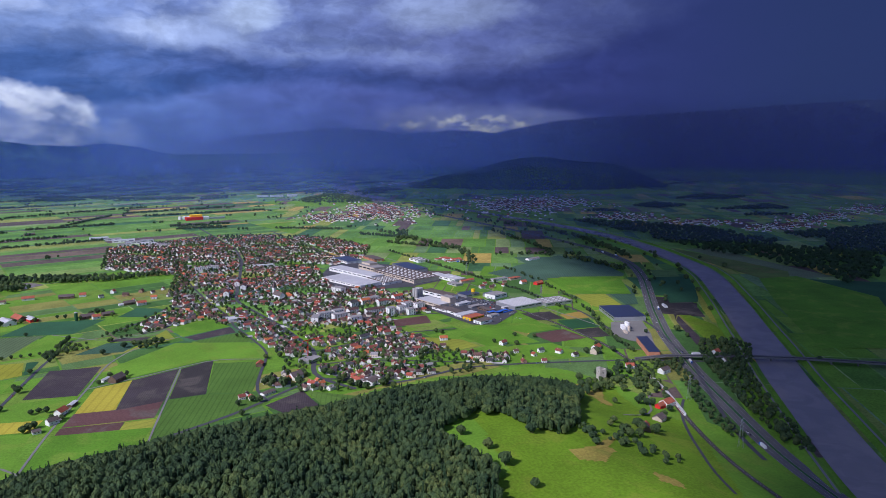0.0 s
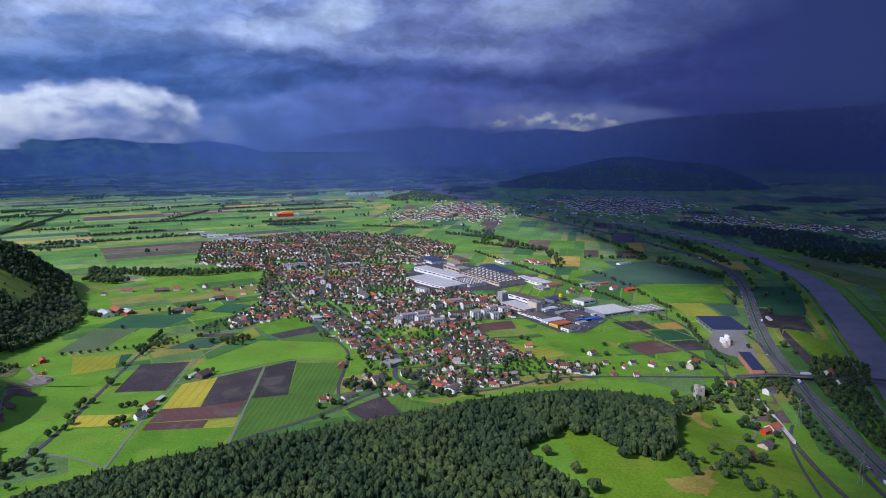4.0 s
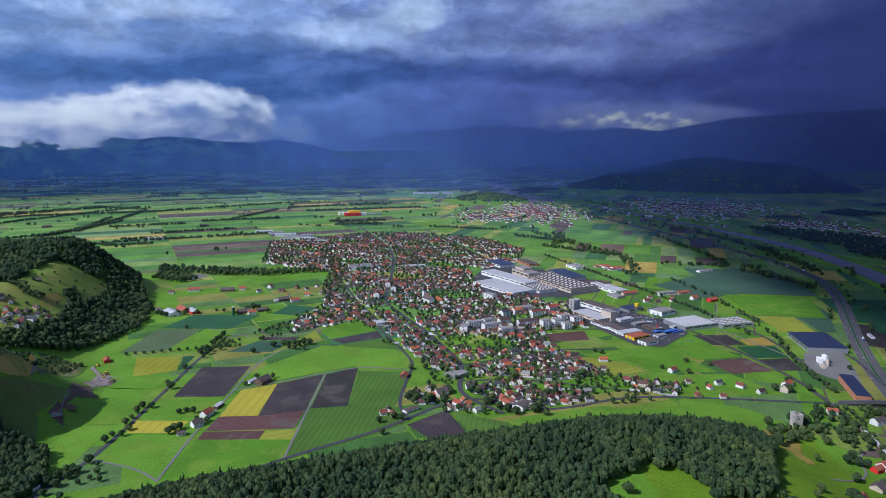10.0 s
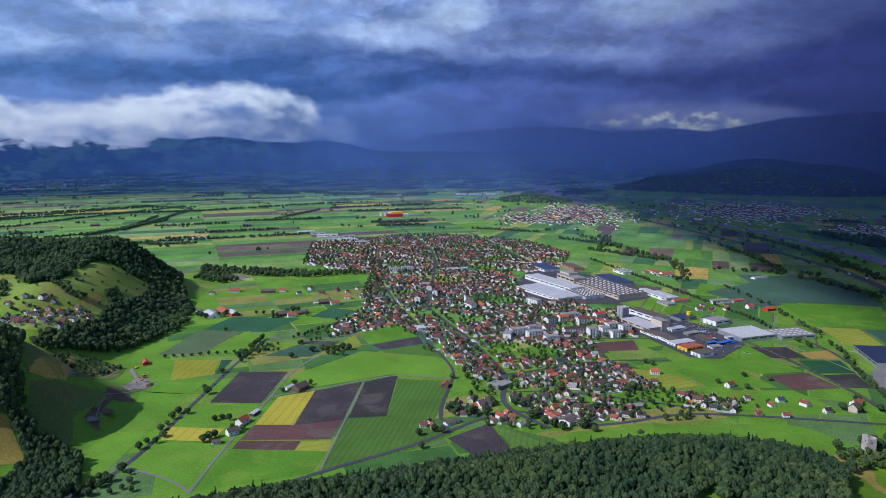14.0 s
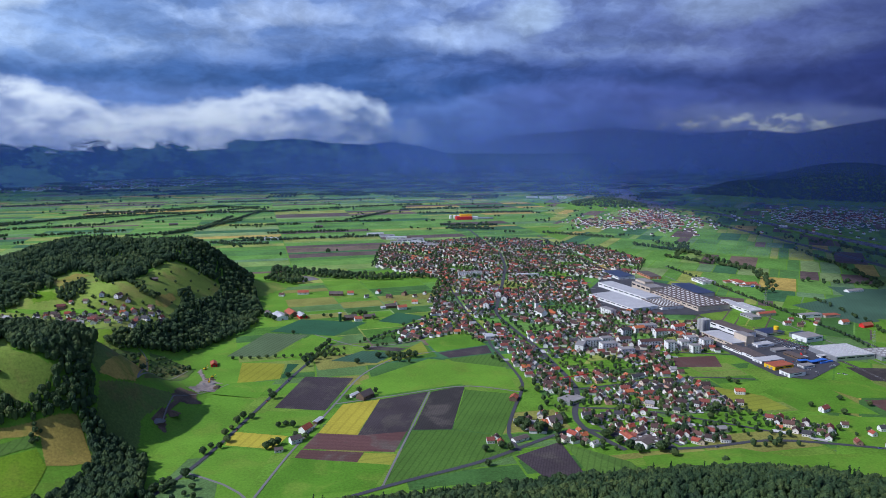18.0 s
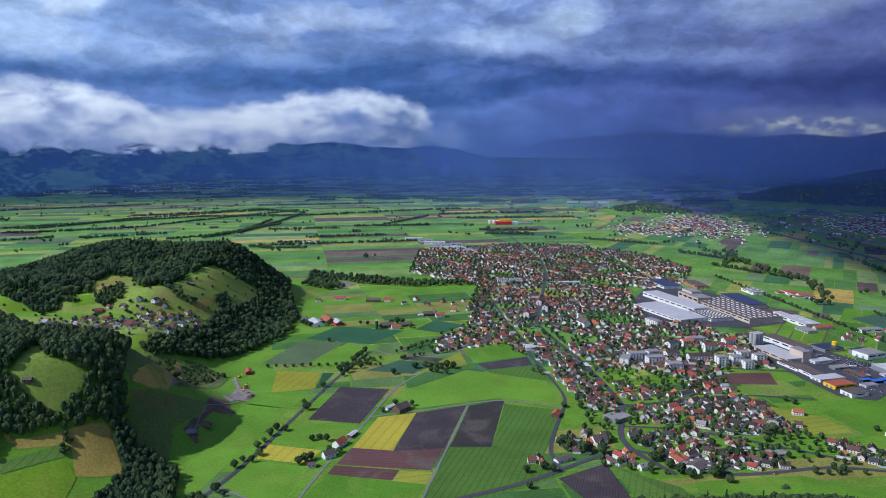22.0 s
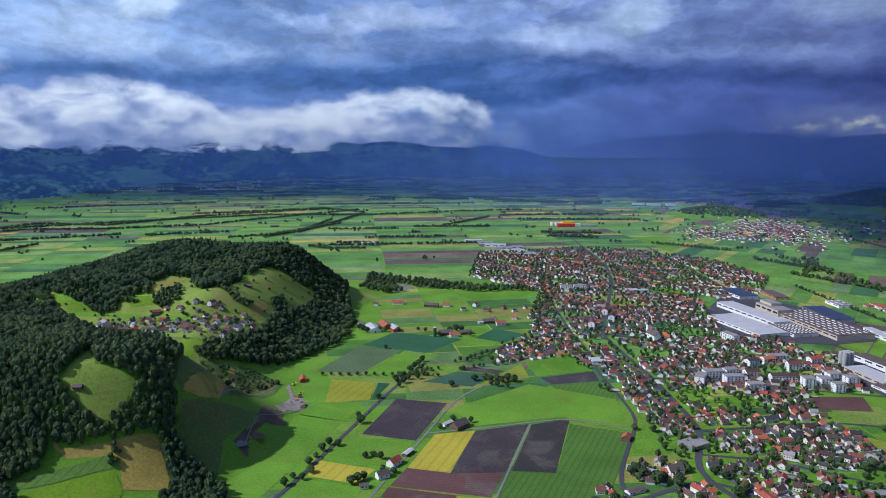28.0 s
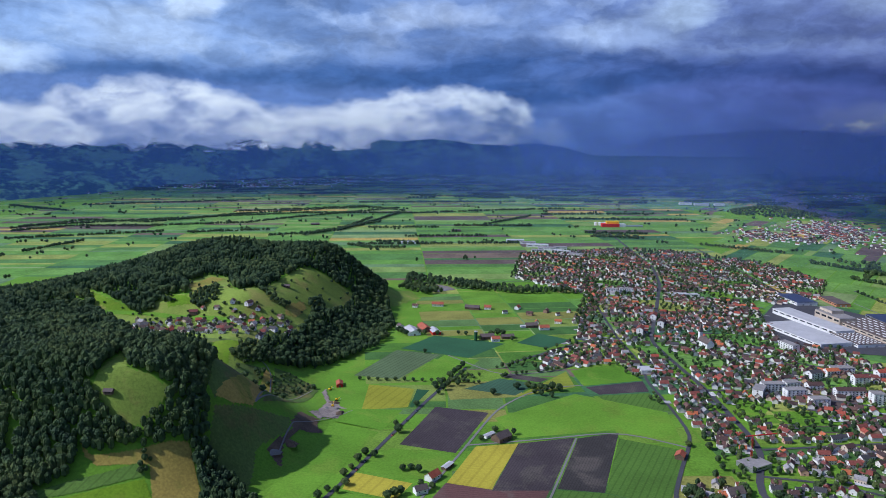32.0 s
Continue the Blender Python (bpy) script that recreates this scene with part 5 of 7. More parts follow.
def gabled(name, label, x, y, w, d, turn, wall_h, rise, wall, roof, z=None, category="barn", windows=2, doors=1):
    """A barn or house under a pitched roof."""
    ob = thing(name, x, y, float(height(x, y)) if z is None else z, turn, label, category)
    a, b2 = house_shape(w, d, wall_h, rise)
    part("wall", a, M[wall], ob)
    part("roof", b2, M[roof], ob)
    for i in range(windows):
        c = ((i + 0.5) / windows - 0.5) * w * 0.9
        for s in (-1, 1):
            part("window", box(c - 0.7, c + 0.7, s * d / 2 - 0.06, s * d / 2 + 0.06, wall_h * 0.45, wall_h * 0.45 + 1.3), M["glass"], ob)
    for i in range(doors):
        part("door", box(w / 2 - 0.06, w / 2 + 0.06, -1.6, 1.6, 0, min(3.4, wall_h * 0.8)), M["wood"], ob)
    return ob


def cylinder(r, z0, z1, sides=14, cap=0.0):
    v = [(r * math.cos(k * 6.2832 / sides), r * math.sin(k * 6.2832 / sides), z) for z in (z0, z1) for k in range(sides)] + [(0, 0, z1 + cap)]
    f = [(k, (k + 1) % sides, sides + (k + 1) % sides, sides + k) for k in range(sides)]
    f += [(sides + k, sides + (k + 1) % sides, 2 * sides) for k in range(sides)]
    return v, f


def moved(shape, dx=0.0, dy=0.0, dz=0.0):
    return [(x + dx, y + dy, z + dz) for x, y, z in shape[0]], shape[1]


hall("factory_hall", "low factory hall with a wide pale metal roof", 350, 1660, 150, 63, -64, 9, "white_wall", "metal_roof", (0, 0))
hall("factory_hall", "long factory hall with a pale metal roof", 382, 1752, 178, 38, -66, 13, "white_wall", "metal_roof", (0, 0))
hall("factory_hall", "huge brown factory hall with rows of roof lights", 491, 1690, 190, 76, -71, 12, "beige_wall", "brown_roof", (11, 6))
hall("factory_hall", "low dark factory hall with many roof lights", 428, 1642, 78, 50, -71, 8, "white_wall", "brown_roof", (8, 6))
hall("office_block", "beige multi-storey works office", 432, 1782, 78, 34, -72, 20, "beige_wall", "flat_roof", (0, 0), category="office")
hall("office_block", "upper storey of the beige works building", 430, 1800, 40, 24, -72, 27, "beige_wall", "flat_roof", (0, 0), category="office")
hall("factory_hall", "dark flat hall behind the works", 534, 1780, 110, 46, -78, 10, "steel", "solar", (0, 0))
hall("factory_hall", "white flat-roofed warehouse in the fields", 593, 1886, 52, 34, -78, 8, "white_wall", "flat_roof", (3, 2))
hall("factory_hall", "warehouse with dark solar panels on its roof", 402, 1955, 86, 46, -73, 9, "white_wall", "solar", (0, 0))
hall("factory_hall", "storage hall with a flat brown roof", 479, 1957, 76, 30, -78, 8, "brick_wall", "brown_roof", (0, 0))
hall("factory_hall", "white hall with striped roof lights", 588, 1606, 71, 34, -73, 9, "white_wall", "metal_roof", (3, 1))
hall("factory_hall", "small white hall under a red roof", 671, 1877, 42, 22, -78, 7, "white_wall", "tile_red", (0, 0))
hall("factory_hall", "beige hall with a pale roof and brick plinth", 466, 1381, 78, 34, -70, 9, "beige_wall", "metal_roof", (0, 0))
hall("mill_block", "tall beige windowless mill block", 492, 1363, 30, 16, -70, 22, "beige_wall", "flat_roof", (0, 0), False, category="mill")
hall("factory_hall", "long white hall with a dark roof", 500, 1440, 88, 26, -68, 12, "white_wall", "brown_roof", (0, 0))
hall("workshop", "dark-roofed low workshop beside the works yard", 465, 1322, 44, 20, -70, 6, "white_wall", "brown_roof", (0, 0), category="workshop")
hall("workshop", "white sheet-roofed store in the works yard", 519, 1352, 34, 16, 20, 6, "white_wall", "metal_roof", (0, 0), category="workshop")
hall("workshop", "low open shed with a pale roof", 536, 1322, 30, 13, 20, 5, "steel", "flat_roof", (0, 0), category="workshop")
hall("workshop", "brown timber store of the works", 545, 1288, 36, 13, -70, 6, "wood", "brown_roof", (0, 0), category="workshop")
hall("workshop", "small white store with a grey roof", 540, 1240, 22, 12, 20, 5, "white_wall", "flat_roof", (0, 0), category="workshop")
hall("factory_hall", "blue-grey hall with a flat roof", 606, 1405, 30, 22, 24, 9, "steel", "solar", (0, 0))
hall("factory_hall", "long white storage hall with a metal roof", 578, 1640, 70, 17, -73, 8, "white_wall", "metal_roof", (0, 0))
hall("factory_hall", "low building under construction with a grey roof", 574, 1545, 36, 20, -73, 6, "concrete", "flat_roof", (0, 0))
hall("farm_store", "low farm building with an orange roof", 664, 1886, 46, 14, 10, 5, "beige_wall", "tile_red", (0, 0), category="store")
hall("farm_store", "small white shed under a red roof", 676, 1840, 26, 11, 10, 5, "white_wall", "tile_red", (0, 0), category="store")
hall("school", "long pale school building with a flat roof", 690, 1552, 46, 15, 15, 8, "white_wall", "flat_roof", (0, 0), category="school")
hall("school", "school wing with an orange roof", 732, 1556, 34, 15, 15, 6, "beige_wall", "tile_red", (0, 0), category="school")
hall("showroom", "flat-roofed showroom with a grey roof", 160, 1084, 30, 22, 40, 6, "steel", "flat_roof", (0, 0), category="shop")
hall("fire_station", "hall with a brown metal roof and white front", 229, 953, 24, 18, -10, 7, "white_wall", "brown_roof", (4, 2), category="hall")
hall("filling_station", "filling station under a flat white canopy", 322, 993, 24, 11, 5, 5, "steel", "flat_roof", (0, 0), category="station")
for i, (x, y, t, c) in enumerate(((588, 1265, 20, "blue"), (575, 1258, 20, "blue"), (562, 1262, 22, "blue"), (520, 1210, 20, "yellow"), (560, 1300, 70, "red"), (572, 1312, 70, "brown_roof"), (560, 1332, 15, "white_wall"), (584, 1290, 100, "white_wall"),
                                  (700, 1825, 20, "blue"), (690, 1832, 40, "blue"), (548, 1360, 20, "steel"), (532, 1386, 20, "steel"), (470, 1360, 20, "white_wall"), (580, 1240, 20, "steel"), (506, 1196, 20, "red"))):
    ob = thing("container", x, y, 0.2, t, "ribbed steel freight container standing in the yard", "container", "containers in the yards")
    part("body", box(-6, 6, -1.22, 1.22, 0, 2.6), M[c], ob)
    for k in range(9):
        part("rib", box(-5.6 + 1.4 * k - 0.12, -5.6 + 1.4 * k + 0.12, -1.28, 1.28, 0.1, 2.64), M[c], ob)
    door = part("door", box(6.0, 6.06, -1.1, 1.1, 0.1, 2.45), M["steel"], ob)
    for sy in (-0.35, 0.35):
        part("lock_bar", box(6.06, 6.12, sy - 0.04, sy + 0.04, 0.15, 2.4), M["concrete"], door)
ob = thing("silo_block", 449, 1440, 0, 30, "cluster of tall pale grey silos", "silo")
for i in range(3):
    for j in range(2):
        part("silo", moved(cylinder(3.6, -0.3, 23, 12, 1.2), (i - 1) * 7.4, (j - 0.5) * 7.4), M["concrete"], ob)
hall("workshop", "dark-roofed workshop with a white front", 477, 1298, 50, 22, -74, 7, "white_wall", "brown_roof", (0, 0), category="workshop")
hall("workshop", "low hall with a pale sheet roof", 494, 1266, 44, 20, 20, 6, "white_wall", "metal_roof", (0, 0), category="workshop")
hall("workshop", "hall with a bright yellow front and red-brown roof", 497, 1236, 36, 22, 22, 8, "yellow", "tile_red", (0, 0), category="workshop")
hall("workshop", "grey workshop with a brown roof", 503, 1203, 30, 20, 22, 8, "white_wall", "brown_roof", (0, 0), category="workshop")
hall("factory_hall", "hall with dark solar panels on top", 561, 1426, 39, 30, 22, 8, "steel", "solar", (0, 0))
hall("office_block", "white offices with ribbon windows", 612, 1392, 38, 30, 24, 11, "white_wall", "flat_roof", (0, 0), category="office")
hall("factory_hall", "blue-grey hall with a chequered pale roof", 626, 1305, 72, 60, 15, 10, "steel", "metal_roof", (9, 8))
hall("factory_hall", "grey hall with a grid of roof lights", 702, 1300, 66, 46, 8, 9, "steel", "flat_roof", (6, 4))
hall("warehouse", "large warehouse roofed with dark solar panels", 778, 1160, 92, 62, -104, 11, "steel", "solar", (0, 0), True, 4, "warehouse")
hall("warehouse", "long warehouse with red brick walls and a dark roof", 690, 951, 86, 18, -112, 12, "brick_wall", "solar", (0, 0), False, 1, "warehouse")
ob = thing("concrete_plant", 728, 1066, 0, -105, "white concrete plant with tall silos", "plant")
ob.matrix_world = ob.matrix_world @ Matrix.Diagonal((0.8, 0.8, 0.62, 1))
for dx, dy, rr, hh, mat in ((-9, 0, 4.2, 21, "white_wall"), (0, 0, 4.2, 21, "white_wall"), (16, -2, 3.2, 17, "beige_wall")):
    part("silo", moved(cylinder(rr, -0.3, hh, 14, 1.5), dx, dy), M[mat], ob)
part("mixing_house", box(-14, 10, -12, -5, -0.3, 13), M["white_wall"], ob)
part("conveyor", ([(10, -8, 0.5), (30, -8, 0.5), (30, -6, 0.5), (10, -6, 0.5), (4, -8, 12), (6, -8, 13.5), (6, -6, 13.5), (4, -6, 12)],
                  [(0, 1, 2, 3), (0, 4, 5, 1), (2, 6, 7, 3), (1, 5, 6, 2), (3, 7, 4, 0), (4, 7, 6, 5)]), M["steel"], ob)
part("store", box(14, 34, -16, -10, -0.3, 6), M["beige_wall"], ob)
ob = thing("tank", 575, 1432, 0, 0, "bright yellow storage tank", "tank")
part("shell", cylinder(4.2, -0.3, 13, 16, 0.8), M["yellow"], ob)
for i, (x, y) in enumerate(((545, 1262), (560, 1258), (575, 1266), (590, 1290), (552, 1280))):
    ob = thing("canopy", x, y, 0, 20, "blue sheet-roofed storage canopy" if i < 3 else "grey sheet-roofed storage canopy", "canopy", "storage canopies")
    part("roof", box(-9, 9, -4, 4, 4.2, 4.5), M["blue" if i < 3 else "metal_roof"], ob)
    for sx in (-8.5, 8.5):
        for sy in (-3.6, 3.6):
            part("post", box(sx - 0.15, sx + 0.15, sy - 0.15, sy + 0.15, -0.2, 4.2), M["steel"], ob)
ob = thing("processing_plant", 2, 3190, 0, 12, "distant red and yellow works hall", "factory")
part("hall", box(-32, 36, -16, 14, -0.5, 13), M["red"], ob, "bright red cladding")
part("upper_hall", box(-12, 36, -4, 20, 13, 22), M["yellow"], ob, "bright yellow upper hall")
part("annex", box(38, 62, -10, 14, -0.5, 12), M["white_wall"], ob)
for i in range(4):
    part("silo", moved(cylinder(7, -0.3, 12, 10, 2), -46 + i * 17, 46), M["white_wall"], ob)
part("shed", box(64, 130, -8, 8, -0.5, 7), M["steel"], ob)
for x, y, w, d, t, h2 in ((-310, 2690, 60, 28, 10, 9), (-262, 2655, 50, 26, 8, 8), (-225, 2600, 70, 30, 5, 9), (-190, 2540, 54, 30, 5, 10), (-140, 2500, 60, 24, -10, 8), (-95, 2440, 44, 30, -10, 9),
                          (-215, 2500, 40, 22, 5, 8), (-150, 2570, 40, 26, 8, 9)):
    hall("warehouse", "flat-roofed commercial hall at the edge of town", x, y, w, d, t, h2, "white_wall", "metal_roof" if w > 55 else "flat_roof", (0, 0), True, 1, "warehouse")
for i, (x, y, w, d, t) in enumerate(((391, 4279, 60, 26, 5), (470, 4262, 70, 26, 5), (560, 4262, 50, 30, 5))):
    p0 = far(np.array([(x, y, 0.0)]))[0]
    ob = hall("warehouse", "far pale industrial hall", p0[0], p0[1], w, d, t, 12, "white_wall", "metal_roof", (0, 0), False, 0, "warehouse")
    ob.location.z = p0[2]


def apartments(x, y, w, d, turn, floors, roof="flat_roof", label="white apartment block with balconies and a flat roof"):
    """A block of flats with windows and balconies floor by floor."""
    h = floors * 2.9 + 0.6
    ob = thing("apartment_building", x, y, 0, turn, label, "apartments", "apartment blocks")
    part("wall", box(-w / 2, w / 2, -d / 2, d / 2, -0.5, h), M["white_wall"], ob)
    if roof == "flat_roof":
        part("roof", box(-w / 2 - 0.3, w / 2 + 0.3, -d / 2 - 0.3, d / 2 + 0.3, h, h + 0.5), M[roof], ob)
    else:
        part("roof", moved(house_shape(w, d, 0.2, 3.2)[1], 0, 0, h), M[roof], ob)
        part("gable", moved(house_shape(w - 0.02, d - 0.02, 0.2, 3.2)[0], 0, 0, h - 0.2), M["white_wall"], ob)
    bays = max(2, int(w / 5))
    for f in range(floors):
        z = 0.9 + f * 2.9
        for i in range(bays):
            c = ((i + 0.5) / bays - 0.5) * w
            part("window", box(c - 1.0, c + 1.0, -d / 2 - 0.06, -d / 2 + 0.06, z, z + 1.5), M["glass"], ob)
            if f and i % 2 == 0:
                part("balcony", joined(box(c - 1.8, c + 1.8, -d / 2 - 1.4, -d / 2 - 0.07, z - 0.9, z - 0.7), box(c - 1.8, c + 1.8, -d / 2 - 1.4, -d / 2 - 1.3, z - 0.7, z + 0.1)), M["concrete"], ob)
        for s in (-1, 1):
            part("window", box(s * w / 2 - 0.06, s * w / 2 + 0.06, -0.8, 0.8, z, z + 1.4), M["glass"], ob)
    return ob


APARTMENTS = ((257, 1353, 20, 13, 18, 4, 0), (288, 1357, 22, 13, 18, 3, 1), (330, 1345, 40, 12, 12, 3, 1), (357, 1322, 16, 15, 10, 5, 0), (380, 1326, 16, 15, 10, 5, 0), (394, 1312, 15, 14, 10, 4, 0),
              (400, 1352, 18, 14, 15, 5, 0), (420, 1338, 18, 14, 15, 5, 0), (400, 1432, 20, 13, 20, 4, 1), (360, 1400, 22, 12, 15, 4, 1), (330, 1430, 20, 12, 20, 3, 1), (349, 1450, 34, 16, 15, 3, 0),
              (300, 1405, 20, 12, 30, 4, 1), (208, 1316, 26, 14, 70, 4, 0), (230, 1340, 30, 14, 15, 4, 0), (255, 1322, 28, 14, 15, 4, 0), (280, 1300, 24, 14, 15, 3, 0), (42, 1945, 30, 12, 5, 4, 0), (10, 1935, 26, 12, 5, 4, 0),
              (300, 1560, 34, 14, -62, 4, 0), (60, 1600, 22, 12, 80, 4, 1), (100, 1660, 24, 12, 80, 4, 1), (90, 1720, 22, 12, 80, 3, 1))
for x, y, w, d, t, f, pitched in APARTMENTS:
    apartments(x, y, w, d, t, f, "roof" if pitched else "flat_roof", "white apartment block under a tiled roof" if pitched else "white apartment block with balconies and a flat roof")
hall("school_hall", "long low pale public building", 170, 1945, 60, 16, 8, 8, "white_wall", "metal_roof", (0, 0), category="hall")
hall("sports_hall", "hall with a blue-grey metal roof", 66, 1385, 32, 22, 15, 7, "white_wall", "metal_roof", (0, 0), category="hall")
hall("shop", "flat-roofed shop with a red fascia", 83, 1762, 22, 16, 85, 8, "red", "flat_roof", (0, 0), category="shop")

# church
ob = thing("church", 166, 1545, 0, -66, "white church with a dark tiled nave and spired tower", "church")
a, b2 = house_shape(30, 13, 9, 7)
part("nave", a, M["white_wall"], ob)
part("roof", b2, M["brown_roof"], ob)
part("tower", box(-21, -15.2, -3, 3, -0.5, 22), M["white_wall"], ob)
part("spire", ([(-21.4, -3.4, 22), (-14.8, -3.4, 22), (-14.8, 3.4, 22), (-21.4, 3.4, 22), (-18.1, 0, 38)], [(0, 1, 4), (1, 2, 4), (2, 3, 4), (3, 0, 4), (3, 2, 1, 0)]), M["brown_roof"], ob)
for i in range(5):
    for s in (-1, 1):
        part("window", box(-10 + i * 5 - 0.5, -10 + i * 5 + 0.5, s * 6.5 - 0.06, s * 6.5 + 0.06, 3, 6.5), M["glass"], ob)

# ruined keep
ob = thing("castle_tower", 540, 851, float(height(540, 851)), -98, "ruined square stone keep without a roof", "tower")
w, d, t = 12.0, 10.0, 2.0
tops = (17.5, 18.5, 17, 16, 18, 17.2, 15.6, 17.8)
ring = [(-1, -1), (0, -1), (1, -1), (1, 0), (1, 1), (0, 1), (-1, 1), (-1, 0)]
v = [(x * w / 2, y * d / 2, -2.0) for x, y in ring] + [(x * w / 2, y * d / 2, z) for (x, y), z in zip(ring, tops)]
v += [(x * (w / 2 - t), y * (d / 2 - t), z) for (x, y), z in zip(ring, tops)] + [(x * (w / 2 - t), y * (d / 2 - t), 9.0) for x, y in ring]
f = []
for k in range(8):
    j = (k + 1) % 8
    f += [(k, j, 8 + j, 8 + k), (8 + k, 8 + j, 16 + j, 16 + k), (16 + k, 16 + j, 24 + j, 24 + k)]
part("wall", (v, f + [tuple(range(31, 23, -1))]), M["stone"], ob)
for x, y, z, ax in ((-w / 2, 1, 12, "x"), (-w / 2, -2.5, 6, "x"), (2, -d / 2, 12, "y"), (-3, -d / 2, 8, "y"), (3, -d / 2, 4, "y"), (w / 2, 0, 11, "x")):
    part("window_slit", box(x - 0.1, x + 0.1, y - 0.6, y + 0.6, z, z + 2) if ax == "x" else box(x - 0.6, x + 0.6, y - 0.1, y + 0.1, z, z + 2), M["glass"], ob)

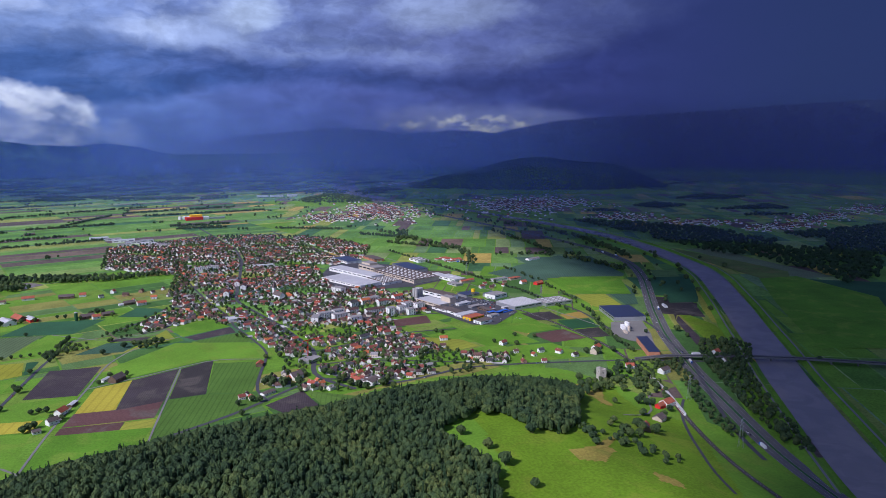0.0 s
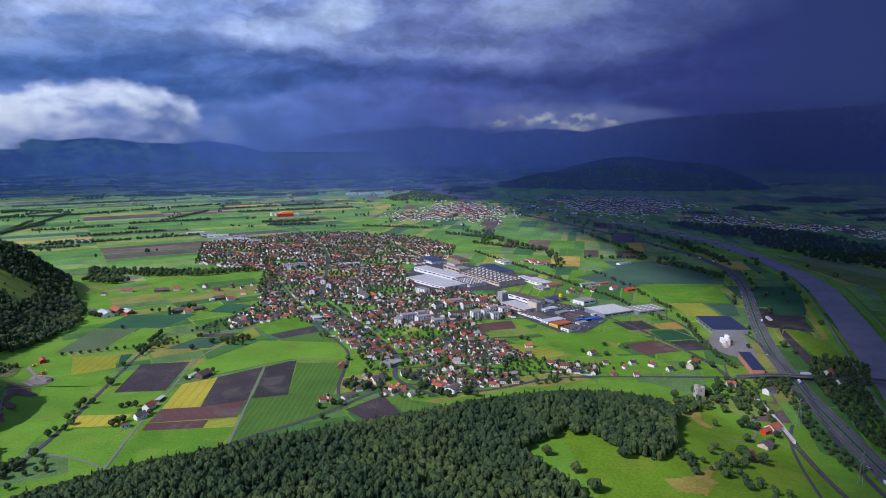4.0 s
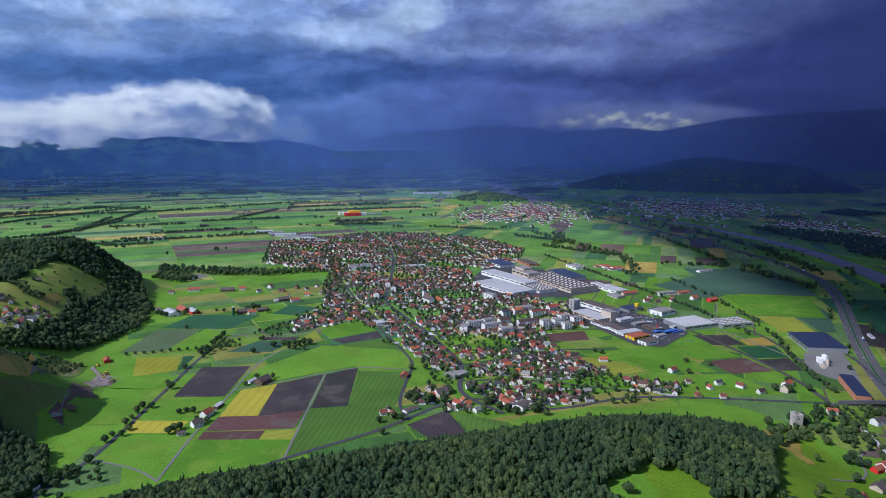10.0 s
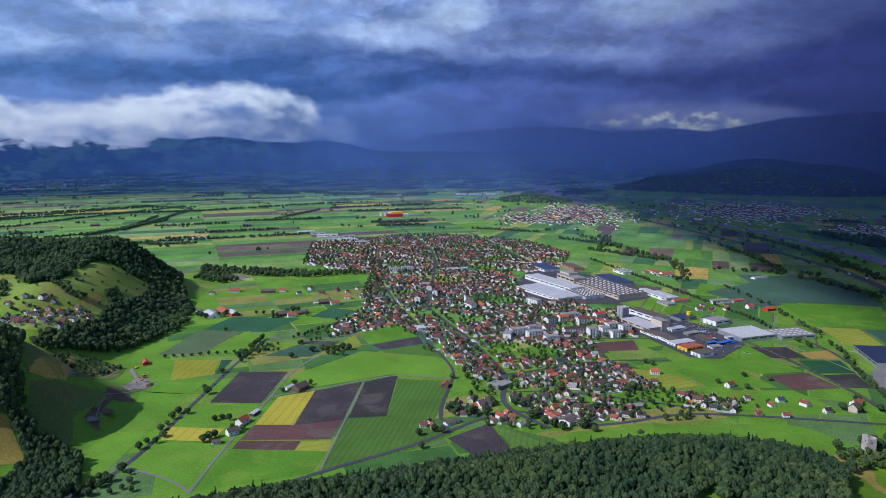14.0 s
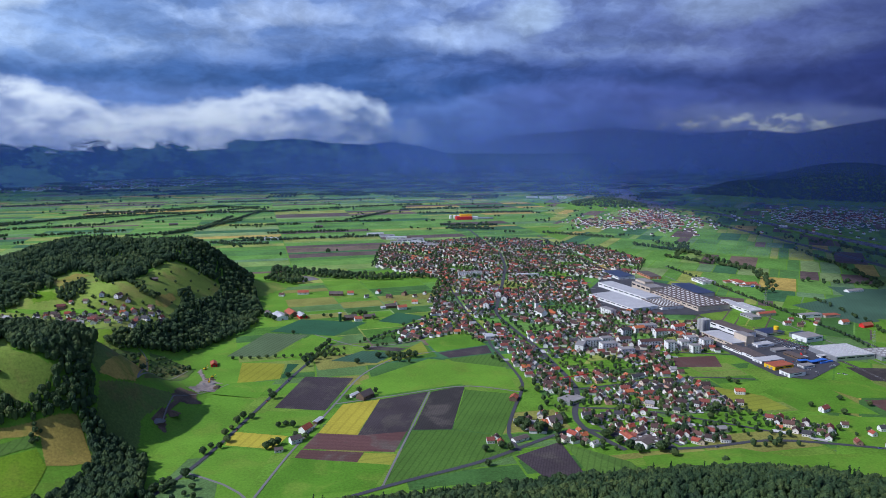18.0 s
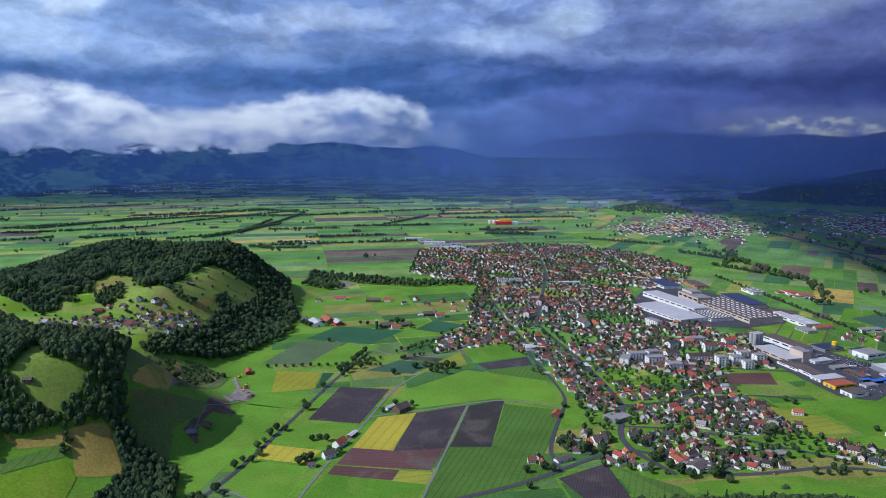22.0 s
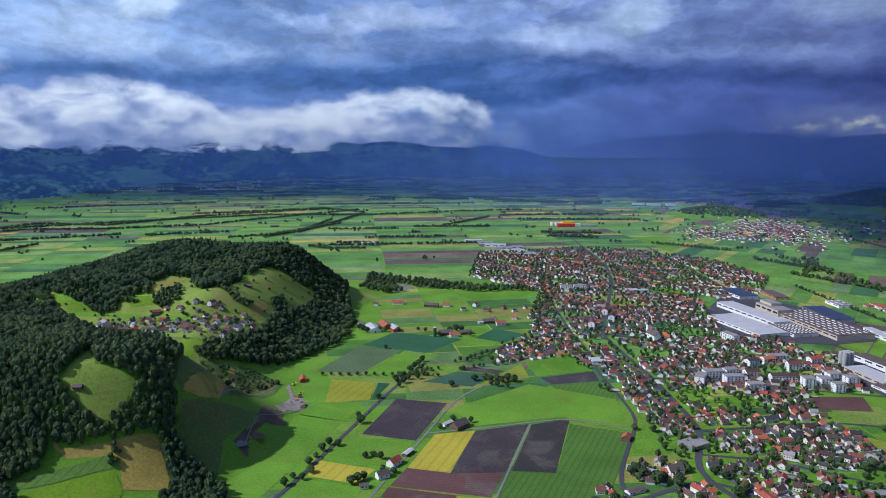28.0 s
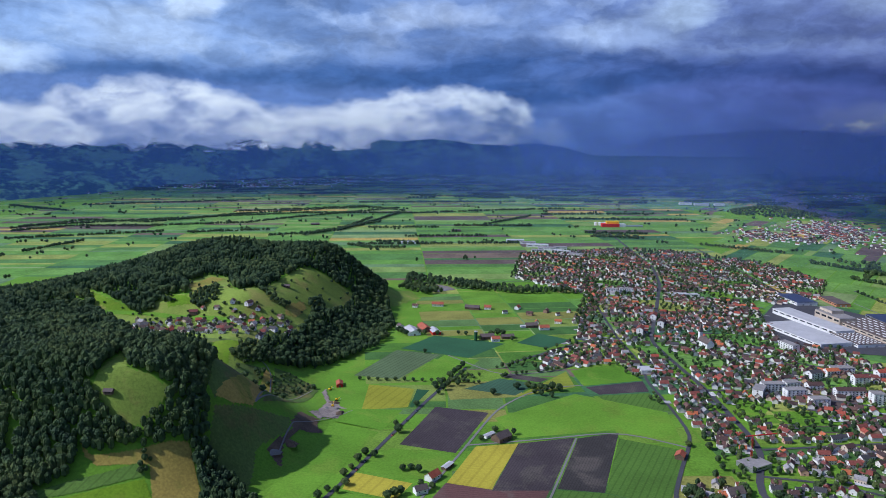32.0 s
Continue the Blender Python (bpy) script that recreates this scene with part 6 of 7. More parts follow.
# farms
FARMS = (("barn", "weathered barn with a broad brown roof", -117, 1088, 21, 14, 57, 5.5, 5, "wood", "brown_roof"), ("shed", "long low shed with a pale roof", -133, 1094, 16, 6, 60, 3, 1.2, "white_wall", "metal_roof"),
         ("barn", "white farmhouse barn with a red-brown roof", -172, 974, 15, 10, 64, 5.5, 4, "white_wall", "tile_red"), ("shed", "open shed with a grey roof", -163, 1003, 16, 6, 71, 3.4, 0.8, "wood", "metal_roof"),
         ("farmhouse", "white farmhouse with a dark roof", -177, 943, 13, 9, 40, 5.5, 3.5, "white_wall", "brown_roof"), ("shed", "small white-walled shed beside trees", -190, 918, 9, 7, 20, 3.4, 2, "white_wall", "brown_roof"),
         ("barn", "large barn with a pale grey roof", -344, 1509, 40, 22, -60, 5.5, 4.5, "white_wall", "metal_roof"), ("barn", "barn with a red-brown roof", -327, 1534, 36, 18, -58, 5.5, 5, "wood", "tile_red"),
         ("barn", "white stable with red walls", -304, 1519, 30, 15, -60, 5, 3, "red", "metal_roof"), ("farmhouse", "white farmhouse among trees", -372, 1530, 14, 10, -50, 6, 4, "white_wall", "brown_roof"),
         ("barn", "brown-roofed barn beside a dark silo", -205, 1505, 24, 14, 20, 5, 4, "wood", "brown_roof"), ("farmhouse", "farmhouse with a red roof", -188, 1492, 14, 11, 20, 5.5, 4, "white_wall", "tile_red"),
         ("barn", "long brown wooden barn with tiled roof", -170, 1515, 22, 11, 25, 4.5, 3.5, "wood", "brown_roof"), ("shed", "small red-roofed field barn", -370, 1217, 17, 9, -66, 4, 2.5, "red", "tile_red"),
         ("barn", "long red-roofed farm building", -347, 1722, 24, 11, 10, 5, 4, "white_wall", "tile_red"), ("barn", "brown barn with a long roof", -271, 1712, 30, 12, 0, 5, 4, "wood", "brown_roof"),
         ("farmhouse", "house with an orange-red roof", -240, 1720, 14, 10, 5, 5, 4, "white_wall", "tile_red"), ("barn", "wooden barn with a dark roof", -137, 1600, 22, 12, 20, 5, 4, "wood", "brown_roof"),
         ("farmhouse", "farmhouse with a red roof", -112, 1588, 18, 10, 18, 5.5, 4, "white_wall", "tile_red"), ("shed", "white plastic-covered farm shed", -150, 1596, 14, 8, 20, 3, 1.5, "white_wall", "metal_roof"),
         ("farmhouse", "red-roofed house in the meadows", -180, 1735, 12, 9, 70, 5, 4, "white_wall", "tile_red"), ("barn", "big barn with a brown ribbed roof and white gable", 226, 950, 22, 16, 46, 6, 2.4, "white_wall", "brown_roof"),
         ("shop", "low white commercial building with a red roof", 209, 966, 20, 11, -70, 5, 2, "white_wall", "tile_red"), ("shed", "red-roofed house at the field edge", 84, 1087, 13, 10, 75, 4.5, 3, "wood", "tile_red"),
         ("farmhouse", "white house with a steep dark roof", 128, 1008, 18, 12, 30, 6, 5, "white_wall", "brown_roof"), ("shed", "long low shed with a brown roof", 83, 958, 20, 9, 35, 3.2, 1.5, "white_wall", "brown_roof"),
         ("farmhouse", "red-roofed white house beside the railway", 566, 735, 17, 13, 20, 6, 4, "white_wall", "tile_red"), ("barn", "small red-walled barn annex", 552, 730, 12, 8, 20, 4.5, 3, "red", "tile_red"),
         ("farmhouse", "grey-roofed farmhouse in a walled garden", 516, 683, 14, 12, 30, 4.5, 3.5, "beige_wall", "brown_roof"), ("barn", "wooden barn among trees", 459, 632, 16, 9, 70, 4.5, 3.5, "wood", "brown_roof"),
         ("farmhouse", "red-roofed cottage among trees", 470, 645, 9, 7, 60, 4, 3, "white_wall", "tile_red"), ("house", "white house with a dark roof beside the motorway", 643, 845, 16, 11, 15, 6, 3.5, "white_wall", "brown_roof"),
         ("house", "white riverside house with a red roof", 774, 889, 12, 10, 20, 6.5, 4, "white_wall", "tile_red"), ("house", "white roadside building with a flat roof", 740, 893, 14, 9, -20, 5, 2, "white_wall", "metal_roof"),
         ("house", "white house below the wooded bank", 762, 852, 12, 9, 10, 6, 3.5, "white_wall", "brown_roof"), ("farmhouse", "half-timbered house with a dark roof", 598, 964, 14, 11, 40, 6, 5, "beige_wall", "brown_roof"),
         ("farmhouse", "house with a red roof beside the road", 612, 982, 16, 10, 30, 5, 4, "white_wall", "tile_red"), ("house", "white house with a red-brown roof", 609, 882, 12, 8, -20, 5, 3, "white_wall", "tile_red"),
         ("hut", "small dark hay hut in the clearing", -484, 886, 9, 5, 10, 3, 2, "wood", "brown_roof"), ("hut", "hay barn on the hill meadow", -560, 1450, 12, 7, 20, 3, 2.5, "wood", "brown_roof"),
         ("barn", "grey barn beside the forest track", -840, 1300, 22, 10, 20, 4, 3, "wood", "brown_roof"), ("barn", "red barn in the eastern fields", 760, 1480, 22, 12, 20, 5, 4, "red", "tile_red"),
         ("farmhouse", "white farmhouse in the eastern fields", 730, 1500, 16, 10, 20, 5.5, 4, "white_wall", "tile_red"), ("barn", "long farm shed with a grey roof", 900, 1790, 44, 14, 20, 4, 3, "white_wall", "flat_roof"),
         ("barn", "long white farm shed in the fields", 900, 1190, 22, 6, 70, 3, 1.2, "white_wall", "metal_roof"), ("farmhouse", "pink farmhouse on the plain", 610, 1560, 40, 10, 20, 6, 3, "beige_wall", "tile_red"),
         ("barn", "orange-roofed hall in the fields", 690, 1850, 30, 14, 10, 6, 3, "white_wall", "tile_red"), ("barn", "dairy barn on the far plain", -650, 2560, 50, 20, 25, 5, 4, "white_wall", "metal_roof"),
         ("barn", "brown barn on the far plain", -560, 2900, 34, 16, 25, 5, 4, "wood", "brown_roof"), ("barn", "brown barn by the field road", -1150, 2950, 34, 16, 25, 5, 4, "wood", "brown_roof"))
for name, label, x, y, w, d, t, wh, ri, wall, roof in FARMS:
    gabled(name, label, x, y, w, d, t, wh, ri, wall, roof, category="house" if "house" in name else name)
ob = thing("silo", -222, 1487, 0, 0, "tall dark green farm silo with a pale cap", "silo")
part("shell", cylinder(3.0, -0.3, 16, 14), M["grass_dark"], ob)
part("cap", cylinder(3.2, 16, 17.2, 14, 1.0), M["metal_roof"], ob, "pale domed cap")

# hamlet on the saddle
HAMLET = [(-761, 1244), (-754, 1269), (-704, 1263), (-665, 1303), (-643, 1319), (-552, 1339), (-538, 1331), (-517, 1349), (-493, 1344), (-488, 1285), (-506, 1246), (-579, 1211), (-652, 1208), (-697, 1204)]
r = np.random.default_rng(61)
for x, y in spread(HAMLET, 12.5, 5000, 62)[:72]:
    copy_thing(kinds[int(r.integers(0, len(kinds)))], pose(x, y, float(height(x, y)) - 0.3, 0, 0, r.uniform(-30, 30) + r.choice((0, 90))))
for x, y in ((-30, 1400), (360, 1130), (430, 985), (455, 1000), (480, 1010), (500, 985), (520, 1000), (545, 985), (420, 1010), (560, 960), (470, 960), (500, 950), (380, 1080), (395, 1120),
             (290, 955), (320, 962), (480, 1060), (-390, 1700), (-150, 1690), (-120, 1720), (-95, 1700), (-75, 1730), (-60, 1650), (-90, 1640), (-130, 1630), (-200, 1690),
             (640, 1480), (655, 1500), (675, 1490), (640, 1520), (690, 1520), (620, 1490), (60, 945), (55, 962), (48, 950), (660, 1850), (700, 1830)):
    copy_thing(kinds[int(r.integers(0, len(kinds)))], pose(x, y, float(height(x, y)), 0, 0, r.uniform(-20, 30) + r.choice((0, 90))))

# ---- bridge, overpass, train, traffic ----
def deck(name, label, points, width, z, thick=1.2, piers=(), category="bridge"):
    """A bridge deck with parapets and piers; z: heights along the line."""
    q, d = along(points, 12)
    side = np.stack([-d[:, 1], d[:, 0]], 1)
    zz = np.interp(np.linspace(0, 1, len(q)), np.linspace(0, 1, len(z)), z)
    ob = tagged(new(name), label, category)

    def strip(o0, o1, h0, h1):
        rows = [np.c_[q + side * o, zz + h] for o, h in ((o0, h0), (o1, h0), (o1, h1), (o0, h1))]
        v = np.stack(rows, 1).reshape(-1, 3)
        f = [(4 * i + a, 4 * i + (a + 1) % 4, 4 * i + 4 + (a + 1) % 4, 4 * i + 4 + a) for i in range(len(q) - 1) for a in range(4)]
        return list(map(tuple, v)), f + [(3, 2, 1, 0), tuple(len(v) - 4 + k for k in range(4))]

    part("deck", strip(-width / 2, width / 2, -thick, 0), M["old_concrete"], ob)
    part("carriageway", strip(-width / 2 + 0.8, width / 2 - 0.8, 0.004, 0.08), M["asphalt"], ob)
    for s in (-1, 1):
        part("parapet", strip(s * width / 2 - 0.2, s * width / 2 + 0.2, 0.004, 1.0), M["old_concrete"], ob)
    for px, py in piers:
        i = int(((q - (px, py)) ** 2).sum(1).argmin())
        part("pier", moved(box(-1.0, 1.0, -1.0, 1.0, -1.0, zz[i] - thick - 0.002), q[i, 0], q[i, 1]), M["old_concrete"], ob)
    return ob


deck("overpass", "concrete road overpass across the motorway and slip roads", ((640, 913), (690, 897), (735, 876), (790, 858)), 9, (1.5, 6.2, 6.4, 5.4), 1.0, ((668, 905), (700, 893), (716, 884), (738, 875)))
deck("river_bridge", "long concrete road bridge over the river", ((790, 858), (860, 820), (967, 748), (1080, 672), (1200, 592)), 9.5, (5.4, 7.0, 7.2, 7.0, 5.0), 1.6,
     ((835, 835), (868, 815), (905, 790), (940, 766), (975, 742), (1020, 712), (1070, 680), (1120, 646)))
q, d = along(RAIL, 27)
seat = [i for i in range(len(q)) if 690 < q[i, 1] < 905]
for i in seat[:6]:
    x, y = q[i]
    t = math.degrees(math.atan2(d[i, 1], d[i, 0]))
    ob = thing("train_coach", x, y, 0.55, t, "white railway coach with a dark window band", "train", "coaches of the train")
    part("body", box(-12.6, 12.6, -1.45, 1.45, 0.7, 3.9), M["white_wall"], ob)
    part("roof", box(-12.6, 12.6, -1.35, 1.35, 3.9, 4.2), M["metal_roof"], ob)
    part("window_band", box(-11.8, 11.8, -1.5, 1.5, 2.1, 3.0), M["glass"], ob)
    part("skirt", box(-12.4, 12.4, -1.48, 1.48, 0.75, 1.1), M["red"], ob, "red lower stripe")
    for bx in (-9, 9):
        part("bogie", box(bx - 1.6, bx + 1.6, -1.1, 1.1, 0.0, 0.7), M["steel"], ob)

CAR_PAINT = varied("car_paint", ((0, (0.75, 0.75, 0.76)), (0.35, (0.06, 0.06, 0.07)), (0.55, (0.35, 0.36, 0.38)), (0.72, (0.10, 0.14, 0.30)), (0.84, (0.45, 0.05, 0.05))), rough=0.3, dark=0.95, spec=0.5)
RUBBER = surface("tyre_rubber", (0.03, 0.03, 0.03), 0.8)


def car(label):
    ob = thing("car", 0, 0, 0, 0, label, "car", "cars on the roads")
    body = ([(-2.1, -0.88, 0.35), (2.1, -0.88, 0.35), (2.1, 0.88, 0.35), (-2.1, 0.88, 0.35), (-2.1, -0.88, 0.95), (2.05, -0.85, 0.8), (2.05, 0.85, 0.8), (-2.1, 0.88, 0.95)], box(0, 1, 0, 1, 0, 1)[1])
    body = (body[0], [(0, 3, 2, 1), (4, 5, 6, 7), (0, 1, 5, 4), (1, 2, 6, 5), (2, 3, 7, 6), (3, 0, 4, 7)])
    part("body", body, CAR_PAINT, ob)
    cab = [(-1.9, -0.8, 0.952), (1.0, -0.8, 0.90), (1.0, 0.8, 0.90), (-1.9, 0.8, 0.952), (-1.4, -0.66, 1.48), (0.3, -0.66, 1.5), (0.3, 0.66, 1.5), (-1.4, 0.66, 1.48)]
    part("cabin", (cab, body[1]), M["glass"], ob)
    for sx in (-1.3, 1.3):
        for sy in (-0.86, 0.86):
            w = [(sx + 0.33 * math.cos(a), sy + o, 0.33 + 0.33 * math.sin(a)) for o in (-0.1, 0.1) for a in np.arange(8) * 0.7854]
            tyre = part("wheel", (w, [(k, (k + 1) % 8, 8 + (k + 1) % 8, 8 + k) for k in range(8)] + [tuple(range(7, -1, -1)), tuple(range(8, 16))]), RUBBER, ob)
            out = math.copysign(0.12, sy)
            rim = [(sx + 0.2 * math.cos(a), sy + o, 0.33 + 0.2 * math.sin(a)) for o in (0.0, out) for a in np.arange(8) * 0.7854]
            part("rim", (rim, [(k, (k + 1) % 8, 8 + (k + 1) % 8, 8 + k) for k in range(8)] + [tuple(range(8, 16))]), M["steel"], tyre)
    return ob


def lorry(label, paint):
    ob = thing("lorry", 0, 0, 0, 0, label, "lorry", "lorries on the motorway")
    part("cab", box(5.0, 7.2, -1.2, 1.2, 0.6, 3.2), paint, ob)
    part("load_box", box(-6.5, 4.6, -1.25, 1.25, 1.0, 3.9), M["white_wall"], ob)
    part("windscreen", box(7.2, 7.26, -1.1, 1.1, 1.9, 2.9), M["glass"], ob)
    part("chassis", box(-6.4, 7.0, -0.6, 0.6, 0.55, 1.0), M["steel"], ob)
    for sx in (-5.4, -4.2, 3.0, 6.0):
        for sy in (-1.05, 1.05):
            w = [(sx + 0.5 * math.cos(a), sy + o, 0.5 + 0.5 * math.sin(a)) for o in (-0.16, 0.16) for a in np.arange(8) * 0.7854]
            part("wheel", (w, [(k, (k + 1) % 8, 8 + (k + 1) % 8, 8 + k) for k in range(8)] + [tuple(range(7, -1, -1)), tuple(range(8, 16))]), RUBBER, ob)
    return ob


first_car, first_lorry = car("passenger car driving on the asphalt road"), None
q, d = along(MOTORWAY, 4)
usable = [i for i in range(len(q)) if 560 < q[i, 1] < 2100]
r = np.random.default_rng(71)
placed = 0
for i in r.choice(usable, 40, replace=False):
    lane = r.choice((-10.2, -5.0, 5.0, 10.2))
    x, y = q[i] + np.array((-d[i, 1], d[i, 0])) * lane
    t = math.degrees(math.atan2(d[i, 1], d[i, 0])) + (180 if lane < 0 else 0)
    m = pose(x, y, 0.32, 0, 0, t)
    if placed % 7 == 6:
        if first_lorry is None:
            first_lorry = lorry("articulated lorry with a white load box", M["blue"])
            first_lorry.matrix_world = m
        else:
            copy_thing(first_lorry, m)
    elif placed == 0:
        first_car.matrix_world = m
    else:
        copy_thing(first_car, m)
    placed += 1
for s in STREETS[:4]:
    q, d = along(s, 5)
    for i in r.choice(len(q) - 2, 9, replace=False):
        x, y = q[i] + np.array((-d[i, 1], d[i, 0])) * 1.6
        if height(x, y) < 1 and not 640 < x < 800:
            copy_thing(first_car, pose(x, y, 0.30, 0, 0, math.degrees(math.atan2(d[i, 1], d[i, 0]))))
for i in range(26):
    x, y = 560 + 5.4 * (i % 9), 1330 + 9 * (i // 9)
    copy_thing(first_car, pose(x, y, 0.1, 0, 0, 20))

for i in range(70):
    if i < 40:
        x, y = 555 + 7 * (i % 8) + r.normal(0, 0.5), 1345 + 11 * (i // 8) + r.normal(0, 0.5)
    else:
        x, y = r.uniform(470, 600), r.uniform(1200, 1390)
        if x < 500 + (y - 1200) * 0.1:
            x += 45
    copy_thing(first_car, pose(x, y, 0.1, 0, 0, 20 + r.choice((0, 90))))

# crane over the building site
ob = thing("tower_crane", 159, 1095, 0, 25, "slender red tower crane over a building site", "crane")
for sx in (-0.7, 0.7):
    for sy in (-0.7, 0.7):
        part("mast", box(sx - 0.12, sx + 0.12, sy - 0.12, sy + 0.12, 0, 30), M["red"], ob)
for k in range(12):
    part("brace", ([(-0.7, -0.75, 2.4 * k), (-0.55, -0.75, 2.4 * k), (0.7, -0.75, 2.4 * k + 2.4), (0.55, -0.75, 2.4 * k + 2.4), (-0.7, -0.65, 2.4 * k), (-0.55, -0.65, 2.4 * k), (0.7, -0.65, 2.4 * k + 2.4), (0.55, -0.65, 2.4 * k + 2.4)],
                    [(0, 1, 2, 3), (7, 6, 5, 4), (0, 4, 5, 1), (2, 6, 7, 3)]), M["red"], ob)
jib = part("jib", box(-9, 30, -0.4, 0.4, 30, 31), M["red"], ob)
part("counterweight", box(-9, -6.5, -0.9, 0.9, 28.4, 29.99), M["concrete"], jib)


def pylon(x, y):
    """A lattice mast with three pairs of arms."""
    ob = thing("pylon", x, y, float(height(x, y)), 30, "grey steel lattice power pylon", "pylon", "power pylons")
    for sx in (-1, 1):
        for sy in (-1, 1):
            v = [(sx * 2.4 + a, sy * 2.4 + c, -0.3) for a, c in ((-.12, -.12), (.12, -.12), (.12, .12), (-.12, .12))] + [(sx * 0.4 + a, sy * 0.4 + c, 34) for a, c in ((-.1, -.1), (.1, -.1), (.1, .1), (-.1, .1))]
            part("leg", (v, box(0, 1, 0, 1, 0, 1)[1][:0] + [(0, 1, 5, 4), (1, 2, 6, 5), (2, 3, 7, 6), (3, 0, 4, 7), (4, 5, 6, 7)]), M["steel"], ob)
    for z, half in ((22, 6.5), (27, 8), (32, 5)):
        part("arm", ([(-half, -0.15, z + 1), (half, -0.15, z + 1), (half, 0.15, z + 1), (-half, 0.15, z + 1), (-0.8, -0.3, z), (0.8, -0.3, z), (0.8, 0.3, z), (-0.8, 0.3, z)],
                      [(0, 1, 2, 3), (0, 4, 5, 1), (2, 6, 7, 3), (4, 7, 6, 5), (0, 3, 7, 4), (1, 5, 6, 2)]), M["steel"], ob)


for x, y in ((606, 742), (560, 596), (690, 1330), (640, 1640)):
    pylon(x, y)

copy_thing(first_lorry, pose(-301, 798, 0.4, 0, 0, 75))
copy_thing(first_lorry, pose(-309, 768, 0.4, 0, 0, 20))


# ---- quarry and hill meadows ----
def patch(name, mat, label, poly, lift=0.35, gap=4.5, category="meadow"):
    """A piece of hillside of its own surface, laid over the ground."""
    p = np.array(poly, float)
    xs, ys = np.arange(p[:, 0].min(), p[:, 0].max() + gap, gap), np.arange(p[:, 1].min(), p[:, 1].max() + gap, gap)
    gx2, gy2 = np.meshgrid(xs, ys)
    ok = inside(gx2 + 0.37 * gap * np.sin(gy2 / 17), gy2 + 0.37 * gap * np.sin(gx2 / 13), poly)
    idx2 = np.arange(gx2.size).reshape(gx2.shape)
    keep = ok[:-1, :-1] & ok[1:, :-1] & ok[:-1, 1:] & ok[1:, 1:]
    quads2 = np.stack([idx2[:-1, :-1], idx2[:-1, 1:], idx2[1:, 1:], idx2[1:, :-1]], -1)[keep]
    v = np.c_[gx2.ravel(), gy2.ravel(), height(gx2, gy2).ravel() + lift]
    used, back2 = np.unique(quads2.ravel(), return_inverse=True)
    ob = big_mesh(name, v[used], back2, np.full(len(quads2), 4), M[mat])
    ob.data.shade_smooth()
    return tagged(ob, label, category, kind="structure")


patch("hill_meadow", "hay", "brown dry meadow in a forest clearing", [(-498, 856), (-480, 851), (-459, 862), (-440, 874), (-421, 890), (-406, 900), (-399, 896), (-371, 868), (-392, 852), (-411, 842), (-429, 866), (-469, 846), (-484, 846)], 0.5, 1.2)
patch("hill_meadow", "grass_rows", "mown hay meadow below the clearing", [(-508, 805), (-485, 826), (-435, 867), (-427, 858), (-469, 821), (-497, 800)], 0.6, 1.2)
patch("hill_meadow", "lush", "bright green meadow below the clearing", [(-490, 800), (-469, 821), (-427, 857), (-409, 843), (-400, 800), (-420, 770)], 0.5, 1.2)
patch("hill_meadow", "dry", "yellow-green forest clearing on the knoll", [(-514, 948), (-503, 901), (-503, 882), (-488, 879), (-469, 873), (-450, 879), (-437, 899), (-430, 917), (-445, 915), (-459, 914), (-475, 909)], 0.4, 2.5)
patch("hill_meadow", "dry", "yellow-green sloping hill meadow", BACK_OPEN, 0.4, 4)
patch("hill_meadow", "lush", "bright green meadow above the hamlet", [(-889, 1348), (-839, 1326), (-782, 1314), (-750, 1298), (-747, 1280), (-803, 1298), (-844, 1311)], 0.6, 3)
patch("hill_meadow", "lush", "green hollow in the hill meadow", [(-732, 1342), (-689, 1343), (-665, 1322), (-707, 1313)], 0.6, 3)
patch("hill_meadow", "hay", "brown dry bank on the hill meadow", [(-729, 1405), (-716, 1420), (-710, 1452), (-676, 1450), (-689, 1406), (-670, 1344), (-683, 1344)], 0.7, 3)
patch("hill_meadow", "hay", "dry brown pasture on the hill meadow", [(-530, 1378), (-522, 1440), (-505, 1417), (-506, 1368), (-520, 1350)], 0.7, 3)
patch("hill_meadow", "lush", "green paddock below the hamlet", [(-557, 1176), (-534, 1198), (-514, 1210), (-508, 1158), (-435, 1003)], 0.6, 3)
patch("hill_meadow", "rough", "rough pasture slope in the hollow", [(-600, 1190), (-523, 1205), (-500, 1150), (-470, 1180), (-410, 1010), (-405, 950), (-430, 960), (-450, 1010), (-500, 1165)], 0.4, 1.6)
patch("hill_meadow", "hay", "brown dry grass slope above the gravel pit", [(-409, 952), (-413, 1005), (-468, 1183), (-453, 1180), (-392, 1029), (-384, 994), (-394, 969)], 0.7, 1.5)
patch("hill_meadow", "rough", "scrubby bank beside the gravel pit", [(-462, 1199), (-443, 1213), (-406, 1209), (-389, 1189), (-385, 1014), (-447, 1168)], 0.55, 1.5)
patch("hill_meadow", "rough", "rough grass slope below the forest", [(-405, 945), (-384, 994), (-364, 1045), (-352, 1011), (-361, 953), (-350, 924), (-335, 870), (-340, 800), (-366, 760), (-372, 860)], 0.45, 2.0)
patch("hill_meadow", "dry", "bright meadow on the eastern flank of the knoll", [(-500, 1700), (-440, 1840), (-400, 1780), (-430, 1640)], 0.4, 5)
patch("hill_meadow", "lush", "sunlit lush meadow on the castle hill", [(259, 655), (327, 705), (397, 757), (484, 840), (543, 832), (520, 735), (560, 660), (500, 560), (440, 450), (300, 440), (183, 480), (226, 520), (251, 541), (252, 594)], 0.3, 4)
